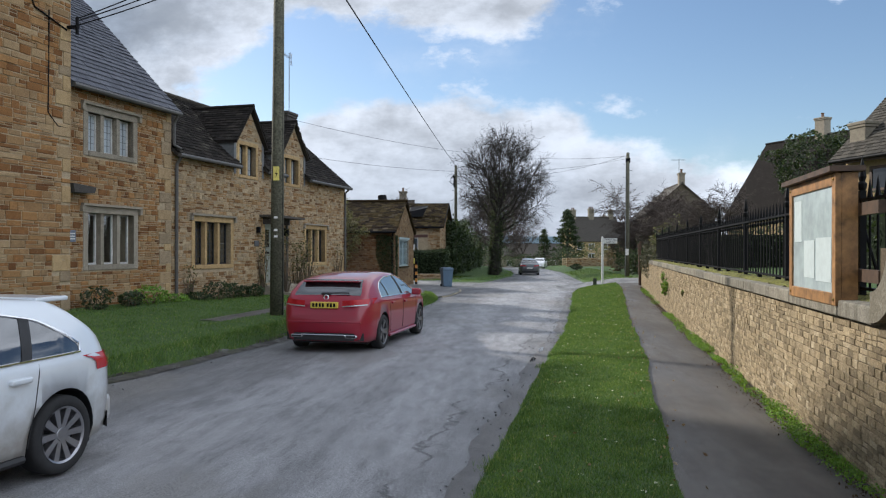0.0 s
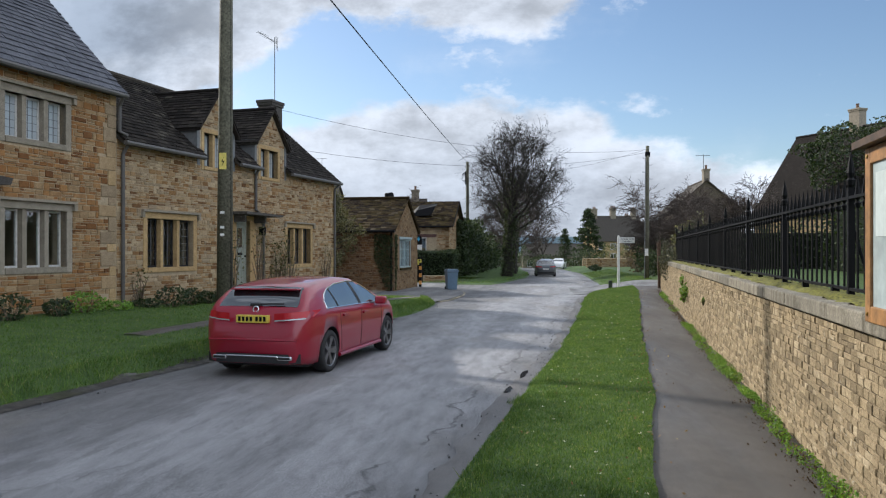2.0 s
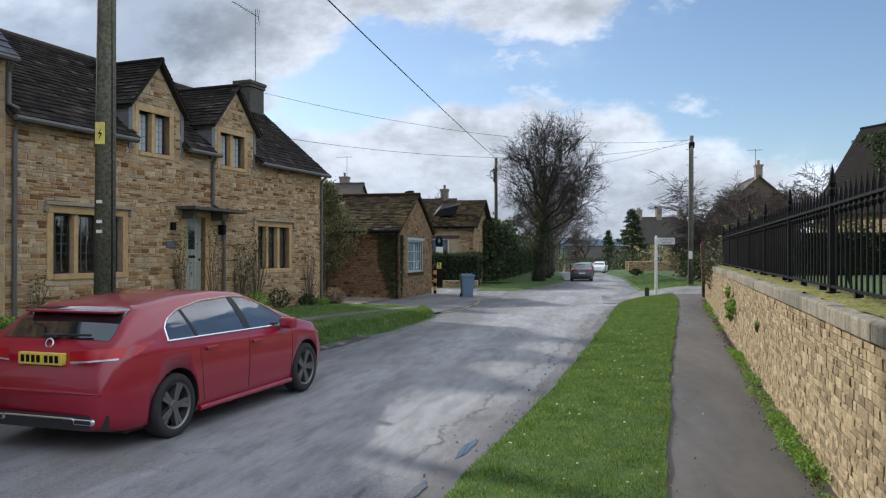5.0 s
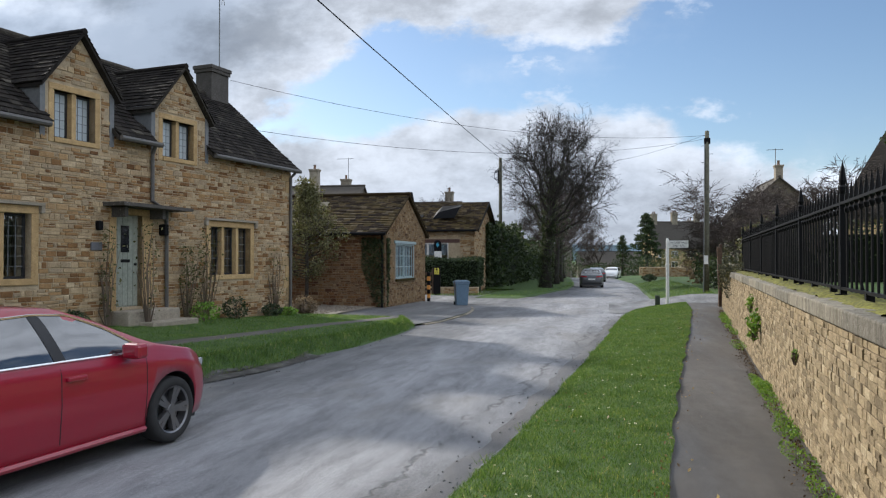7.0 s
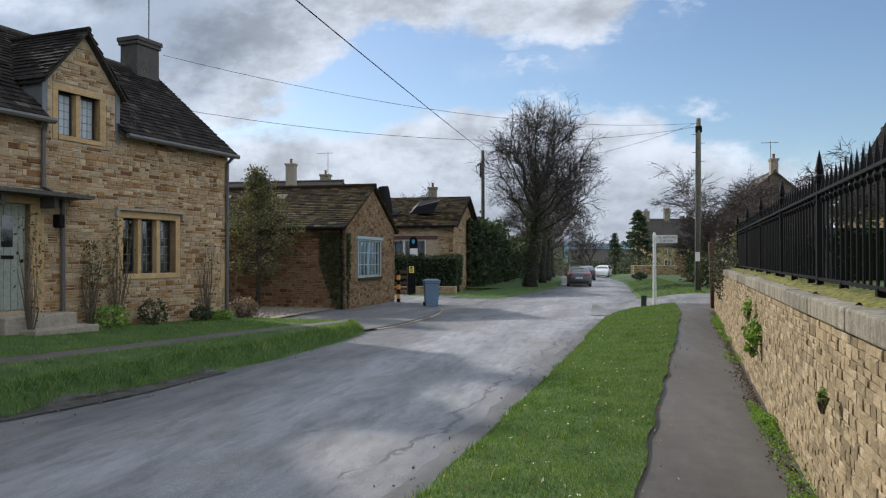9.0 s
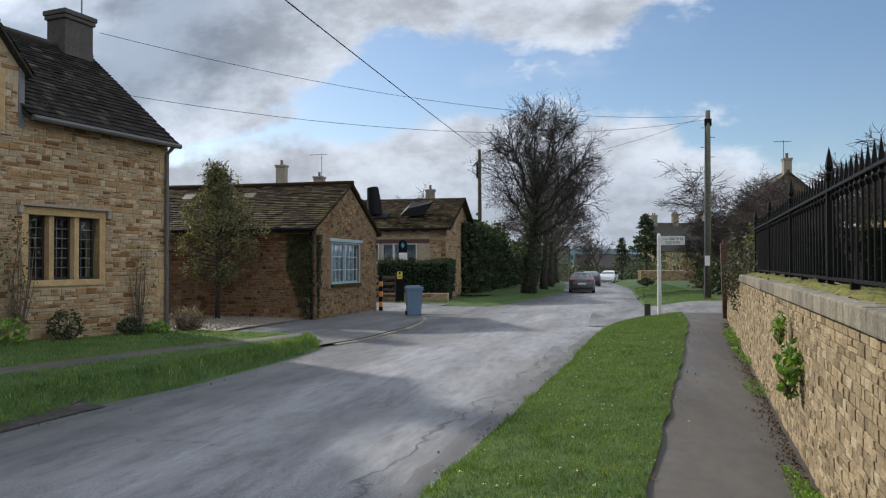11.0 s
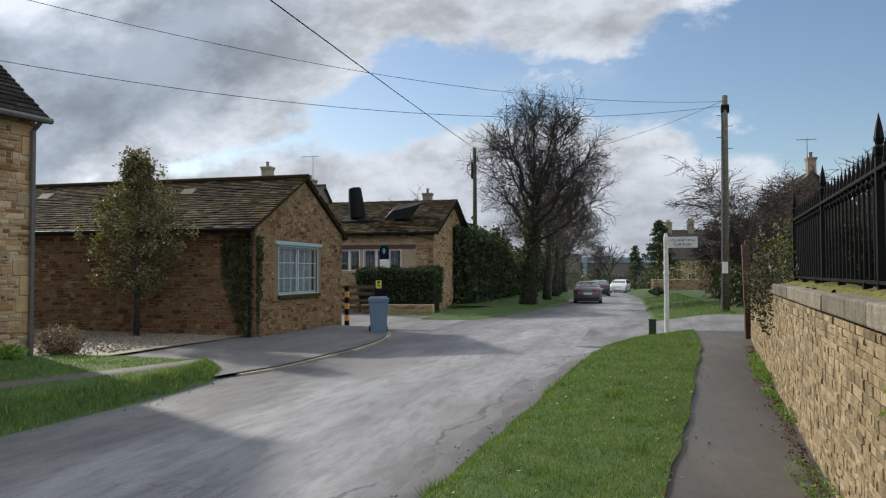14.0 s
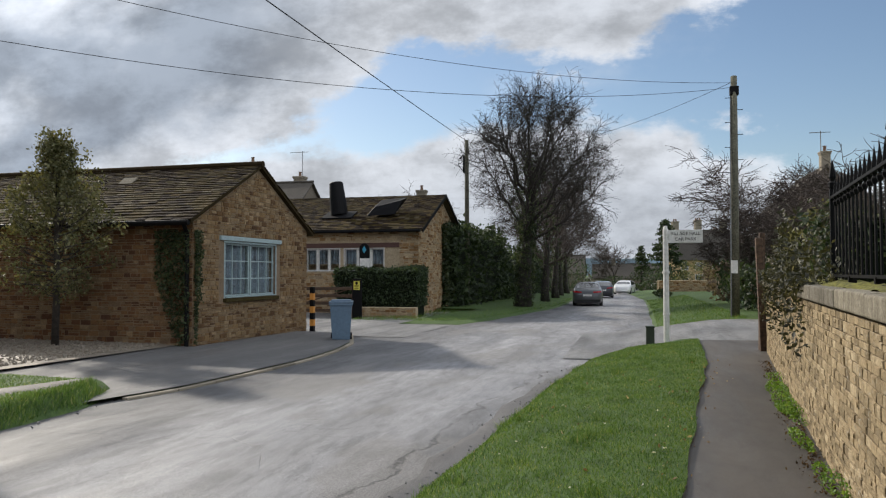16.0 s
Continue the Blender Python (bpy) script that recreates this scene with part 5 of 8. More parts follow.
# --- name board and gate of the hall
ib = tagged(empty("name_board", pose(-7.52, 52.0, road_z(52))), "black arched name board with a blue diamond and white notice", "sign")
arch = [(-0.22, 1.7)] + [(0.22 * math.cos(a), 2.95 + 0.22 * math.sin(a)) for a in [math.pi - math.pi * k / 10 for k in range(11)]] + [(0.22, 1.7)]
part("panel", Mesh().prism(arch, (-0.03, 0.03)), M_black, ib)
part("diamond", Mesh().prism([(-0.1, 2.9), (0, 2.74), (0.1, 2.9), (0, 3.06)], (-0.04, -0.031)), plain("blue_enamel", (0.05, 0.32, 0.5), 0.4), ib)
part("notice", Mesh().box((-0.2, -0.045, 2.12), (0.24, -0.032, 2.52)), M_white, ib)
part("leg", Mesh().box((-0.2, -0.03, -0.1), (-0.13, 0.03, 1.7)), M_black, ib)
part("leg", Mesh().box((0.13, -0.03, -0.1), (0.2, 0.03, 1.7)), M_black, ib)
gt = tagged(empty("timber_gate", pose(-9.2, 50.6, road_z(50) + 0.02)), "dark timber gate with a yellow warning plate", "gate")
for z in (0.25, 0.55, 0.85, 1.15):
    part("bar", Mesh().box((-1.7, -0.03, z), (1.7, 0.03, z + 0.13), bevel=0.01), M_dark_oak, gt)
for x in (-1.75, 1.75):
    part("post", Mesh().box((x - 0.09, -0.09, -0.1), (x + 0.09, 0.09, 1.5), bevel=0.02), M_dark_oak, gt)
part("brace", Mesh().prism([(-1.65, 0.3), (-1.5, 0.3), (1.6, 1.2), (1.45, 1.2)], (0.03, 0.06)), M_dark_oak, gt)
gp = tagged(empty("dark_post", pose(-7.14, 50.0, road_z(50))), "dark post with a yellow warning plate", "post")
part("post", Mesh().box((-0.2, 0.02, -0.1), (0.2, 0.12, 1.65), bevel=0.02), M_black, gp)
yp = part("plate", Mesh().box((-0.13, 0.0, 1.2), (0.13, 0.018, 1.55), bevel=0.004), plain("yellow_plate", (0.75, 0.66, 0.10), 0.5), gp)
for k in range(3):
    part("letter_bar", Mesh().box((-0.09, -0.004, 1.25 + k * 0.06), (0.09, -0.0005, 1.275 + k * 0.06)), M_black, yp)
part("symbol", Mesh().lathe([(0, 0), (0.06, 0), (0.06, 0.003), (0, 0.003)], 14, pose(0, -0.001, 1.47, 90)), M_black, yp)

# --- poles and wires
pl = tagged(empty("telegraph_pole", pose(-5.72, 16.15, lawn_z(-5.72, 16.15) - 0.05)), "thick weathered wooden pole with a yellow warning plate on the lawn", "utility pole")
part("pole", Mesh().tube([(0, 0, -0.1), (0.02, 0, 4), (0.05, 0, 9.5)], [0.165, 0.145, 0.115], 16), M_pole, pl, smooth=True)
wp = part("plate", Mesh().box((-0.07, -0.175, 3.25), (0.07, -0.165, 3.58), pose(0, 0, 0, 0, 0, 12)), plain("yellow_plate", (0.72, 0.60, 0.14), 0.5), pl)
part("bolt_symbol", Mesh().prism([(0.02, 3.5), (-0.03, 3.40), (0.005, 3.40), (-0.02, 3.30), (0.035, 3.42), (0.0, 3.42)], (-0.178, -0.1755), pose(0, 0, 0, 0, 0, 12)), M_black, wp)
for z in (2.05, 1.9, 2.35):
    part("tag", Mesh().box((-0.05, -0.175, z), (0.03, -0.162, z + 0.05), pose(0, 0, 0, 0, 0, 12)), M_white, pl)
part("conduit", Mesh().tube([(0.15, -0.04, 0.0), (0.13, -0.05, 9)], 0.02, 6), M_black, pl)
pr = tagged(empty("telegraph_pole", pose(6.72, 46.2, 0.2)), "leaning slim wooden pole with step irons beside the lane", "utility pole")
part("pole", Mesh().tube([(0, 0, -0.3), (0.13, 0.7, 4), (0.25, 1.4, 7.85)], [0.14, 0.125, 0.10], 14), M_pole, pr, smooth=True)
for k in range(7):
    z = 4.6 + k * 0.42
    sgn = 1 if k % 2 else -1
    part("step_iron", Mesh().tube([(z * 0.032, z * 0.178, z), (z * 0.032 + sgn * 0.28, z * 0.178, z), (z * 0.032 + sgn * 0.28, z * 0.178, z + 0.06)], 0.012, 6), M_black, pr)
part("cable_block", Mesh().box((0.1, 1.2, 7.2), (0.38, 1.4, 7.5), bevel=0.02), M_black, pr)
part("conduit", Mesh().tube([(-0.12, -0.1, 0), (0.0, 0.6, 4.0), (0.12, 1.25, 7.2)], 0.02, 6), M_lead, pr)
part("plate", Mesh().box((-0.1, -0.17, 1.35), (0.08, -0.13, 1.75)), M_white, pr)
pm = tagged(empty("telegraph_pole", pose(-5.2, 62.3, road_z(62) + 0.1)), "tall wooden pole with looped wires by the hedge", "utility pole")
part("pole", Mesh().tube([(0, 0, -0.2), (0, 0, 9.25)], [0.15, 0.11], 12), M_pole, pm, smooth=True)
part("cable_block", Mesh().box((-0.18, -0.18, 7.4), (-0.1, 0.0, 8.4)), M_black, pm)
for k in range(4):
    part("cable_loop", Mesh().tube([(-0.1, -0.12, 8.5 - k * 0.1), (-0.4, -0.15, 8.2), (-0.42, -0.15, 7.8), (-0.1, -0.12, 7.45)], 0.02, 5), M_black, pm)


def wire(name, a, b, sag, r, label, n=24):
    a, b = Vector(a), Vector(b)
    pts = [a.lerp(b, k / n) - Vector((0, 0, 4 * sag * (k / n) * (1 - k / n))) for k in range(n + 1)]
    tagged(part(name, Mesh().tube(pts, r, 5), M_black), label, "cable")


wire("overhead_cable", (-5.2, 62.3, 8.95), (-2.75, 0.0, 6.15), 0.15, 0.015, "thick black overhead cable along the street")
wire("overhead_cable", (6.97, 47.6, 7.85), (-9.75, 31.0, 7.55), 0.75, 0.007, "thin overhead line from pole to cottage chimney")
wire("overhead_cable", (6.97, 47.6, 7.7), (-8.9, 30.9, 5.9), 0.75, 0.007, "thin overhead line from pole to cottage gable")
wire("overhead_cable", (6.97, 47.6, 7.9), (-5.2, 62.3, 8.4), 0.8, 0.007, "thin overhead line between two poles")
pW = H @ Vector((-5.05, -0.48, 6.9))
for dz, tgt in ((0.05, (-5.67, 16.15, 9.6)), (0.0, (-5.67, 16.15, 9.3)), (-0.1, (-5.67, 16.15, 9.1))):
    wire("overhead_cable", pW + Vector((0, 0, dz)), tgt, 0.12, 0.014, "black service cable from the stone wing to the pole", 10)
# aerial on the cottage chimney
aer = tagged(empty("tv_aerial", H @ Matrix.Translation((10.75, RY, 7.6))), "thin metal television aerial above the cottage chimney", "aerial")
part("mast", Mesh().tube([(0, 0, -0.2), (0, 0, 2.75)], 0.018, 6), M_lead, aer)
part("boom", Mesh().tube([(-1.5, -0.15, 2.55), (0.25, 0.03, 2.55)], 0.012, 6), M_lead, aer)
for k in range(9):
    part("element", Mesh().tube([(-1.4 + k * 0.17, -0.14 + k * 0.017 - 0.13, 2.55), (-1.4 + k * 0.17, -0.14 + k * 0.017 + 0.13, 2.55)], 0.006, 4), M_lead, aer)
part("reflector", Mesh().tube([(0.1, 0, 2.25), (0.25, 0, 2.8)], 0.012, 4).tube([(0.1, 0, 2.8), (0.25, 0, 2.25)], 0.012, 4), M_lead, aer)

# --- cars
def paint(name, colour, dirt=0.0, flake=0.3):
    m, nt, b = material(name)
    col = ramp(nt, texnoise(nt, 3.0, 3), [(0.3, tuple(c * 0.94 for c in colour)), (0.7, colour)])
    if dirt:
        g = nt.nodes.new("ShaderNodeTexCoord")
        sp = nt.nodes.new("ShaderNodeSeparateXYZ")
        nt.links.new(g.outputs["Object"], sp.inputs[0])
        add = nt.nodes.new("ShaderNodeMath")
        add.operation = "ADD"
        nt.links.new(remap(nt, texnoise(nt, 4, 5), 0.2, 0.8, -0.25, 0.25), add.inputs[0])
        nt.links.new(sp.outputs[2], add.inputs[1])
        col = mixcol(nt, remap(nt, add.outputs[0], 0.25, 0.72, dirt, 0.0), col, (0.27, 0.24, 0.20))
    nt.links.new(col, b.inputs["Base Color"])
    b.inputs["Metallic"].default_value, b.inputs["Roughness"].default_value = flake, 0.38
    b.inputs["Coat Weight"].default_value, b.inputs["Coat Roughness"].default_value = 0.8, 0.02
    return m


M_tyre = plain("tyre_rubber", (0.022, 0.022, 0.023), 0.85)
M_rim = plain("grey_alloy", (0.36, 0.36, 0.38), 0.35, 0.9, grain=0.06)
M_rim_dark = plain("dark_alloy", (0.20, 0.20, 0.21), 0.38, 0.8, grain=0.06)
M_trim = plain("black_plastic", (0.018, 0.018, 0.02), 0.6)
M_chrome = plain("chrome", (0.75, 0.75, 0.76), 0.15, 1.0, grain=0.03, relief=0)
M_red_lens = plain("red_lens", (0.42, 0.012, 0.02), 0.18, grain=0.05, relief=0)
M_clear_lens = plain("clear_lens", (0.55, 0.57, 0.60), 0.12, 0.4, grain=0.05, relief=0)


def profile(points):
    xs, zs = zip(*points)
    def f(y):
        return float(np.mean([np.interp(y + d, xs, zs) for d in (-0.05, -0.025, 0, 0.025, 0.05)]))
    return f


def car(m, label, body_mat, top, belt, width, length, axles, radius, spokes, rim_mat, windows, screen, rear, low=0.17, plate_col=None, spoiler=False, detail=True, roof_in=0.55, tails=(0.34, 0.85, 0.80, 0.885, 0.03), pillars=()):
    """A lofted car body with glass, lights, wheels and trim; y forwards, z up."""
    y_r, y_f = -length / 2, length / 2
    top, belt, width = profile(top), profile(belt), profile(width)
    root = tagged(empty("car", m), label, "car")

    def section(y):
        zr = top(y)
        zb = min(belt(y), zr - 0.02)
        w = width(y)
        end = min(1.0, (min(y - y_r, y_f - y) + 0.03) / 0.35)
        zl = low + 0.06 * (1 - end)
        h = zr - zb
        wr = max(w * 0.955 - max(0.0, h - 0.02) * roof_in, w * 0.55)
        mid = zl + (zb - zl) * 0.55
        pts = [(0, zl), (0.82 * w, zl), (0.94 * w, zl + 0.035), (0.975 * w, zl + 0.14), (1.0 * w, mid), (0.995 * w, zb - 0.10), (0.985 * w, zb - 0.045), (0.955 * w, zb)]
        for k in (0.2, 0.45, 0.7, 0.87):
            pts.append((0.955 * w + (wr - 0.955 * w) * (k ** 1.25), zb + h * k * 0.97))
        pts += [(wr * 0.93, zr - h * 0.025 - 0.006), (wr * 0.75, zr - 0.004), (wr * 0.4, zr), (0, zr + 0.004)]
        return pts

    def half(y, z):
        p = section(y)[3:13]
        return float(np.interp(z, [b for a, b in p], [a for a, b in p]))

    ys = sorted({*frange(y_r, y_f, 0.09), y_r + 0.03, y_f - 0.03})
    secs = [section(y) for y in ys]
    n = len(secs[0])
    b = Mesh()
    for y, sct in zip(ys, secs):
        b.v += [(x, y, z) for x, z in sct] + [(-x, y, z) for x, z in sct[-2:0:-1]]
    k = 2 * n - 2
    for i in range(len(ys) - 1):
        b.f += [(i * k + j, i * k + (j + 1) % k, (i + 1) * k + (j + 1) % k, (i + 1) * k + j) for j in range(k)]
    b.f += [tuple(range(k))[::-1], tuple(range((len(ys) - 1) * k, len(ys) * k))]
    body = part("body", b, [body_mat, M_trim], root, smooth=True)
    # wheel arches cut into the body
    cm = Mesh()
    for ay in axles:
        for sx in (-1, 1):
            cm.lathe([(0.0, -0.27), (radius + 0.055, -0.27), (radius + 0.055, 0.27), (0.0, 0.27)], 32, pose(sx * (width(ay) - 0.10), ay, radius, 0, 90))
    cutter = part("cutter", cm, M_trim, root)
    bm = bmesh.new()
    bm.from_mesh(cutter.data)
    bmesh.ops.remove_doubles(bm, verts=bm.verts[:], dist=1e-4)
    bmesh.ops.recalc_face_normals(bm, faces=bm.faces[:])
    bm.to_mesh(cutter.data)
    bm.free()
    bm = bmesh.new()
    bm.from_mesh(body.data)
    bmesh.ops.recalc_face_normals(bm, faces=bm.faces[:])
    bm.to_mesh(body.data)
    bm.free()
    mod = body.modifiers.new("arches", "BOOLEAN")
    mod.object, mod.operation, mod.solver = cutter, "DIFFERENCE", "EXACT"
    dg = bpy.context.evaluated_depsgraph_get()
    dg.update()
    cut = bpy.data.meshes.new_from_object(body.evaluated_get(dg))
    body.modifiers.clear()
    body.data = cut
    for poly in cut.polygons:
        c = poly.center
        if abs(poly.normal.x) < 0.98 and any(math.hypot(c.y - ay, c.z - radius) < radius + 0.056 and abs(c.x) > 0.4 for ay in axles) and c.z < belt(c.y) - 0.02 and math.hypot(c.y - min(axles, key=lambda a: abs(a - c.y)), c.z - radius) > radius + 0.045 and (Vector((0, c.y, c.z)) - Vector((0, min(axles, key=lambda a: abs(a - c.y)), radius))).dot(poly.normal) < 0:
            poly.material_index = 1
    bpy.data.objects.remove(cutter)

    # side glass
    for a, c, z_lo, z_hi in windows:
        for sx in (-1, 1):
            rows = []
            for y in frange(a, c, 0.06):
                lo, hi = z_lo(y) + 0.008, max(z_lo(y) + 0.012, z_hi(y))
                rows.append([(sx * (half(y, lo + (hi - lo) * t) + 0.006), y, lo + (hi - lo) * t) for t in (0, 0.25, 0.5, 0.75, 1)])
            part("side_window", sheet(rows), M_carglass, root, smooth=True)
    # bright strip round the side glass
    if detail:
        for sx in (-1, 1):
            a, c = windows[0][0], windows[-1][1]
            loop = [(y, windows[0][2](y)) for y in frange(a, c, 0.06)] + [(y, max(windows[0][2](y) + 0.012, windows[0][3](y))) for y in frange(a, c, 0.06)[::-1]]
            part("window_trim", Mesh().tube([(sx * (half(y, z) + 0.008), y, z) for y, z in loop + loop[:1]], 0.011, 5, caps=False), M_chrome, root)

    for ya, yb, wd in pillars:
        for sx in (-1, 1):
            lo_, hi_ = windows[0][2](ya) + 0.004, windows[0][3](yb) + 0.004
            rows = []
            for t in (0, 0.25, 0.5, 0.75, 1):
                y, z = ya + (yb - ya) * t, lo_ + (hi_ - lo_) * t
                rows.append([(sx * (half(y + d, z) + 0.010), y + d, z) for d in (-wd / 2, 0, wd / 2)])
            part("pillar", sheet(rows), M_trim, root, smooth=True)

    def top_patch(a, c, inset, name, mat, lift=0.006, lab=""):
        rows = []
        for y in frange(a, c, 0.05):
            p = section(y)
            xs, zs = [q[0] for q in p[7:]][::-1], [q[1] for q in p[7:]][::-1]
            lim = max(0.1, p[12][0] / 0.93 * inset)
            rows.append([(x, y, float(np.interp(abs(x), xs, zs)) + lift) for x in [lim * t for t in (-1, -0.75, -0.5, -0.25, 0, 0.25, 0.5, 0.75, 1)]])
        part(name, sheet(rows), mat, root, lab, smooth=True)

    def back_patch(name, x0, x1, z0, z1, mat, lab="", lift=0.008, taper=0.0):
        """A patch that follows the car's tail between x0..x1 and z0..z1."""
        rows = []
        for i in range(9):
            x = x0 + (x1 - x0) * i / 8
            col = []
            for j in range(5):
                z = z0 + (z1 - z0) * j / 4 + taper * (i / 8)
                a_, b_ = y_r, y_r + 0.75
                if half(a_, z) < abs(x):
                    for _ in range(22):
                        mid_ = (a_ + b_) / 2
                        a_, b_ = (mid_, b_) if half(mid_, z) < abs(x) else (a_, mid_)
                else:
                    b_ = a_
                out = 1 if x >= 0 else -1
                k_ = min(1.0, (b_ - y_r) / 0.25)
                col.append((x + out * lift * k_, b_ - lift, z))
            rows.append(col)
        part(name, sheet(rows), mat, root, lab, smooth=True)

    for sx in (-1, 1):
        back_patch("tail_light", sx * tails[0], sx * tails[1], tails[2], tails[3], M_red_lens, taper=tails[4])
        if detail:
            back_patch("reversing_light", sx * tails[0], sx * (tails[1] - 0.06), tails[2] - 0.02, tails[2] - 0.003, M_clear_lens, taper=tails[4] * 0.9)
    if detail:
        back_patch("rear_apron", -0.74, 0.74, low + 0.06, low + 0.2, M_trim, lift=0.012)
    top_patch(*screen, 0.90, "windscreen", M_carglass)
    top_patch(*rear, 0.86, "rear_window", M_carglass)
    # wheels
    for ay in axles:
        for sx in (-1, 1):
            wm = pose(sx * (width(ay) - 0.115), ay, radius, 0, 90 * sx, 0)
            wh = part("wheel", Mesh().lathe([(radius * 0.70, -0.10), (radius * 0.92, -0.105), (radius * 0.985, -0.085), (radius, -0.05), (radius, 0.05), (radius * 0.985, 0.085), (radius * 0.92, 0.105), (radius * 0.72, 0.10), (radius * 0.69, 0.085), (radius * 0.69, -0.09), (radius * 0.70, -0.10)], 36), M_tyre, root, smooth=True, at=wm)
            rm = Mesh().lathe([(radius * 0.715, 0.102), (radius * 0.66, 0.09), (radius * 0.65, 0.0), (radius * 0.64, 0.085)], 36)
            rm.lathe([(0.0, 0.085), (0.05, 0.085), (0.065, 0.06), (0.065, 0.02)], 16)
            for q in range(spokes):
                a0 = q * math.tau / spokes + 0.3
                for da in ((-0.10, 0.10) if spokes == 5 else (0.0,)):
                    w0, w1 = (0.018, 0.024) if spokes == 5 else (0.020, 0.028)
                    r0, r1 = 0.05, radius * 0.67
                    aa, ab = a0 + da * 2.2, a0 + da * 1.35
                    p0, p1 = Vector((r0 * math.cos(aa), r0 * math.sin(aa), 0)), Vector((r1 * math.cos(ab), r1 * math.sin(ab), 0))
                    t = (p1 - p0).normalized().cross(Vector((0, 0, 1)))
                    v = [p0 - t * w0, p0 + t * w0, p1 + t * w1, p1 - t * w1]
                    rm.add([(*q2.xy, 0.078 if q2 in v[:2] else 0.092) for q2 in v] + [(*q2.xy, 0.03) for q2 in v], [(0, 1, 2, 3), (0, 4, 5, 1), (1, 5, 6, 2), (2, 6, 7, 3), (3, 7, 4, 0)])
            part("rim", rm, rim_mat, wh)
            part("brake_disc", Mesh().lathe([(0.0, 0.0), (radius * 0.62, 0.0), (radius * 0.62, -0.03), (0, -0.03)], 24), M_rim_dark, wh)
    part("underside", Mesh().box((-0.72, y_r + 0.3, low - 0.02), (0.72, y_f - 0.3, low + 0.12)), M_trim, root)
    if not detail:
        part("bumper", Mesh().box((-0.74, y_r - 0.015, 0.28), (0.74, y_r + 0.15, 0.42), bevel=0.03), M_trim, root)
        part("number_plate", Mesh().box((-0.26, y_r - 0.025, 0.60), (0.26, y_r - 0.012, 0.71)), plate_col or M_white, root)
        return root
    # door seams, handles, mirrors
    for sx in (-1, 1):
        for ya in (0.98, -0.02, -0.92):
            zs = frange(low + 0.12, belt(ya) - 0.03, 0.06)
            lean = 0.0 if ya > -0.5 else 0.35
            part("door_seam", Mesh().tube([(sx * (half(ya - lean * max(0, (0.55 - z)) * 0 + (0.12 * math.sin((z - 0.2) * 2.2) if ya < -0.5 else 0), z) + 0.001), ya + (0.18 * (z - 0.55) * -1 if ya < -0.5 else 0), z) for z in zs], 0.005, 4), M_trim, root)
        for ya in (-0.78, 0.12):
            part("door_handle", Mesh().box((-0.022, -0.10, -0.02), (0.022, 0.10, 0.02), pose(sx * (half(ya, belt(ya) - 0.12) + 0.02), ya, belt(ya) - 0.12), bevel=0.012), body_mat, root)
        part("wing_mirror", Mesh().box((-0.10, -0.07, -0.06), (0.10, 0.08, 0.08), pose(sx * (half(0.72, belt(0.72)) + 0.12), 0.72, belt(0.72) + 0.05), bevel=0.035), body_mat, root)
        part("sill_trim", Mesh().tube([(sx * (width(y) * 0.972), y, low + 0.05) for y in frange(axles[0] + 0.4, axles[1] - 0.4, 0.2)], 0.03, 6), M_trim if body_mat.name.startswith("white") else body_mat, root)
    return root


def bind(points):
    return profile(points)


red = paint("crimson_car_paint", (0.27, 0.002, 0.020), 0.0, 0.0)
A_TOP = [(-2.21, 0.60), (-2.19, 0.80), (-2.14, 0.96), (-2.05, 1.02), (-1.80, 1.24), (-1.68, 1.315), (-1.4, 1.365), (-0.9, 1.415), (-0.3, 1.435), (0.2, 1.40), (0.55, 1.28), (1.12, 1.03), (1.3, 0.985), (1.75, 0.90), (2.05, 0.79), (2.17, 0.66), (2.21, 0.48)]
A_BELT = [(-2.21, 0.55), (-2.14, 0.86), (-2.0, 0.96), (-1.5, 0.985), (-0.5, 0.955), (0.6, 0.925), (1.2, 0.91), (1.7, 0.83), (2.1, 0.64), (2.21, 0.40)]
A_W = [(-2.21, 0.66), (-2.15, 0.76), (-2.0, 0.84), (-1.6, 0.895), (-0.8, 0.885), (0.4, 0.885), (1.3, 0.895), (1.7, 0.875), (2.0, 0.77), (2.15, 0.64), (2.21, 0.50)]
lo = lambda y: 0.985 - 0.035 * (y + 1.4) / 2.3
hi = bind([(-1.52, 1.05), (-1.40, 1.18), (-1.15, 1.27), (-0.7, 1.335), (-0.1, 1.355), (0.25, 1.33), (0.6, 1.19), (0.98, 0.975)])
heading = math.degrees(math.atan2(2.71, 0.337)) - 90
rc = car(pose(-3.22, 14.18, road_z(14.2) + 0.005, 0, 0, heading), "shiny crimson five-door hatchback parked by the grass bank", red, A_TOP, A_BELT, A_W, 4.42, (-1.36, 1.37), 0.325, 5, M_rim_dark, [(-1.46, 0.96, lo, hi)], (0.56, 1.10), (-2.03, -1.66), tails=(0.36, 0.845, 0.862, 0.955, 0.035), pillars=((0.0, -0.10, 0.12), (-0.98, -1.10, 0.05)))
for sx in (-1, 1):
    part("exhaust_trim", Mesh().box((sx * 0.52 - 0.12, -2.235, 0.275), (sx * 0.52 + 0.12, -2.12, 0.345), bevel=0.025), M_chrome, rc)
    part("exhaust_insert", Mesh().box((sx * 0.52 - 0.10, -2.239, 0.29), (sx * 0.52 + 0.10, -2.2, 0.332), bevel=0.015), M_trim, rc)
    part("headlight", Mesh().box((-0.06, -0.20, -0.035), (0.03, 0.14, 0.05), pose(sx * 0.725, 1.93, 0.70, 0, 0, sx * 22), bevel=0.02), M_clear_lens, rc)
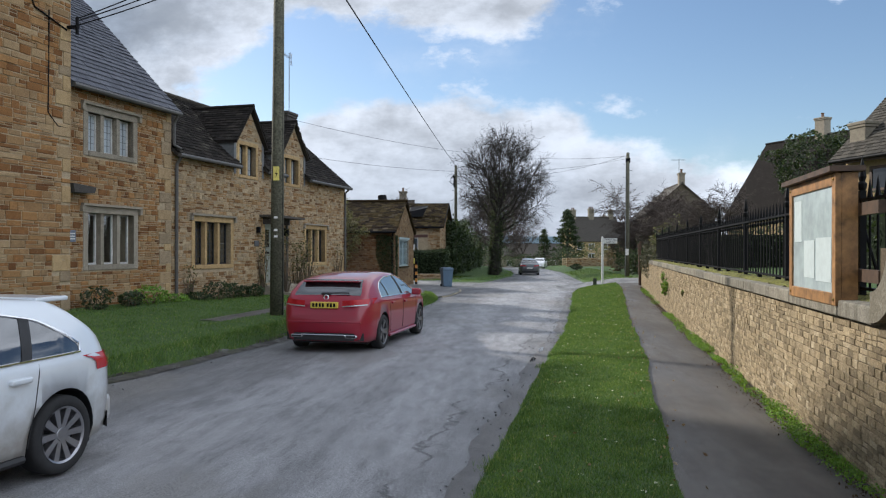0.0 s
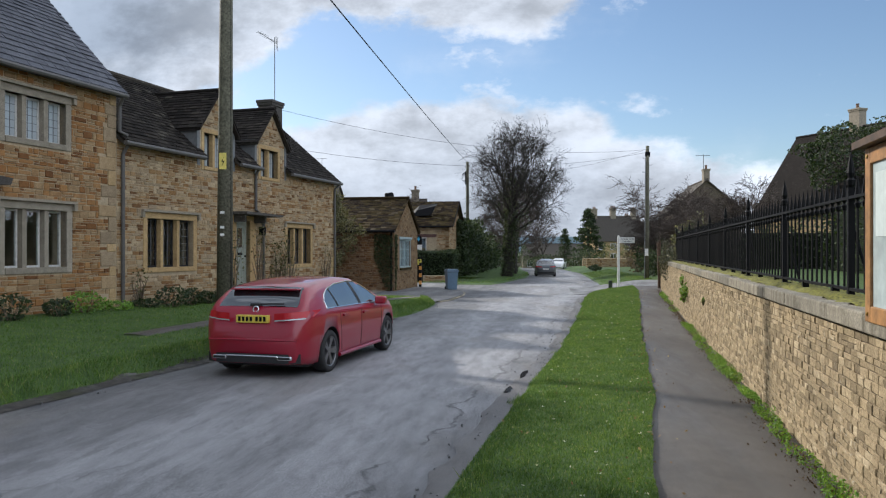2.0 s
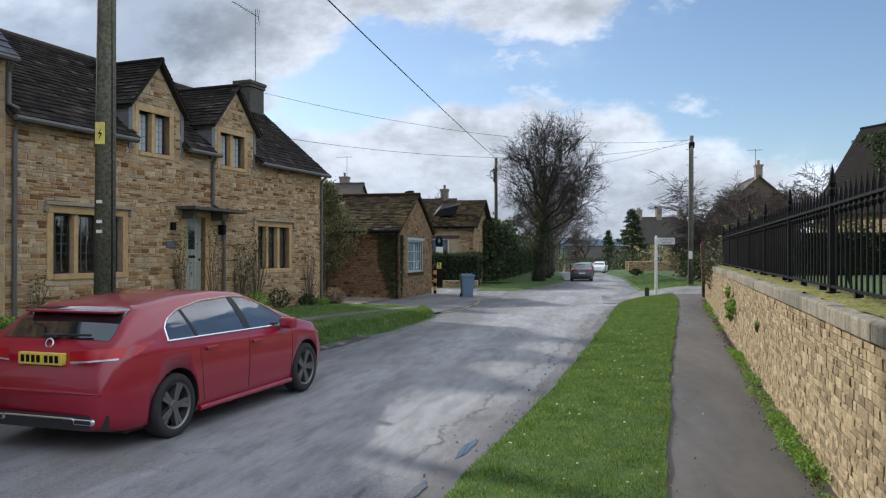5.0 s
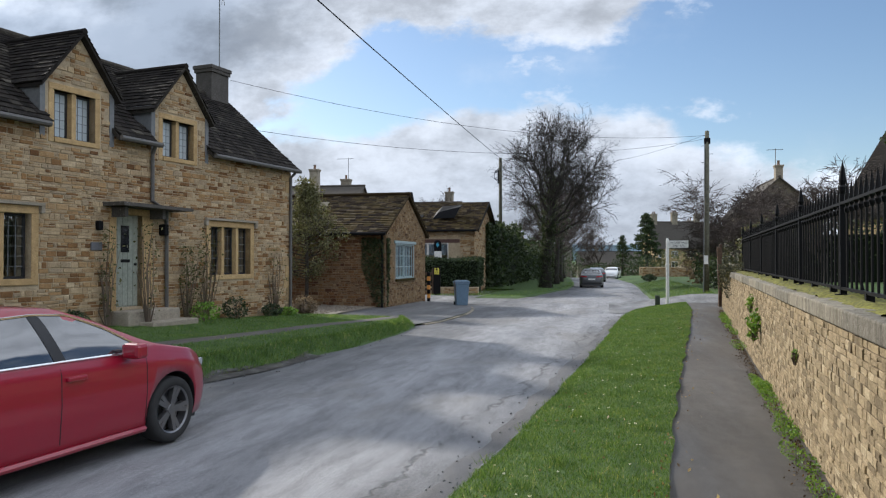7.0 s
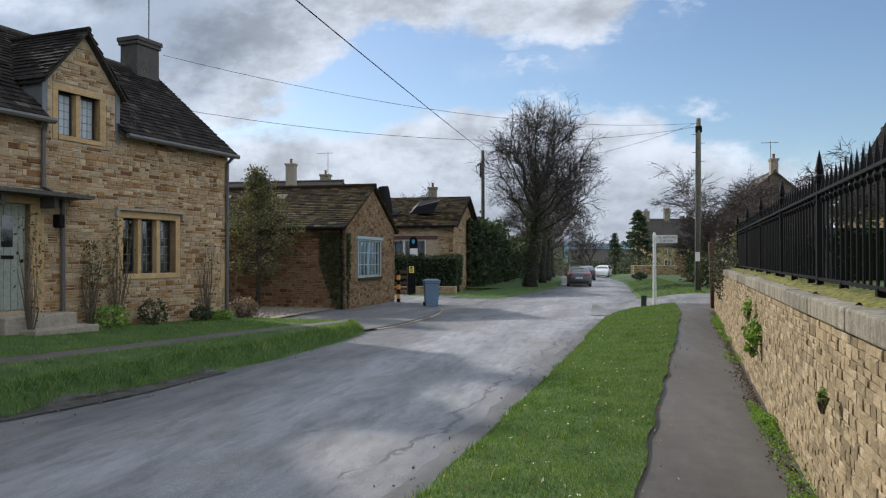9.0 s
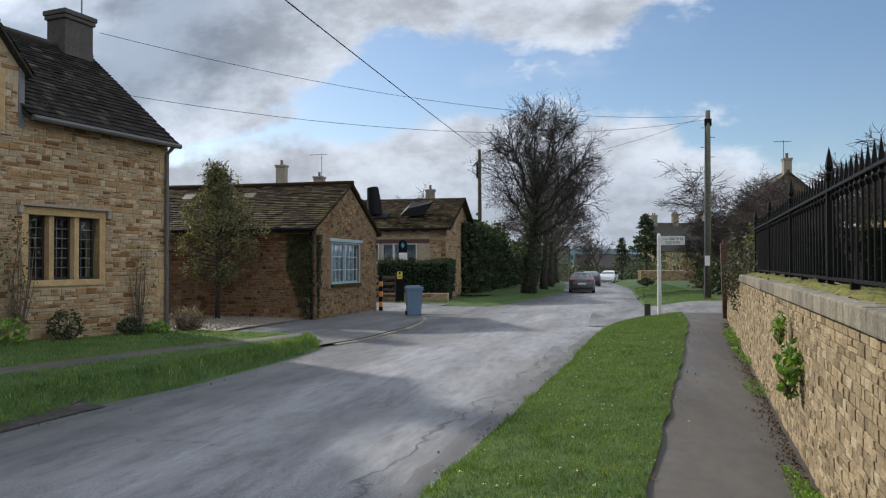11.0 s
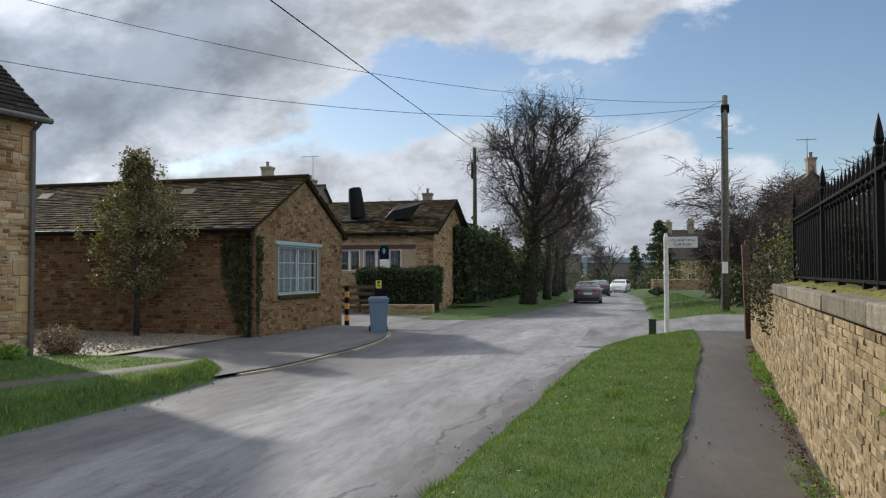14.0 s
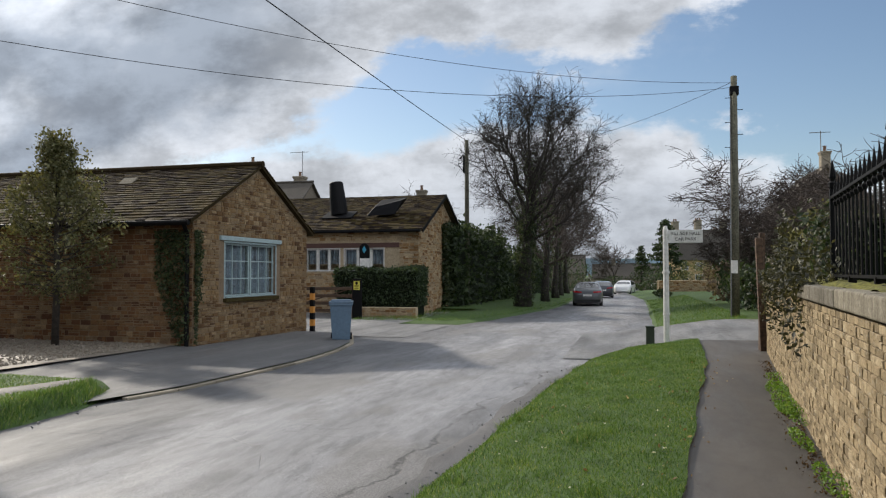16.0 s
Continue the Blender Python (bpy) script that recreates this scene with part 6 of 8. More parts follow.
part("diffuser_trim", Mesh().tube([(-0.45, -2.22, 0.30), (-0.4, -2.225, 0.335), (0.4, -2.225, 0.335), (0.45, -2.22, 0.30)], 0.012, 6), M_chrome, rc)
plate = part("number_plate", Mesh().box((-0.26, -2.215, 0.815), (0.26, -2.15, 0.927), bevel=0.008), plain("yellow_plate_film", (0.72, 0.55, 0.08), 0.4), rc)
for k in range(7):
    x = -0.20 + k * 0.062 + (0.03 if k > 3 else 0)
    part("letter_bar", Mesh().box((x - 0.02, -2.219, 0.838), (x + 0.02, -2.2155, 0.905)), M_black, plate)
part("badge", Mesh().lathe([(0.045, 0), (0.052, 0.006), (0.045, 0.01), (0.036, 0.01), (0.036, 0)], 20, pose(0, -2.09, 1.005, 78)), M_chrome, rc)
part("bumper_crease", Mesh().tube([(-0.70, -2.195, 0.565), (0, -2.215, 0.57), (0.70, -2.195, 0.565)], 0.018, 6), red, rc)
part("roof_spoiler", Mesh().box((-0.55, -1.86, 1.275), (0.55, -1.58, 1.30), pose(0, 0, 0.0), bevel=0.012), red, rc)
part("wiper", Mesh().tube([(0.02, -2.05, 1.075), (0.20, -2.03, 1.085), (0.42, -2.02, 1.085)], 0.012, 5).box((-0.1, -2.085, 1.05), (0.06, -2.0, 1.09), bevel=0.01), M_trim, rc)
part("dashboard", Mesh().tube([(0.25, 0.35, 0.93), (0.5, 0.35, 0.93)], 0.02, 6), M_trim, rc)

white_paint = paint("white_silver_car_paint", (0.66, 0.70, 0.74), 0.85, 0.1)
B_TOP = [(-1.98, 0.58), (-1.96, 0.82), (-1.9, 0.98), (-1.75, 1.12), (-1.5, 1.33), (-1.35, 1.385), (-0.9, 1.42), (-0.3, 1.42), (0.2, 1.36), (0.95, 1.02), (1.3, 0.96), (1.75, 0.82), (1.98, 0.55)]
B_BELT = [(-1.98, 0.5), (-1.9, 0.88), (-1.6, 0.955), (-0.5, 0.93), (0.8, 0.90), (1.5, 0.82), (1.98, 0.42)]
B_W = [(-1.98, 0.62), (-1.9, 0.74), (-1.7, 0.83), (-1.3, 0.87), (0, 0.87), (1.2, 0.87), (1.7, 0.8), (1.98, 0.5)]
blo = lambda y: 0.955 - 0.03 * (y + 1.4) / 2.2
bhi = bind([(-1.5, 0.99), (-1.35, 1.10), (-1.1, 1.24), (-0.7, 1.32), (0, 1.33), (0.4, 1.22), (0.85, 0.96)])
wheading = math.degrees(math.atan2(-0.985, -0.17)) - 90
wc = car(pose(-4.66, 3.18, road_z(3.2) + 0.005, 0, 0, wheading), "mud-splashed silver-white small hatchback parked beside the street", white_paint, B_TOP, B_BELT, B_W, 3.96, (-1.235, 1.235), 0.315, 10, M_rim, [(-1.45, 0.82, blo, bhi)], (0.30, 0.92), (-1.78, -1.5), tails=(0.5, 0.835, 0.76, 0.90, 0.02), pillars=((-0.88, -1.0, 0.10),))
part("roof_spoiler", Mesh().box((-0.52, -1.66, 1.36), (0.52, -1.30, 1.40), bevel=0.015), white_paint, wc)
part("bumper", Mesh().box((-0.70, -2.0, 0.26), (0.70, -1.80, 0.52), bevel=0.06), white_paint, wc)

grey_paint = paint("dark_grey_car_paint", (0.085, 0.09, 0.10), 0.1)
S_TOP = [(-2.35, 0.6), (-2.3, 0.92), (-2.2, 1.0), (-1.75, 1.06), (-1.1, 1.38), (-0.4, 1.44), (0.2, 1.40), (1.0, 1.03), (1.5, 0.97), (2.1, 0.82), (2.35, 0.5)]
S_BELT = [(-2.35, 0.55), (-2.2, 0.90), (-1, 0.95), (1, 0.92), (2.0, 0.72), (2.35, 0.4)]
S_W = [(-2.35, 0.68), (-2.2, 0.82), (-1.6, 0.90), (1.4, 0.90), (2.0, 0.78), (2.35, 0.5)]
slo = lambda y: 0.97
shi = bind([(-1.35, 1.0), (-1.05, 1.27), (-0.4, 1.35), (0.2, 1.33), (0.9, 0.99)])
car(pose(1.02, 69.3, road_z(69.3), 0, 0, 2), "dark grey saloon car parked on the street", grey_paint, S_TOP, S_BELT, S_W, 4.7, (-1.42, 1.42), 0.33, 5, M_rim, [(-1.3, 0.9, slo, shi)], (0.25, 1.0), (-1.75, -1.12), detail=False)
car(pose(1.2, 88.5, road_z(88.5), 0, 0, 4), "dark small car parked further along the street", paint("blue_black_car_paint", (0.03, 0.035, 0.05)), A_TOP, A_BELT, A_W, 4.42, (-1.36, 1.37), 0.325, 5, M_rim, [(-1.46, 0.96, lo, hi)], (0.56, 1.10), (-2.04, -1.70), detail=False)
car(pose(3.0, 103.5, road_z(103.5), 0, 0, 172), "white car standing at the far bend", paint("white_car_paint", (0.7, 0.7, 0.7)), A_TOP, A_BELT, A_W, 4.42, (-1.36, 1.37), 0.325, 5, M_rim, [(-1.46, 0.96, lo, hi)], (0.56, 1.10), (-2.04, -1.70), detail=False)

# --- trees and shrubs
def bare_tree(name, m, label, height, spread, trunk_r, seed, levels=5, fork=0.22, twig=0.011, ivy=0, droop=0.0, bole=0.42):
    """Bare winter tree: tapered trunk, limbs, and a crown of fine twigs."""
    r = random.Random(seed)
    root = tagged(empty(name, m), label, "tree")
    trunk, crown = Mesh(), Mesh()

    def branch(p, d, length, rad, level):
        pts, rads, steps = [p], [rad], 3 if level > 2 else 5
        q, v = Vector(p), Vector(d)
        for i in range(steps):
            bend = Vector((r.gauss(0, 1), r.gauss(0, 1), r.gauss(0, 0.6))) * (0.10 + 0.05 * level)
            lift = Vector((0, 0, 0.10 if level < 3 else 0.02 - droop))
            v = (v + bend + lift).normalized()
            q = q + v * (length / steps)
            pts.append(tuple(q))
            rads.append(max(twig * 0.6, rad * (1 - 0.62 * (i + 1) / steps)))
        (trunk if level < 1 else crown).tube(pts, rads, 10 if level == 0 else 6 if level < 2 else 4 if level < 4 else 3, caps=level == 0)
        if level >= levels:
            return
        kids = (7 if bole < 0.5 else 13, 6, 5, 5, 4, 3)[level]
        for k in range(kids):
            t = r.uniform(0.35 if level else fork, 1.0) if k else 1.0
            i = min(steps - 1, int(t * steps))
            f = t * steps - i
            base = Vector(pts[i]).lerp(Vector(pts[min(i + 1, steps)]), min(1, f))
            az = r.uniform(0, math.tau)
            tilt = radians(r.uniform(22, 55)) if k else radians(r.uniform(5, 20))
            side = v.orthogonal().normalized()
            side.rotate(Matrix.Rotation(az, 3, v))
            nd = v * math.cos(tilt) + side * math.sin(tilt)
            nd = Vector((nd.x * spread, nd.y * spread, nd.z)).normalized()
            branch(tuple(base), nd, length * r.uniform(0.52, 0.78) * (0.62 if bole > 0.5 and level == 0 else 1), max(twig, rads[i] * r.uniform(0.42, 0.62)), level + 1)

    branch((0, 0, -0.1), (0, 0, 1), height * bole, trunk_r, 0)
    tr = part("trunk", trunk, M_bark, root, smooth=True)
    part("crown", crown, M_twig, root)
    if ivy:
        lm = Mesh()
        for _ in range(ivy):
            z = r.uniform(0.2, height * 0.62) if r.random() < 0.75 else r.uniform(height * 0.25, height * 0.6)
            a = r.uniform(0, math.tau)
            d = trunk_r * r.uniform(0.6, 1.5) + max(0, z - height * 0.3) * r.uniform(0, 0.28)
            leaf(lm, Vector((d * math.cos(a), d * math.sin(a), z)), r.uniform(0.06, 0.15), r)
        part("ivy", lm, M_ivy, root)
    return root


def leaf(mesh, p, size, r):
    u = Vector((r.gauss(0, 1), r.gauss(0, 1), r.gauss(0, 1))).normalized()
    w = u.orthogonal().normalized()
    w.rotate(Matrix.Rotation(r.uniform(0, 6.28), 3, u))
    v = u.cross(w)
    k = len(mesh.v)
    mesh.v += [tuple(p - w * size * 0.5), tuple(p + v * size * 0.28 + u * size * 0.06), tuple(p + w * size * 0.55), tuple(p - v * size * 0.28 + u * size * 0.06)]
    mesh.f.append((k, k + 1, k + 2, k + 3))


def foliage(name, stops, rough=0.6):
    m, nt, b = material(name)
    col = ramp(nt, varied(nt, 1), stops)
    nt.links.new(mixcol(nt, 0.6, col, ramp(nt, texnoise(nt, 2.5), [(0.3, (0.6, 0.6, 0.6)), (0.7, (1.15, 1.15, 1.1))]), "MULTIPLY"), b.inputs["Base Color"])
    b.inputs["Roughness"].default_value = rough
    through_leaf(nt, b, 0.3)
    return m


M_ivy = foliage("ivy_leaves", [(0, (0.018, 0.03, 0.012)), (0.6, (0.04, 0.06, 0.02)), (1, (0.08, 0.10, 0.04))])
M_hedge = foliage("hedge_leaves", [(0, (0.018, 0.032, 0.014)), (0.6, (0.034, 0.058, 0.022)), (1, (0.06, 0.09, 0.032))])
M_olive = foliage("olive_leaves", [(0, (0.06, 0.065, 0.025)), (0.6, (0.12, 0.125, 0.05)), (1, (0.20, 0.19, 0.10))])
M_fresh = foliage("fresh_weed_leaves", [(0, (0.08, 0.18, 0.025)), (0.6, (0.17, 0.32, 0.045)), (1, (0.27, 0.42, 0.08))])
M_dry = foliage("dry_stems", [(0, (0.10, 0.075, 0.055)), (0.6, (0.16, 0.12, 0.09)), (1, (0.24, 0.19, 0.15))])
M_flower = foliage("white_petals", [(0, (0.7, 0.7, 0.66)), (1, (0.85, 0.85, 0.8))])


def leafy(name, m, label, category, shape, count, size, mat, seed, stems=0, height=1.0, group=""):
    """A shrub, hedge or climber: many single leaves in a loose volume, over branching stems."""
    r = random.Random(seed)
    root = tagged(empty(name, m), label, category, group)
    lm = Mesh()
    for _ in range(count):
        leaf(lm, Vector(shape(r)), size * r.uniform(0.6, 1.4), r)
    tagged(part("foliage", lm, mat, root), kind="stuff")
    if stems:
        sm = Mesh()
        for _ in range(stems):
            tip = Vector(shape(r))
            foot = Vector((tip.x * 0.12, tip.y * 0.12, -0.05))
            mid = foot.lerp(tip, 0.5) + Vector((r.gauss(0, 0.05), r.gauss(0, 0.05), 0.1)) * height
            sm.tube([foot, mid, tip], [0.012 * height + 0.006, 0.009 * height + 0.004, 0.004], 4, caps=False)
        tagged(part("stem_tangle", sm, M_dry, root), kind="stuff")
    return root


def ball(rx, ry, rz, lump=0.25):
    def f(r):
        while True:
            p = Vector((r.uniform(-1, 1), r.uniform(-1, 1), r.uniform(-1, 1)))
            if 0.3 < p.length < 1:
                break
        p = p.normalized() * (p.length ** 0.4)
        k = 1 + lump * noise.noise((p.x * 2.2 + rx, p.y * 2.2, p.z * 2.2))
        return (p.x * rx * k, p.y * ry * k, rz + p.z * rz * k)
    return f


def block(x0, x1, y0, y1, z0, z1, soft=0.08):
    def f(r):
        p = [r.uniform(x0, x1), r.uniform(y0, y1), r.uniform(z0, z1)]
        i = r.choice((0, 0, 1, 1, 2))
        p[i] = (x0, y0, z0)[i] if (r.random() < 0.5 and i != 2) else (x1, y1, z1)[i]
        b = noise.noise((p[0] * 0.9, p[1] * 0.9, p[2] * 0.9)) * soft * 3
        return (p[0] + r.gauss(0, soft) + b, p[1] + r.gauss(0, soft) + b, p[2] + r.gauss(0, soft) + b)
    return f


# near-black box inside a hedge, put in for the shade between its leaves
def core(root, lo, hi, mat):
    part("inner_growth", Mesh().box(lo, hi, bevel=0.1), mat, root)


def crowned_tree(name, m, label, height, reach, trunk_r, seed, ivy=0, limbs=15, lean=0.3, wood=None, clean=0.30):
    """Winter tree with an ivy-clad bole, limbs that sweep up to a domed crown, and three orders of twigs."""
    r = random.Random(seed)
    root = tagged(empty(name, m), label, "tree")
    wood = wood or M_twig
    bole = Mesh()
    top = height * 0.62
    spine = [Vector((lean * (k / 6) + r.gauss(0, 0.04), r.gauss(0, 0.05), -0.1 + top * k / 6)) for k in range(7)]
    bole.tube(spine, [trunk_r * (1.25, 1.0, 0.88, 0.74, 0.55, 0.36, 0.2)[k] for k in range(7)], 12)
    part("trunk", bole, M_bark, root, smooth=True)
    crown, leaves_at = Mesh(), []
    mid = Vector((lean * 1.6, 0, height * 0.60))

    def twig(p, d, length, rad, order):
        pts, v, q = [p], d.normalized(), p
        steps = 4 if order == 1 else 3
        for _ in range(steps):
            v = (v + Vector((r.gauss(0, 0.16), r.gauss(0, 0.16), r.gauss(0.04 if order < 3 else -0.10, 0.14)))).normalized()
            q = q + v * length / steps
            pts.append(q)
        crown.tube(pts, [max(0.006, rad * (1 - 0.7 * k / steps)) for k in range(steps + 1)], 4 if order == 1 else 3, caps=False)
        if order == 3:
            return
        for _ in range(7 if order == 1 else 5):
            t = r.uniform(0.2, 1.0) * steps
            k = min(steps - 1, int(t))
            side = v.orthogonal().normalized()
            side.rotate(Matrix.Rotation(r.uniform(0, math.tau), 3, v))
            ang = radians(r.uniform(28, 62))
            twig(pts[k].lerp(pts[k + 1], t - k), v * math.cos(ang) + side * math.sin(ang), length * r.uniform(0.42, 0.7), rad * 0.5, order + 1)

    for n in range(limbs):
        az = n * 2.4 + r.uniform(-0.3, 0.3)
        f = (n + 0.5) / limbs
        start = spine[0].lerp(spine[6], min(0.98, clean / 0.62 + (1 - clean / 0.62) * f * 0.9))
        out = Vector((math.cos(az), math.sin(az), 0))
        polar = radians(108 - 100 * f + r.uniform(-8, 8))
        end = mid + Vector((out.x * reach * math.sin(polar), out.y * reach * math.sin(polar), height * 0.40 * math.cos(polar))) * r.uniform(0.84, 1.03)
        ctl = start.lerp(end, 0.45) + out * reach * 0.16 + Vector((0, 0, -0.02 * height if f < 0.35 else 0.03 * height))
        pts = []
        for k in range(9):
            t = k / 8
            pts.append(start * (1 - t) ** 2 + ctl * 2 * t * (1 - t) + end * t * t + Vector((r.gauss(0, 0.07), r.gauss(0, 0.07), r.gauss(0, 0.06))) * min(1, k))
        r0 = trunk_r * r.uniform(0.22, 0.34)
        crown.tube(pts, [max(0.02, r0 * (1 - 0.86 * k / 8)) for k in range(9)], 6, caps=False)
        leaves_at += [(pts[k], r0 * 2.0) for k in range(4)]
        for _ in range(15):
            t = r.uniform(0.25, 1.0) ** 0.8 * 8
            k = min(7, int(t))
            v = (pts[k + 1] - pts[k]).normalized()
            side = v.orthogonal().normalized()
            side.rotate(Matrix.Rotation(r.uniform(0, math.tau), 3, v))
            ang = radians(r.uniform(25, 60))
            twig(pts[k].lerp(pts[k + 1], t - k), v * math.cos(ang) + side * math.sin(ang) + out * 0.15, height * r.uniform(0.08, 0.16), max(0.013, r0 * 0.26), 1)
    part("crown", crown, wood, root)
    if ivy:
        lm = Mesh()
        for _ in range(ivy):
            if r.random() < 0.62:
                k = r.uniform(0, 4.6)
                c, spread = spine[int(k)].lerp(spine[int(k) + 1], k % 1), trunk_r * 1.15 * (1 + 0.25 * noise.noise((k * 2, seed, 0)))
            else:
                c, spread = leaves_at[r.randrange(len(leaves_at))]
            a = r.uniform(0, math.tau)
            d = spread * r.uniform(0.75, 1.25)
            leaf(lm, c + Vector((d * math.cos(a), d * math.sin(a), r.gauss(0, 0.22))), r.uniform(0.09, 0.19), r)
        tagged(part("ivy", lm, M_ivy, root), kind="stuff")
    return root


M_dark_twig = plain("dark_twigs", (0.040, 0.033, 0.028), 0.95, grain=0.2)
# near-black colour of the boxes that stand for shade inside the hedges
M_core = plain("painted_shade_core", (0.012, 0.018, 0.008), 1.0)
# the big bare tree and the row behind it
crowned_tree("bare_tree", pose(-1.95, 61.3, road_z(61) + 0.1), "tall bare winter tree with ivy-clad trunk on the verge", 11.5, 3.15, 0.38, 11, ivy=5200, limbs=18, lean=0.45, wood=M_dark_twig)
for k, (x, y, h) in enumerate(((-1.8, 70.5, 9.6), (-1.9, 79, 9.4), (-2.4, 88, 9.2), (-2.6, 98, 9.0))):
    crowned_tree("bare_tree", pose(x, y, road_z(y) + 0.1, 0, 0, 70 * k), "bare winter tree in a row on the verge", h, 3.4, 0.26, 31 + k, ivy=700, limbs=12, lean=0.2, clean=0.24)
bare_tree("bare_tree", pose(-11.5, 70, -0.3), "pale bare tree behind the roofs", 8.6, 1.35, 0.22, 51, 5, 0.3, 0.014)
bare_tree("bare_tree", pose(8.8, 55, 0.3), "tangled bare tree beside the lane", 6.6, 1.6, 0.18, 61, 5, 0.15, 0.012, droop=0.03)
bare_tree("bare_tree", pose(11.4, 57, 0.3), "tangled bare tree beside the lane", 6.9, 1.6, 0.18, 62, 5, 0.15, 0.012, droop=0.03)
bare_tree("bare_tree", pose(10.2, 49, 0.4), "tangled bare tree beside the lane", 5.4, 1.7, 0.14, 63, 5, 0.15, 0.010, droop=0.03)
bare_tree("bare_tree", pose(9.3, 36, 1.0), "bare twiggy tree behind the railings", 5.0, 1.5, 0.12, 64, 5, 0.2, 0.009, droop=0.03)
bare_tree("bare_tree", pose(1.5, 150, -2), "bare tree at the far bend", 9.5, 1.2, 0.3, 65, 4, 0.2, 0.03)
bare_tree("bare_tree", pose(13, 66, 0.3), "tangled bare tree beside the lane", 7.2, 1.5, 0.18, 66, 5, 0.15, 0.012, droop=0.03)
hg = leafy("garden_hedge", GW, "dark evergreen hedge inside the garden behind the railings", "hedge", block(1.0, 28, 6.5, 8.5, 1.0, 3.5, 0.15), 11000, 0.16, M_hedge, 66)
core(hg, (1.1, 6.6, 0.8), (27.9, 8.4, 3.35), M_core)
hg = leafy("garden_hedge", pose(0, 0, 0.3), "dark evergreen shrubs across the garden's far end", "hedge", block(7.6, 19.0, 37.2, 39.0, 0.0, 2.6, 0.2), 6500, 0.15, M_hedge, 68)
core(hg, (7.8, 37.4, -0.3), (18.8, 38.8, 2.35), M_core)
# evergreen tree on the gravel, before the workshop's long wall
bt = tagged(empty("evergreen_tree", pose(-9.05, 35.7, 0.02)), "small olive-green evergreen tree on the gravel drive", "tree")
part("trunk", Mesh().tube([(0, 0, -0.1), (0.03, 0, 1.3), (-0.02, 0.03, 2.9), (0.02, 0.0, 4.5)], [0.085, 0.07, 0.045, 0.012], 8), M_bark, bt, smooth=True)
rb = random.Random(8)
limb, sprays = Mesh(), Mesh()
for k in range(95):
    z, a = 1.0 + 3.3 * (k / 95) ** 0.9, k * 2.4 + rb.uniform(-0.4, 0.4)
    tip = z + rb.uniform(0.35, 0.75) * (1.0 if z > 1.7 else 0.3)
    d = float(np.interp(tip, (1.0, 1.8, 2.6, 3.3, 3.9, 4.4, 4.9), (0.95, 1.35, 1.52, 1.20, 0.62, 0.26, 0.05))) * rb.uniform(0.40, 1.15)
    out = Vector((math.cos(a), math.sin(a), 0))
    pts = [Vector((0, 0, z)), out * d * 0.5 + Vector((0, 0, z + (tip - z) * 0.3)), out * d + Vector((0, 0, tip))]
    limb.tube(pts, [0.02, 0.012, 0.004], 4, caps=False)
    for _ in range(4):
        c = pts[1].lerp(pts[2], rb.uniform(0.1, 1.05)) + Vector((rb.gauss(0, 0.09), rb.gauss(0, 0.09), rb.gauss(0, 0.09)))
        limb.tube([pts[1], c], [0.006, 0.003], 3, caps=False)
        for _ in range(30 if z > 1.9 else 18):
            leaf(sprays, c + Vector((rb.gauss(0, 0.085), rb.gauss(0, 0.085), rb.gauss(0.03, 0.11))), rb.uniform(0.055, 0.11), rb)
tagged(part("limb_tangle", limb, M_bark, bt), kind="stuff")
tagged(part("foliage", sprays, M_olive, bt), kind="stuff")
# clipped hedge and tall hedge by the hall
hb = leafy("clipped_hedge", pose(0, 0, 0), "clipped dark evergreen hedge before the hall", "hedge", block(-8.7, -5.05, 51.6, 53.0, 0.25, 1.78, 0.05), 9000, 0.11, M_hedge, 6)
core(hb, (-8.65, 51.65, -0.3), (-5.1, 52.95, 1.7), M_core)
low_wall = tagged(part("low_wall", Mesh().box((-8.4, 51.2, -0.6), (-5.0, 51.55, 0.18), bevel=0.04), M_mortar), "low rubble-stone wall below the clipped hedge", "wall")
PIECES.append(("stones", low_wall, -8.4, -5.0, -0.35, 0.15, [], (0.08, 0.14), (0.14, 0.35), M_pale, 0, 51.2))
th = leafy("tall_hedge", pose(0, 0, 0), "tall dark conifer hedge along the street", "hedge", block(-7.0, -5.0, 59.5, 74, -0.3, 4.0, 0.22), 9000, 0.26, M_hedge, 7)
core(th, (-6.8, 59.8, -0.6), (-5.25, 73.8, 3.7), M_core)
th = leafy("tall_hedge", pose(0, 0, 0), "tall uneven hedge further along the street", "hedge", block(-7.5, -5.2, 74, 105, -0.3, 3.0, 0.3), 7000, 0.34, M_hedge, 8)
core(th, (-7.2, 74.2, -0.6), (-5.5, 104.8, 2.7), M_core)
th = leafy("ivy", pose(0, 0, 0), "dark ivy over the far corner of the hall", "ivy", block(-5.68, -5.45, 58.5, 62.3, -0.3, 3.9, 0.10), 3500, 0.2, M_ivy, 9)
# ivy on the workshop's corner
leafy("ivy", W, "ivy climbing the workshop's corner", "ivy", lambda r: (lambda z: ((-0.05 - 0.09 * r.random(), 0.05 + (0.9 * (0.35 + 0.65 * min(1, z / 1.6))) * r.random() ** 1.0, z - 0.1) if r.random() < 0.72 else (0.25 * r.random() ** 2 * (z > 1), -0.05 - 0.08 * r.random(), z - 0.1)))(2.7 * r.random() ** 0.6), 2600, 0.085, M_ivy, 10)
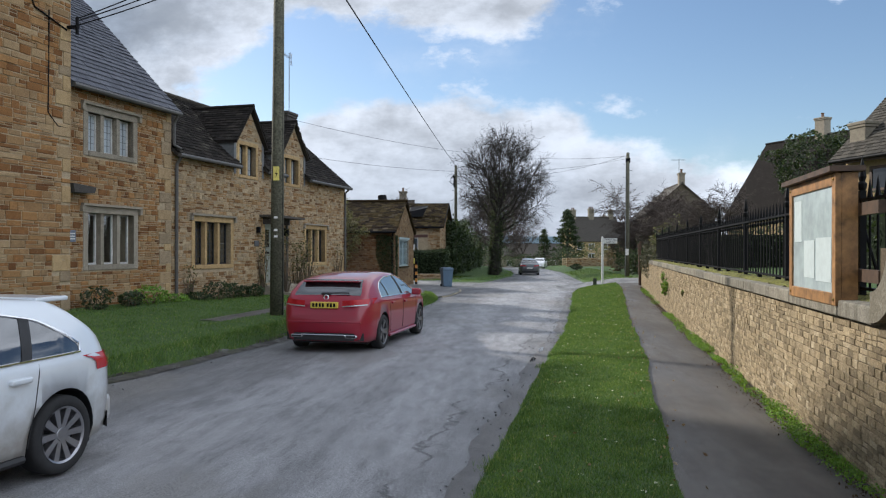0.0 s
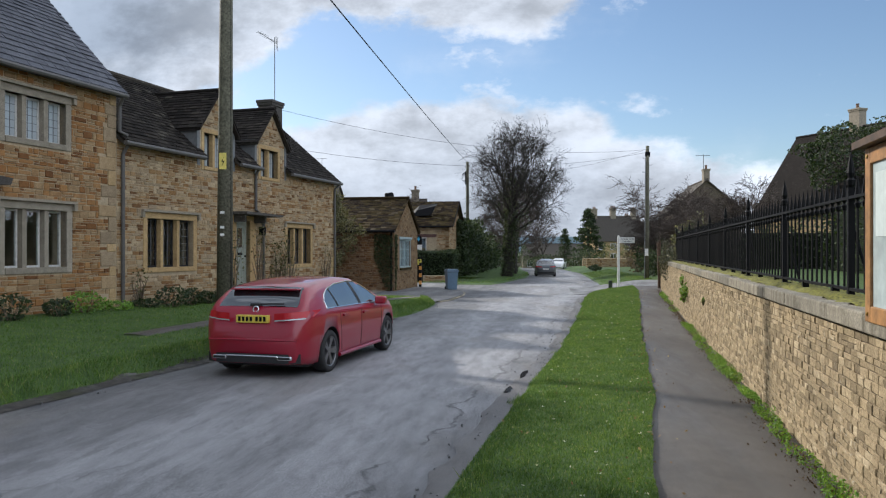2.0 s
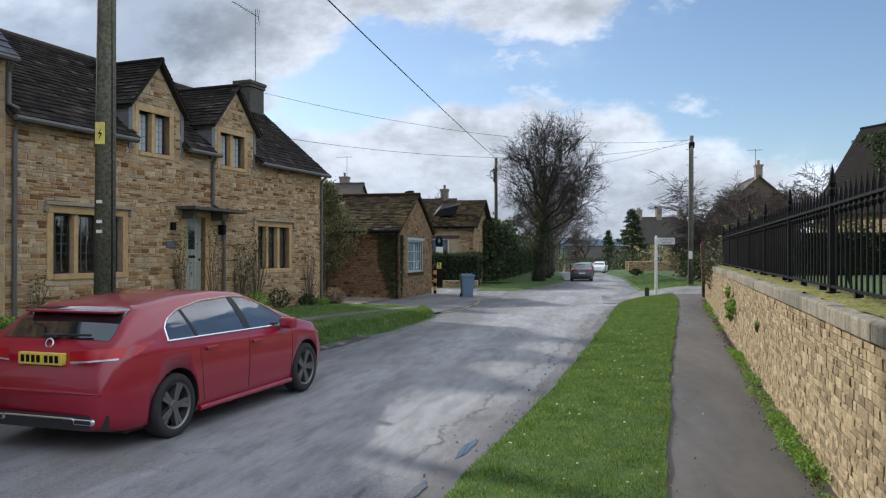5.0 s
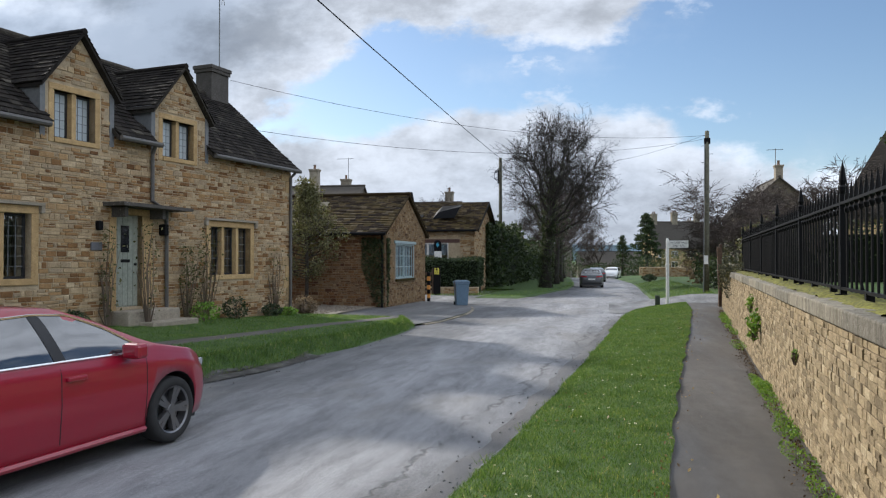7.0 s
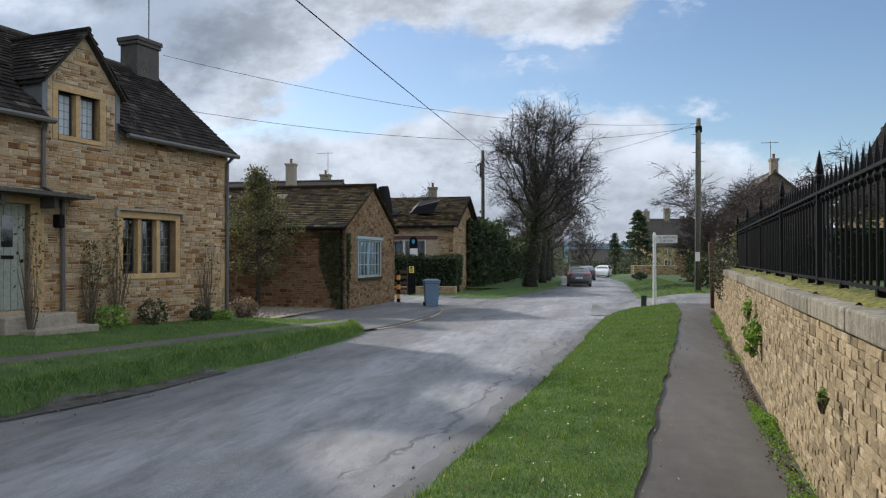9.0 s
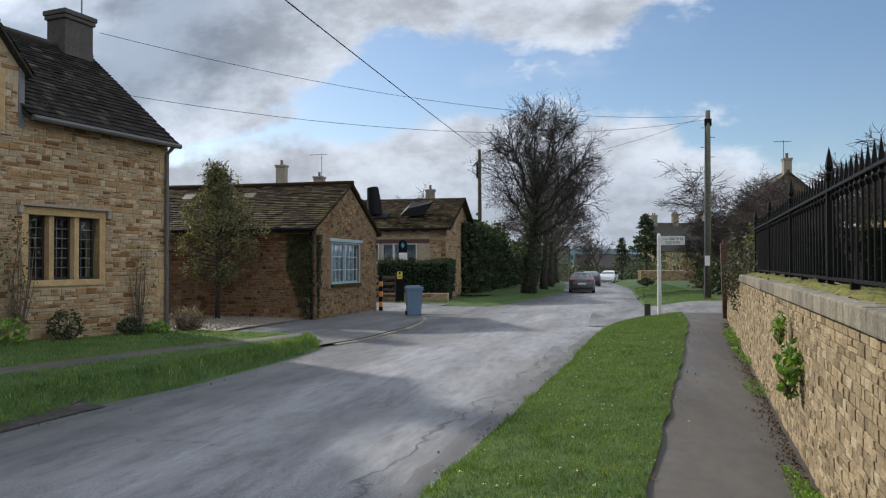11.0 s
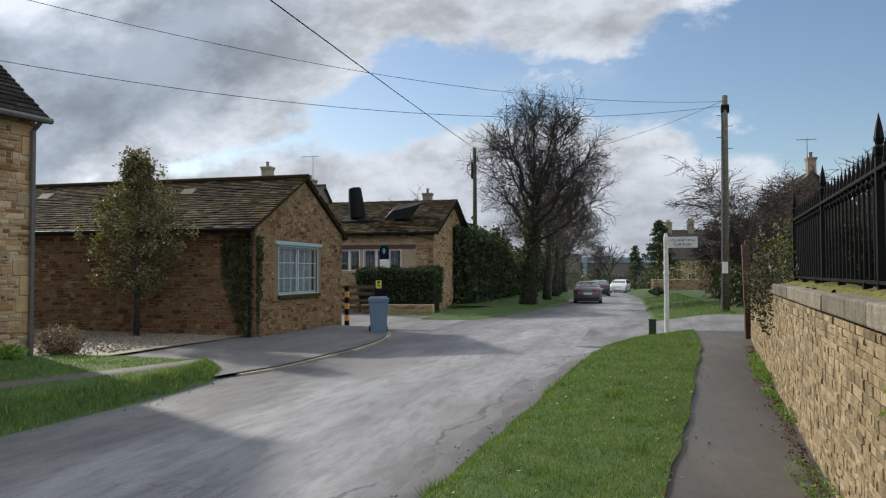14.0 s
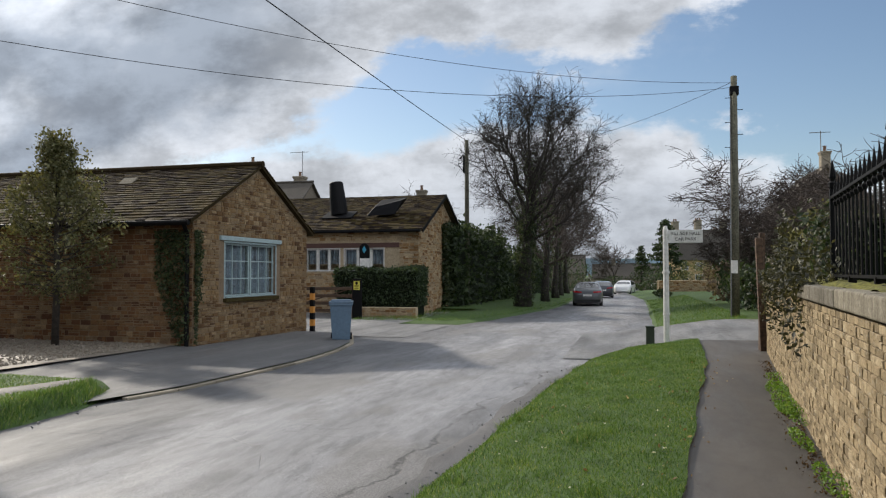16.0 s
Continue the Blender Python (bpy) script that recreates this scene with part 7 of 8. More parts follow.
# ivy at the garden wall's end
def wall_end_ivy(r):
    along = 0.1 + 6.6 * r.random() ** 0.75
    depth = -0.02 - 0.10 * r.random() if r.random() < 0.55 else 0.45 * r.random()
    crest = 1.47 + (0.95 * max(0.15, 1 - abs(along - 5.0) / 2.2)) * r.random() ** 1.5
    hang = 1.47 - 0.75 * r.random() ** 1.6 * (0.35 + 0.65 * abs(math.sin(along * 2.1)))
    return (along, depth, crest if r.random() < 0.6 else hang)


leafy("ivy", GW, "dry tangled ivy over the end of the garden wall", "ivy", wall_end_ivy, 4200, 0.058, foliage("withered_ivy", [(0, (0.016, 0.018, 0.010)), (0.6, (0.040, 0.042, 0.022)), (0.92, (0.08, 0.08, 0.045)), (1, (0.22, 0.21, 0.15))]), 12, 0, 1.0)
# bushes at the house fronts
for k, (s, d, w, h, mat) in enumerate(((0.1, 0.75, 0.42, 0.28, M_hedge), (0.95, 0.65, 0.33, 0.24, M_hedge), (1.75, 0.6, 0.26, 0.2, M_hedge), (2.5, 0.6, 0.26, 0.22, M_hedge), (-3.4, 0.6, 0.3, 0.2, M_hedge), (-2.55, 0.5, 0.42, 0.25, M_fresh), (7.75, 0.45, 0.34, 0.3, M_hedge), (9.45, 0.4, 0.28, 0.2, M_hedge), (6.4, 0.55, 0.4, 0.26, M_fresh), (10.2, 0.4, 0.3, 0.14, M_fresh), (-4.5, 0.55, 0.35, 0.28, M_hedge), (-1.6, 0.5, 0.4, 0.12, M_fresh), (-0.6, 0.5, 0.4, 0.12, M_hedge))):
    p = H @ Vector((s, -d, 0))
    leafy("shrub", pose(p.x, p.y, lawn_z(p.x, p.y) - 0.03), "low rounded green shrub at the foot of the stone wall", "shrub", ball(w, w * 0.8, h), 420, 0.075, mat, 70 + k, 14, 0.5, "shrubs along the house fronts")
p = H @ Vector((11.35, -0.25, 0))
leafy("shrub", pose(p.x, p.y, 0.03), "dry purple-brown lavender bush at the cottage corner", "shrub", ball(0.42, 0.42, 0.32), 900, 0.06, M_dry, 90, 120, 0.4)
# climbers on the cottage front
for k, (s0, top, wd, n) in enumerate(((3.72, 2.0, 0.35, 260), (4.35, 2.15, 0.3, 170), (6.2, 1.7, 0.5, 520), (6.9, 2.2, 0.35, 260), (9.9, 1.9, 0.5, 120), (-0.4, 0.8, 0.3, 80))):
    p = H @ Vector((s0, -0.18 if k != 1 else -0.72, 0))
    hz = lawn_z(p.x, p.y)
    leafy("climbing_rose", pose(p.x, p.y, hz - 0.02), "half-bare climbing rose against the cottage wall", "climber", lambda r, wd=wd, top=top: (r.gauss(0, wd * 0.5), r.uniform(-0.12, 0.08), 0.15 + top * r.random() ** 0.8), n, 0.07, M_olive, 100 + k, 16, 1.0)
# weeds at the foot of the garden wall, and a big plant growing from its face
r9 = random.Random(4)
for k in range(48):
    y = r9.uniform(4.0, 33)
    x = wall_x(y) - r9.uniform(0.02, 0.12)
    leafy("weed", pose(x, y, path_z(y)), "small fresh green weed at the wall's foot", "weed", ball(r9.uniform(0.05, 0.13), r9.uniform(0.25, 0.7), r9.uniform(0.025, 0.07)), 300, 0.026, M_fresh, 200 + k, 0, 1.0, "weeds along the wall")
for y, z, sz in ((20.95, 0.72, 0.2), (21.6, 1.05, 0.11), (16.2, 0.9, 0.05)):
    leafy("wall_plant", pose(wall_x(y) - 0.07, y, z - sz * 0.6), "bright green plant growing out of the garden wall", "plant", ball(sz * 0.45, sz * 0.85, sz, 0.9), 190, sz * 0.36, M_fresh, int(y * 10), 12, 0.4)

# --- gardens and houses behind the railings, and the far end of the street
rows = [[(wall_x(y) + 0.48 + d, y, 0.95 + 0.1 * min(1, d / 4)) for d in (0, 0.5, 2, 6, 14, 30)] for y in frange(-30, 36, 2)]
tagged(part("garden_lawn", sheet(rows), M_turf, smooth=True), kind="structure", label="raised lawn behind the railings", category="lawn")
tagged(part("bank", sheet([[(wall_x(36) + 0.48 + d, 36 + k, 1.0 - k * 0.28) for d in (0, 1, 5, 14, 30)] for k in (0, 1.2, 2.6)]), M_turf, smooth=True), kind="structure", label="grass bank at the lawn's end", category="bank")


def far_house(name, m, label, length, depth, eave, ridge, wall_mat, roof_mat, windows=(), chimneys=(), gable_windows=()):
    """A plain stone house: gable along y, ridge along x; m puts its front corner."""
    root = tagged(empty(name, m), label, "house")
    w = Mesh().box((0, 0, -1.5), (length, depth, eave))
    for x0, x1 in ((0, 0.3), (length - 0.3, length)):
        w.prism([(0, eave), (depth, eave), (depth / 2, ridge - 0.05)], (-x1, -x0), Matrix(((0, -1, 0, 0), (1, 0, 0, 0), (0, 0, 1, 0), (0, 0, 0, 1))))
    part("wall", w, wall_mat, root)
    rf = part("roof", roof_slab(-0.2, length + 0.2, -0.3, eave - 0.1, depth / 2, ridge).add(*(lambda q: (q.v, q.f))(roof_slab(-0.2, length + 0.2, depth + 0.3, eave - 0.1, depth / 2, ridge))), roof_mat, root)
    part("ridge", Mesh().tube([(-0.22, depth / 2, ridge + 0.02), (length + 0.22, depth / 2, ridge + 0.02)], 0.1, 6), roof_mat, root)
    for x0, x1, z0, z1 in windows:
        wn = part("window", Mesh().box((x0 - 0.08, -0.05, z0 - 0.1), (x1 + 0.08, 0.0, z0)).box((x0 - 0.08, -0.05, z1), (x1 + 0.08, 0.0, z1 + 0.1)).box((x0 - 0.08, -0.05, z0), (x0, 0, z1)).box((x1, -0.05, z0), (x1 + 0.08, 0, z1)).box(((x0 + x1) / 2 - 0.03, -0.04, z0), ((x0 + x1) / 2 + 0.03, 0, z1)), M_frame_wht, root)
        part("pane", Mesh().box((x0, -0.025, z0), (x1, -0.004, z1)), M_pane, wn)
    for y0, y1, z0, z1 in gable_windows:
        wn = part("window", Mesh().box((-0.05, y0 - 0.08, z0 - 0.1), (0, y1 + 0.08, z0)).box((-0.05, y0 - 0.08, z1), (0, y1 + 0.08, z1 + 0.1)).box((-0.05, y0 - 0.08, z0), (0, y0, z1)).box((-0.05, y1, z0), (0, y1 + 0.08, z1)), M_frame_wht, root)
        part("pane", Mesh().box((-0.025, y0, z0), (-0.004, y1, z1)), M_pane, wn)
    for x, y, wd, top, pots in chimneys:
        chimney(root, x, y, wd, wd * 0.8, ridge - 1.5, top, M_grey_dress, pots)
    return root


far_pale = stone("far_golden_stone", [(0, (0.36, 0.27, 0.15)), (1, (0.44, 0.33, 0.19))], 0)
# stone roof colour lifted to put distance haze on the far houses
hazed_roof = stone("hazed_stone_roof", [(0, (0.075, 0.068, 0.06)), (1, (0.12, 0.108, 0.095))], 0)
far_grey = stone("far_grey_stone", [(0, (0.17, 0.15, 0.12)), (1, (0.23, 0.20, 0.16))], 0)
# house close behind the railings, seen at its corner: eave towards the street
rh = tagged(empty("church_cottage", basis((12.3, 28.4), (0.35, -1.0), 0.9)), "pale golden stone house with stone-slate roof behind the railings", "house")
part("wall", Mesh().box((0, 0, -0.5), (12, 7, 4.45)), far_pale, rh)
rr = part("roof", roof_slab(-0.25, 12.3, -0.45, 4.35, 3.5, 8.3).add(*(lambda q: (q.v, q.f))(roof_slab(-0.25, 12.3, 7.45, 4.35, 3.5, 8.3))), M_tile[0], rh)
part("gable_wall", Mesh().prism([(0, 4.45), (7, 4.45), (3.5, 8.1)], (-0.3, 0.0), Matrix(((0, -1, 0, 0), (1, 0, 0, 0), (0, 0, 1, 0), (0, 0, 0, 1)))), far_pale, rh)
PIECES.append(("tiles", rr, slope_frame(None, -0.25, -0.5, 4.36, 3.5, 8.3), 12.5, math.hypot(4.0, 3.94), 0.26, 0.19, {0: M_cope, 1: stone("pale_stone_slates", [(0, (0.05, 0.046, 0.04)), (1, (0.11, 0.10, 0.085))], 1, lichen=0.5)}, 0, []))
part("gutter", Mesh().tube([(-0.25, -0.52, 4.3), (12.3, -0.52, 4.3)], 0.06, 8), M_black, rh)
part("fascia", Mesh().box((-0.2, -0.42, 4.18), (12.2, -0.36, 4.36)), M_dark_oak, rh)
chimney(rh, 0.4, 0.5, 0.75, 0.7, 3.5, 5.75, M_grey_dress, 0)
wn = part("window", Mesh().box((1.2, -0.06, 3.1), (2.4, 0.0, 3.2)).box((1.2, -0.06, 3.9), (2.4, 0, 4.0)).box((1.2, -0.06, 3.2), (1.3, 0, 3.9)).box((2.3, -0.06, 3.2), (2.4, 0, 3.9)), M_dark_oak, rh)
part("pane", Mesh().box((1.3, -0.03, 3.2), (2.3, -0.004, 3.9)), M_pane, wn)
part("buttress", Mesh().prism([(-1.0, -0.5), (0.0, -0.5), (0.0, 4.1), (-0.25, 3.6), (-0.95, 2.6)], (-3.0, -2.5), Matrix(((0, -1, 0, 0), (1, 0, 0, 0), (0, 0, 1, 0), (0, 0, 0, 1)))), far_pale, rh)
far_house("stone_house", basis((17.5, 64), (0.55, -1.0)), "ivy-grown stone house with steep stone roof beyond the garden", 11, 9, 4.6, 11.0, far_pale, M_tile[0], chimneys=((5.5, 4.5, 0.9, 12.4, 1),))
leafy("ivy", pose(22.5, 58.5, 6.5), "dark ivy mass over the stone house roof", "ivy", ball(3.6, 2.2, 2.1, 0.5), 5200, 0.22, M_hedge, 300)
leafy("ivy", pose(25.5, 58, 8.2), "ragged ivy tops above the roof", "ivy", ball(2.2, 1.6, 1.5, 0.6), 1400, 0.2, M_hedge, 301)
# grey gabled house beyond the lane
far_house("stone_house", basis((13.0, 75), (1.0, 0.0)) @ Matrix(((0, 1, 0, 0), (-1, 0, 0, 9), (0, 0, 1, 0), (0, 0, 0, 1))) @ Matrix.Translation((0, 0, 0)), "grey stone gabled house behind bare trees", 9, 6.2, 5.6, 8.5, far_grey, hazed_roof, chimneys=((8.6, 3.1, 0.7, 9.5, 1),))
aer = tagged(empty("tv_aerial", pose(15.9, 75.5, 8.9)), "thin television aerial above a far chimney", "aerial")
part("mast", Mesh().tube([(0, 0, -0.4), (0, 0, 2.0)], 0.03, 5), M_lead, aer)
part("boom", Mesh().tube([(-0.7, 0, 1.9), (0.6, 0, 1.9)], 0.025, 5), M_lead, aer)
# golden house with tall chimneys at the far bend
far_house("stone_house", basis((10.4, 142), (1.0, 0.25), -2.0), "golden stone house with tall chimneys at the far bend", 9.5, 7, 5.6, 10.2, far_pale, hazed_roof, windows=((0.8, 1.8, 1.8, 3.2), (0.8, 1.8, 4.0, 5.0), (3.0, 4.0, 4.0, 5.0), (3.0, 4.0, 1.8, 3.2), (5.6, 6.6, 4.0, 5.0)), chimneys=((1.0, 3.5, 1.0, 11.6, 2), (4.6, 3.5, 1.0, 11.8, 3), (8.6, 3.5, 0.9, 11.6, 1)))
far_house("stone_house", basis((16.0, 147), (1.0, 0.0), -2.0), "long grey stone house at the far bend", 14, 7, 5.0, 9.3, far_grey, hazed_roof, windows=((2, 3, 2.5, 3.8), (6, 7, 2.5, 3.8)), chimneys=((1, 3.5, 0.9, 10.6, 2),))
far_house("terrace", basis((-3.4, 172), (1.0, 0.06), -3.0), "dark stone terrace closing the street", 14, 7, 3.6, 6.3, far_grey, hazed_roof, windows=((1, 2, 1.2, 2.4), (4.4, 5.6, 1.2, 2.4), (8, 9, 1.2, 2.4), (11, 12, 1.2, 2.4)), chimneys=((4, 3.5, 0.8, 7.2, 1),))
far_house("stone_house", basis((-14, 150), (1.0, 0.0), -2.0), "stone cottage half hidden by trees", 10, 7, 3.6, 6.6, far_grey, hazed_roof, windows=((2, 3, 1.4, 2.6),), chimneys=((1, 3.5, 0.8, 7.6, 1),))
# houses behind the workshop: ridge and chimneys show above its roof
far_house("stone_house", basis((-34, 66), (1.0, 0.02)), "stone house behind the workshop with two chimneys", 16, 8, 5.0, 8.0, far_grey, hazed_roof, chimneys=((12.0, 3.2, 0.75, 9.4, 1), (12.4, 10.5, 0.85, 9.3, 1)))
far_house("stone_house", basis((-24, 74), (1.0, 0.0)), "low stone house behind the hall", 13, 7, 4.4, 7.0, far_grey, hazed_roof, chimneys=((12.0, 3.5, 0.7, 8.0, 1),))
aer = tagged(empty("tv_aerial", pose(-18.5, 76.5, 9.0)), "thin television aerial above a far chimney", "aerial")
part("mast", Mesh().tube([(-3, 0, -0.4), (-3, 0, 2.3)], 0.025, 5), M_lead, aer)
part("boom", Mesh().tube([(-4.1, 0, 2.2), (-2.5, 0, 2.2)], 0.02, 5), M_lead, aer)
# lane walls and bushes past the drive
lane = tagged(empty("wall_lane", basis((6.9, 43.6), (0.1, 1.0), 0.0)), "rubble-stone wall beside the lane", "wall", kind="structure")
lw = part("wall_core", Mesh().box((0, -0.9, -0.2), (2.6, -0.5, 1.55), bevel=0.03), M_mortar, lane)
PIECES.append(("stones", lw, 0, 2.6, 0.0, 1.5, [], (0.08, 0.14), (0.14, 0.4), M_pale, 0, -0.9))
for x0, y0, ln in ((6.2, 96, 5.5), (13.0, 92, 6), (6.6, 112, 16)):
    fw = tagged(empty("wall_far", basis((x0, y0), (1.0, 0.06), road_z(y0))), "low golden stone garden wall far along the street", "wall", kind="structure")
    c = part("wall_core", Mesh().box((0, 0, -0.3), (ln, 0.4, 1.45), bevel=0.05), M_mortar, fw)
    PIECES.append(("stones", c, 0, ln, 0, 1.42, [], (0.10, 0.16), (0.2, 0.5), M_pale, 0, 0.0))
for k, (x, y, z, a, b, c, n, mat) in enumerate(((8.1, 50.5, 0.3, 1.0, 1.6, 0.8, 1500, M_hedge), (8.9, 58, 0.2, 1.5, 2.0, 1.4, 1500, M_hedge), (9.6, 46.5, 0.3, 1.4, 1.2, 1.7, 1800, M_olive), (11.5, 52, 0.3, 2.2, 2.2, 1.8, 2200, M_olive), (8.3, 62, 0.2, 1.0, 1.4, 1.0, 900, M_dry), (12.5, 88, -0.3, 2.0, 2.0, 1.4, 1000, M_hedge), (10.5, 103, -0.5, 2.2, 2.0, 1.6, 1000, M_olive), (7.2, 118, -0.8, 2.2, 2.0, 1.3, 800, M_hedge), (-7, 112, -0.6, 3, 5, 2.0, 1200, M_hedge), (-4.5, 125, -1, 3.2, 5, 2.2, 1200, M_hedge), (1.0, 140, -1.8, 3.0, 2, 1.4, 900, M_hedge), (5.6, 72, 0.0, 0.5, 0.6, 0.25, 200, M_hedge))):
    leafy("bush", pose(x, y, z), "dense garden bush beside the lane" if y < 80 else "garden bush far along the street", "bush", ball(a, b, c, 0.5), n, 0.13 + y * 0.0012, mat, 400 + k, 20, 1.0, "bushes past the drive")


def conifer(m, label, height, width, n, seed):
    r = random.Random(seed)
    root = tagged(empty("conifer", m), label, "tree")
    part("trunk", Mesh().tube([(0, 0, -0.5), (0, 0, height * 0.95)], [0.3, 0.04], 8), M_bark, root)
    lm = Mesh()
    for _ in range(150):
        t = r.random() ** 0.8
        z, a = 0.6 + (height - 0.8) * t, r.uniform(0, math.tau)
        reach = width * (1 - t) ** 0.75 * r.uniform(0.6, 1.1) + 0.15
        for _ in range(n // 150):
            d = reach * r.random() ** 0.5
            leaf(lm, Vector((d * math.cos(a) + r.gauss(0, 0.16), d * math.sin(a) + r.gauss(0, 0.16), z - 0.10 * d + r.gauss(0, 0.10))), 0.34 * r.uniform(0.6, 1.3), r)
    part("needles", lm, M_hedge, root)


conifer(pose(8.2, 125, -1.2), "dark spreading cedar at the far bend", 9.9, 3.6, 6000, 5)
conifer(pose(5.5, 158, -2.2), "dark conifer behind the far terrace", 8.5, 2.6, 2500, 6)
for k, (x, y, h) in enumerate(((-9, 190, 9), (14, 185, 10), (28, 180, 10), (-22, 185, 9), (4.5, 200, 8))):
    bare_tree("bare_tree", pose(x, y, -3), "far bare tree above the roofs", h, 1.25, 0.3, 500 + k, 4, 0.15, 0.03)
far_wood = Mesh()
rf = random.Random(77)
for _ in range(9000):
    x, y = rf.uniform(-260, 260), rf.uniform(230, 420)
    leaf(far_wood, Vector((x, y, -4 + (2.5 + 3.5 * abs(noise.noise((x * 0.03, y * 0.03, 0)))) * rf.random())), 2.6, rf)
tagged(part("far_woods", far_wood, foliage("far_winter_wood", [(0, (0.06, 0.055, 0.05)), (1, (0.12, 0.11, 0.09))])), kind="stuff", label="grey-brown winter woods beyond the village", category="woods")

# --- grass, leaves and stones on the ground
def blades(name, spots, height, mat, label, rs):
    """Single blades: bent triangles at the given spots (x, y, z)."""
    n = len(spots)
    a = rs.uniform(0, math.tau, n)
    h = height * rs.uniform(0.5, 1.4, n)
    w = rs.uniform(0.0022, 0.0048, n) * (1 + height * 4)
    lean = rs.normal(0, 0.45, (n, 2)) * h[:, None]
    c, s = np.cos(a) * w, np.sin(a) * w
    v = np.empty((n, 3, 3))
    v[:, 0] = spots + np.stack([c, s, np.zeros(n) - 0.005], 1)
    v[:, 1] = spots - np.stack([c, s, np.zeros(n) + 0.005], 1)
    v[:, 2] = spots + np.stack([lean[:, 0], lean[:, 1], h], 1)
    me = bpy.data.meshes.new(name)
    me.vertices.add(3 * n)
    me.vertices.foreach_set("co", v.reshape(-1))
    me.loops.add(3 * n)
    me.loops.foreach_set("vertex_index", np.arange(3 * n))
    me.polygons.add(n)
    me.polygons.foreach_set("loop_start", np.arange(0, 3 * n, 3))
    me.update(calc_edges=True)
    me.materials.append(mat)
    return tagged(new(name, me), label, "grass", kind="stuff")


rs = np.random.default_rng(3)


def scatter(n, y0, y1, edge_a, edge_b, height_at, fade=1.0, avoid=None):
    out = []
    ys = y0 + (y1 - y0) * rs.random(n) ** fade
    ks = rs.random(n)
    for y, k in zip(ys, ks):
        a, b = edge_a(y), edge_b(y)
        x = a + (b - a) * k
        if avoid and abs(x - lerp_line(avoid, y)) < 0.22 and y > 14:
            continue
        out.append((x, y, height_at(x, y)))
    return np.array(out)


verge_a = lambda y: lerp_line(ROAD_R, y) + rough(0, y, 0.9, 0.12) + 0.03
verge_b = lambda y: lerp_line(PATH_L, y) + rough(9, y, 1.1, 0.06)
blades("grass", scatter(300000, 0.5, 37.2, verge_a, verge_b, verge_z, 1.3), 0.024, M_blade, "short green grass on the verge", rs)
tuft = []
for _ in range(90):
    y = rs.uniform(2, 36)
    x = verge_a(y) + rs.uniform(0, 1) ** 2 * (verge_b(y) - verge_a(y)) * 0.9
    for _ in range(60):
        px, py_ = x + rs.normal(0, 0.05), y + rs.normal(0, 0.06)
        tuft.append((px, py_, verge_z(px, py_)))
blades("grass_tufts", np.array(tuft), 0.07, M_blade, "longer tufts of grass along the road edge", rs)
lawn_a = lambda y: lerp_line(ROAD_L, y) + rough(2, y, 1.1, 0.12) - 0.16
lawn_b = lambda y: -9.25 + 0.178 * (y - 19.4) + 0.25
blades("grass", scatter(110000, 6.5, 30.6, lawn_a, lawn_b, lawn_z, 1.0, [(-6.6, 14), (-5.9, 19), (-5.1, 23.5), (-4.75, 26), (-4.3, 28.3), (-3.95, 30.6)]), 0.035, M_blade, "short green grass on the cottage lawn", rs)
blades("grass_fringe", scatter(26000, 5, 30.5, lambda y: lawn_a(y) + 0.10, lambda y: lawn_a(y) - 0.30, lawn_z, 1.0), 0.075, M_blade, "rough grass overhanging the bank", rs)
blades("grass", scatter(16000, 48.2, 80, lambda y: lerp_line(FAR_L, y) - 0.05, lambda y: lerp_line(FAR_L, y) - 4.5, lambda x, y: road_z(y) + 0.1, 1.2), 0.09, M_blade, "grass under the bare trees", rs)
blades("grass", scatter(12000, 44.5, 75, lambda y: lerp_line(FAR_R, y) + 0.1, lambda y: lerp_line(FAR_R, y) + 2.6, lambda x, y: road_z(y) + 0.08 + min(0.4, (x - lerp_line(FAR_R, y)) * 0.17), 1.2), 0.09, M_blade, "grass beside the lane", rs)
# puddles along the verge
def puddle(x, y, rx, ry, seed):
    m = Mesh()
    ring = [(rx * (1 + 0.45 * noise.noise((math.cos(a) * 1.4 + seed, math.sin(a) * 1.4, seed))) * math.cos(a), ry * (1 + 0.45 * noise.noise((math.cos(a) * 1.4 + seed, math.sin(a) * 1.4, seed))) * math.sin(a)) for a in [k * math.tau / 28 for k in range(28)]]
    m.add([(px, py_, 0.014) for px, py_ in ring] + [(px * 1.02, py_ * 1.02, -0.02) for px, py_ in ring], [tuple(range(28))] + [(i, 28 + i, 28 + (i + 1) % 28, (i + 1) % 28) for i in range(28)])
    tagged(part("puddle", m, M_water, at=pose(x, y, road_z(y) + 0.004, 0, 0, -6)), "shallow rain puddle at the road's edge", "puddle", "puddles along the road")


for k, (y, d, rx, ry) in enumerate(((11.4, 0.16, 0.05, 0.22), (12.8, 0.16, 0.04, 0.35))):
    puddle(lerp_line(ROAD_R, y) - d, y, rx, ry, k + 7.5)
# trodden line across the lawn
WORN = [(-6.6, 14), (-5.9, 19), (-5.1, 23.5), (-4.75, 26), (-4.3, 28.3), (-3.95, 30.6)]
rows = [[(lerp_line(WORN, y) + d + rough(d, y, 1.5, 0.08), y, lawn_z(lerp_line(WORN, y) + d, y) + h) for d, h in ((-0.3, -0.02), (-0.2, 0.014), (0, 0.02), (0.2, 0.014), (0.3, -0.02))] for y in frange(14.2, 30.5, 0.4)]
tagged(part("trodden_path", sheet(rows), M_path, smooth=True), kind="structure", label="trodden bare line across the cottage lawn", category="path")
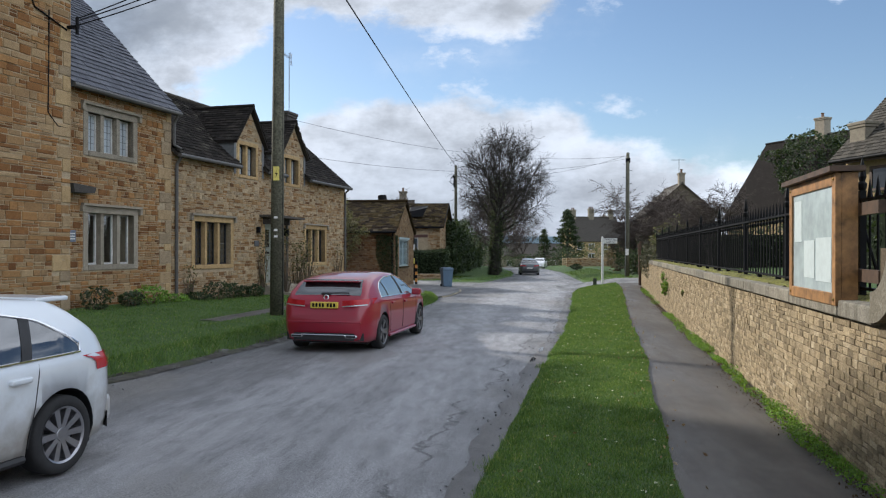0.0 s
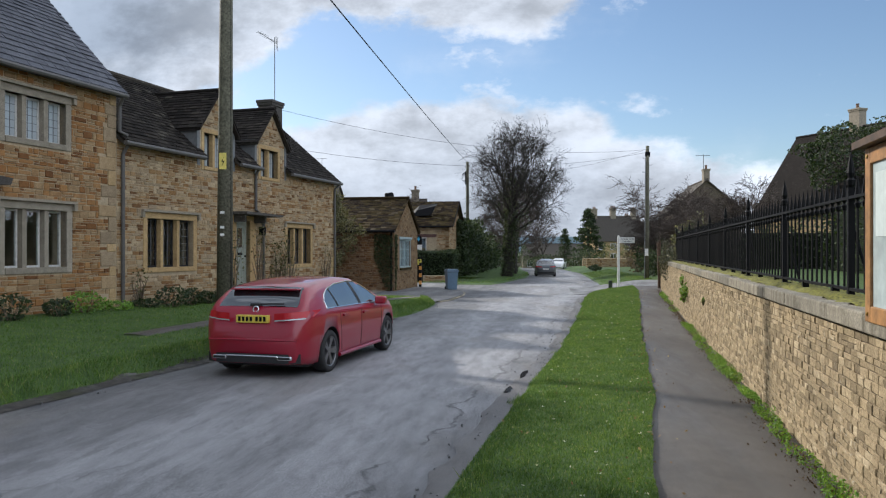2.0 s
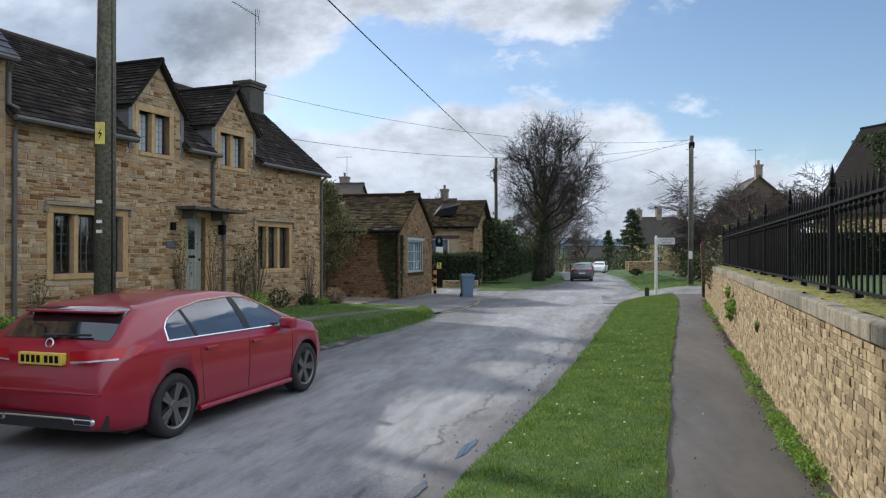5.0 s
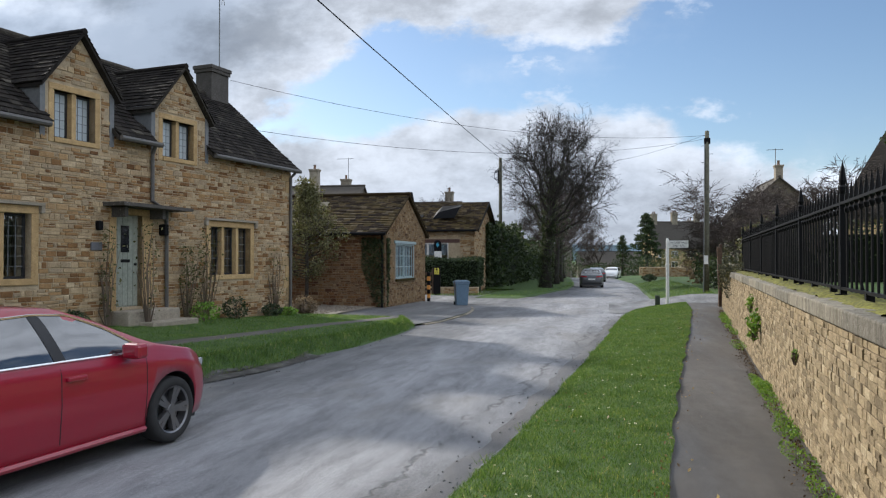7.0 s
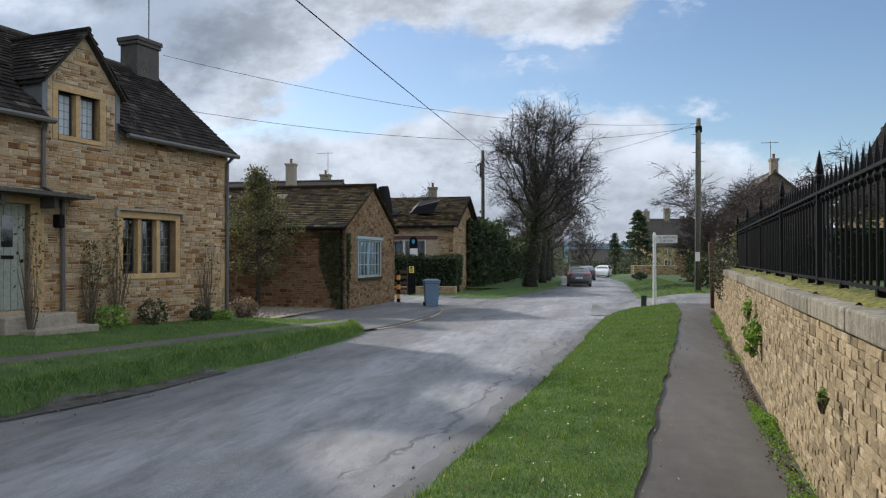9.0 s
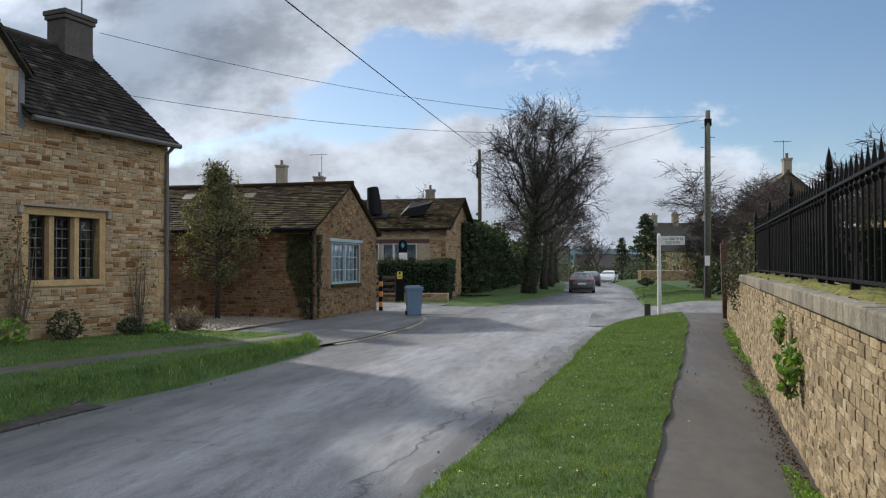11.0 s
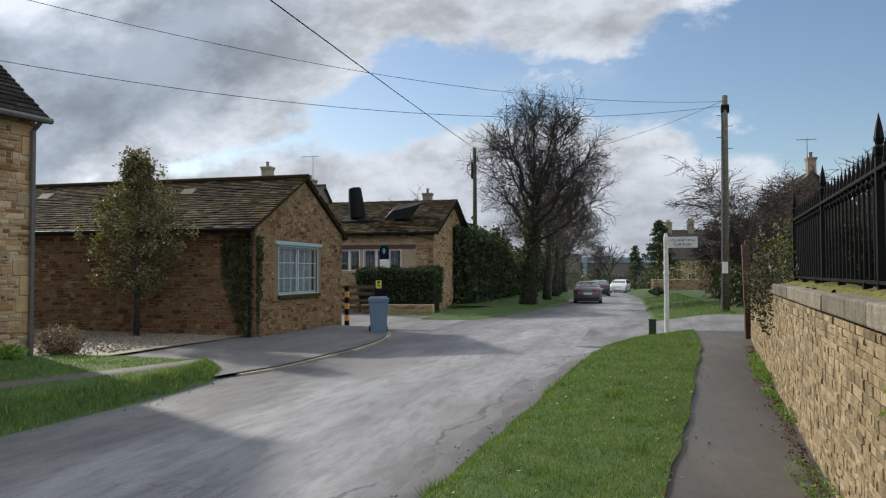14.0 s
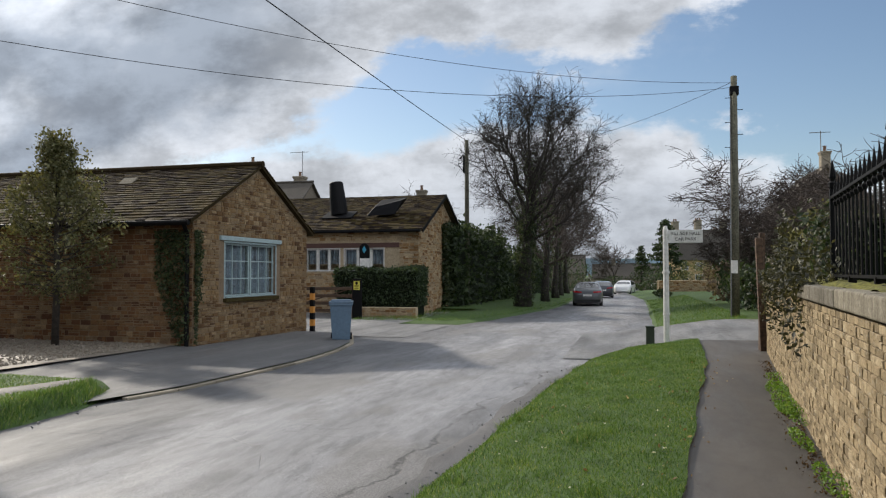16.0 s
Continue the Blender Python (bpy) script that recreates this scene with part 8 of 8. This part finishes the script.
# fallen leaves on the verge
fl = Mesh()
r5 = random.Random(15)
for _ in range(420):
    y = r5.uniform(1, 34)
    x = verge_b(y) + r5.gauss(0.0, 0.14) if r5.random() < 0.65 else r5.uniform(verge_a(y), verge_b(y))
    leaf(fl, Vector((x, y, (verge_z(x, y) if x < verge_b(y) else path_z(y)) + 0.018)), r5.uniform(0.02, 0.05), r5)
tagged(part("fallen_leaves", fl, foliage("dead_leaves", [(0, (0.12, 0.07, 0.035)), (0.6, (0.28, 0.19, 0.10)), (1, (0.5, 0.42, 0.3))])), "scattered dead leaves on verge and path", "leaves", kind="stuff")
lt = Mesh()
for _ in range(5200):
    y = r5.uniform(3.0, 34)
    x = wall_x(y) - 0.02 - abs(r5.gauss(0, 0.11)) * (0.6 + 0.8 * abs(noise.noise((y * 0.9, 3, 3))))
    leaf(lt, Vector((x, y, path_z(y) + 0.012)), r5.uniform(0.012, 0.035), r5)
tagged(part("leaf_litter", lt, foliage("rotted_litter", [(0, (0.030, 0.020, 0.012)), (0.6, (0.075, 0.045, 0.022)), (0.95, (0.14, 0.09, 0.04)), (1, (0.35, 0.27, 0.16))])), "rotted brown leaf litter along the wall's foot", "leaves", kind="stuff")
dz = Mesh()
for _ in range(110):
    y = r5.uniform(2, 30)
    x = verge_a(y) + (verge_b(y) - verge_a(y)) * r5.uniform(0.15, 1.0)
    for _ in range(3):
        leaf(dz, Vector((x + r5.gauss(0, 0.008), y + r5.gauss(0, 0.008), verge_z(x, y) + 0.032)), r5.uniform(0.014, 0.024), r5)
tagged(part("daisies", dz, M_flower), "scattered small white daisies in the verge", "flowers", kind="stuff")
# loose grit along the broken road edge and in the gutter
gr = Mesh()
for _ in range(500):
    y = r5.uniform(1, 36)
    if r5.random() < 0.7:
        x = lerp_line(ROAD_R, y) - abs(r5.gauss(0, 0.16))
    else:
        x = lerp_line(ROAD_L, max(y, 6)) + abs(r5.gauss(0, 0.25))
        y = max(y, 6)
    s = r5.uniform(0.004, 0.014)
    m = Matrix.Translation((x, y, road_z(y) + s * 0.5)) @ Euler((r5.random() * 6, r5.random() * 6, r5.random() * 6)).to_matrix().to_4x4()
    gr.box((-s, -s * 0.7, -s * 0.5), (s, s * 0.7, s * 0.5), m)
tagged(part("grit", gr, M_road), "loose stones along the road's broken edge", "gravel", kind="stuff")
gv = Mesh()
for _ in range(5000):
    x, y = r5.uniform(-15, -6.9), r5.uniform(30.6, 36.8)
    s = r5.uniform(0.012, 0.03)
    z = 0.02 - 0.012 * (y - 31) + 0.012 * (-7 - x)
    m = Matrix.Translation((x, y, z + s * 0.3)) @ Euler((r5.random() * 6, r5.random() * 6, r5.random() * 6)).to_matrix().to_4x4()
    gv.box((-s, -s * 0.7, -s * 0.5), (s, s * 0.7, s * 0.5), m)
tagged(part("gravel", gv, M_gravel), "pale loose gravel on the drive", "gravel", kind="stuff")

# stones and tiles, laid piece by piece
rng = np.random.default_rng(7)


def stone_variant():
    j = lambda a: (rng.random() - 0.5) * a
    v = []
    for y, inset, jit in ((0.0, 0.0, 0.0), (-0.62, 0.02, 0.10), (-1.0, 0.10, 0.13)):
        for x, z in ((0, 0), (1, 0), (1, 1), (0, 1)):
            v.append((x + (0.5 - x) * 2 * inset * 0.6 + j(jit) * 0.6, y + (j(0.35) if y == -1.0 else 0), z + (0.5 - z) * 2 * inset + j(jit) * 1.5))
    return np.array(v)


STONE_FACES = [(8, 9, 10, 11)] + [(a + b, a + (b + 1) % 4, a + 4 + (b + 1) % 4, a + 4 + b) for a in (0, 4) for b in range(4)]
STONES = [stone_variant() for _ in range(14)]
TILES = []
for _ in range(8):
    j = lambda a: (rng.random() - 0.5) * a
    TILES.append(np.array([(0.01 + j(0.03), j(0.08), 0.5), (0.985 + j(0.03), j(0.08), 0.5), (0.985, 1.25, 0.0), (0.01, 1.25, 0.0),
                           (0.01, j(0.05), 0.5 + 0.9 + j(0.3)), (0.985, j(0.05), 0.5 + 0.9 + j(0.3)), (0.985, 1.25, 0.25), (0.01, 1.25, 0.25)]))
TILE_FACES = [(4, 5, 6, 7), (0, 1, 5, 4), (1, 2, 6, 5), (3, 0, 4, 7)]
shared = {}


def piece_mesh(kind, i, mat):
    key = (kind, i, mat.name)
    if key not in shared:
        me = bpy.data.meshes.new(kind)
        me.from_pydata([tuple(p) for p in (STONES if kind == "stone" else TILES)[i]], [], STONE_FACES if kind == "stone" else TILE_FACES)
        me.materials.append(mat)
        shared[key] = me
    return shared[key]


def lay(kind, owner, places, mats, singles, frame_m=None):
    """places: rows of (x, y, z, sx, sy, sz); the first `singles`, by nearness, become pieces of their own."""
    frame_m = frame_m or Matrix.Identity(4)
    bank, faces = (STONES, STONE_FACES) if kind == "stone" else (TILES, TILE_FACES)
    vs, fs, k = [], [], 0
    for n, (x, y, z, sx, sy, sz) in enumerate(places):
        i = int(rng.integers(len(bank)))
        if n < singles:
            ob = new(kind, piece_mesh(kind, i, mats[0]))
            ob.parent = owner
            ob.matrix_local = frame_m @ Matrix.Translation((x, y, z)) @ Matrix.Diagonal((sx, sy, sz, 1))
        else:
            vs.append(bank[i] * (sx, sy, sz) + (x, y, z))
            fs += [tuple(a + k for a in f) for f in faces]
            k += len(bank[i])
    if vs:
        a = np.concatenate(vs)
        fm = np.array(frame_m)
        a = a @ fm[:3, :3].T + fm[:3, 3]
        m = Mesh()
        m.v, m.f = a.tolist(), fs
        tagged(part("stonework" if kind == "stone" else "tilework", m, mats[1], owner), kind="stuff")


def courses(s0, s1, z0, top, holes, hr, lr, gap=(0.012, 0.028), proud=(0.008, 0.024)):
    fn = top if callable(top) else (lambda s: top)
    zmax = max(fn(s) for s in frange(s0, s1, 0.1))
    out, z = [], z0
    while z < zmax - 0.03:
        h = rng.uniform(*hr)
        s = s0 + rng.uniform(-0.2, 0.0)
        while s < s1:
            w = rng.uniform(*lr) * (1.0 if h < (hr[0] + hr[1]) / 2 else 0.85)
            a, b = max(s, s0), min(s + w, s1)
            s += w
            spans = [(a, b)]
            for o0, o1, q0, q1 in holes:
                if q0 < z + h - 0.015 and q1 > z + 0.015:
                    spans = [t for p, q in spans for t in ((p, min(q, o0)), (max(p, o1), q)) if t[1] - t[0] > 0.04]
            for p, q in spans:
                hh = min(h, min(fn(p), fn(q)) - z)
                if hh > 0.03 and q - p > 0.04:
                    g = rng.uniform(*gap)
                    if hh > 0.075 and rng.random() < 0.4:
                        cut = hh * rng.uniform(0.38, 0.62)
                        part_at = p + (q - p) * rng.uniform(0.3, 0.7) if q - p > 0.22 else q
                        out.append((p + g / 2, 0, z + g / 2, q - p - g, rng.uniform(*proud), cut - g))
                        for u0, u1 in ((p, part_at), (part_at, q)):
                            if u1 - u0 > 0.04:
                                out.append((u0 + g / 2, 0, z + cut + g / 2, u1 - u0 - g, rng.uniform(*proud), hh - cut - g))
                        continue
                    out.append((p + g / 2, 0, z + g / 2, q - p - g, rng.uniform(*proud), hh - g))
        z += h
    return out


for job in PIECES:
    if job[0] == "tiles":
        _, owner, fr, width, length, tw, expo, mats, singles, skips = job
        places, y, r = [], 0.0, 0
        while y < length - 0.05:
            e = expo * (1.1 - 0.45 * y / length)
            x = -rng.uniform(0, tw)
            while x < width:
                w = tw * rng.uniform(0.75, 1.25)
                a, b = max(x, 0), min(x + w, width)
                if b - a > 0.05 and not any(p < (a + b) / 2 < q and y < lim for p, q, lim in skips):
                    places.append((a, y, 0.0, b - a, min(e, length - y), rng.uniform(0.018, 0.028)))
                x += w
            y += e
        lay("tile", owner, places, mats, singles, fr)
    elif job[0] == "stones":
        _, owner, s0, s1, z0, top, holes, hr, lr, mats, singles, y0 = job
        dry = mats is M_wall
        places = courses(s0, s1, z0, top, holes, hr, lr, (0.003, 0.009) if dry else (0.010, 0.024), (0.005, 0.015) if dry else (0.008, 0.022))
        places.sort(key=lambda p: abs(p[2] - 1.7) * 0.6)
        lay("stone", owner, places, mats, singles, Matrix.Translation((0, y0, 0)))
    elif job[0] == "stones_side":
        _, owner, s0, s1, z0, top, holes, hr, lr, mats, singles, y0 = job
        # the long wall: laid along the building's depth
        lay("stone", owner, courses(s0, s1, z0, top, holes, hr, lr), mats, 0, Matrix(((0, 1, 0, 0), (-1, 0, 0, s1), (0, 0, 1, 0), (0, 0, 0, 1))))
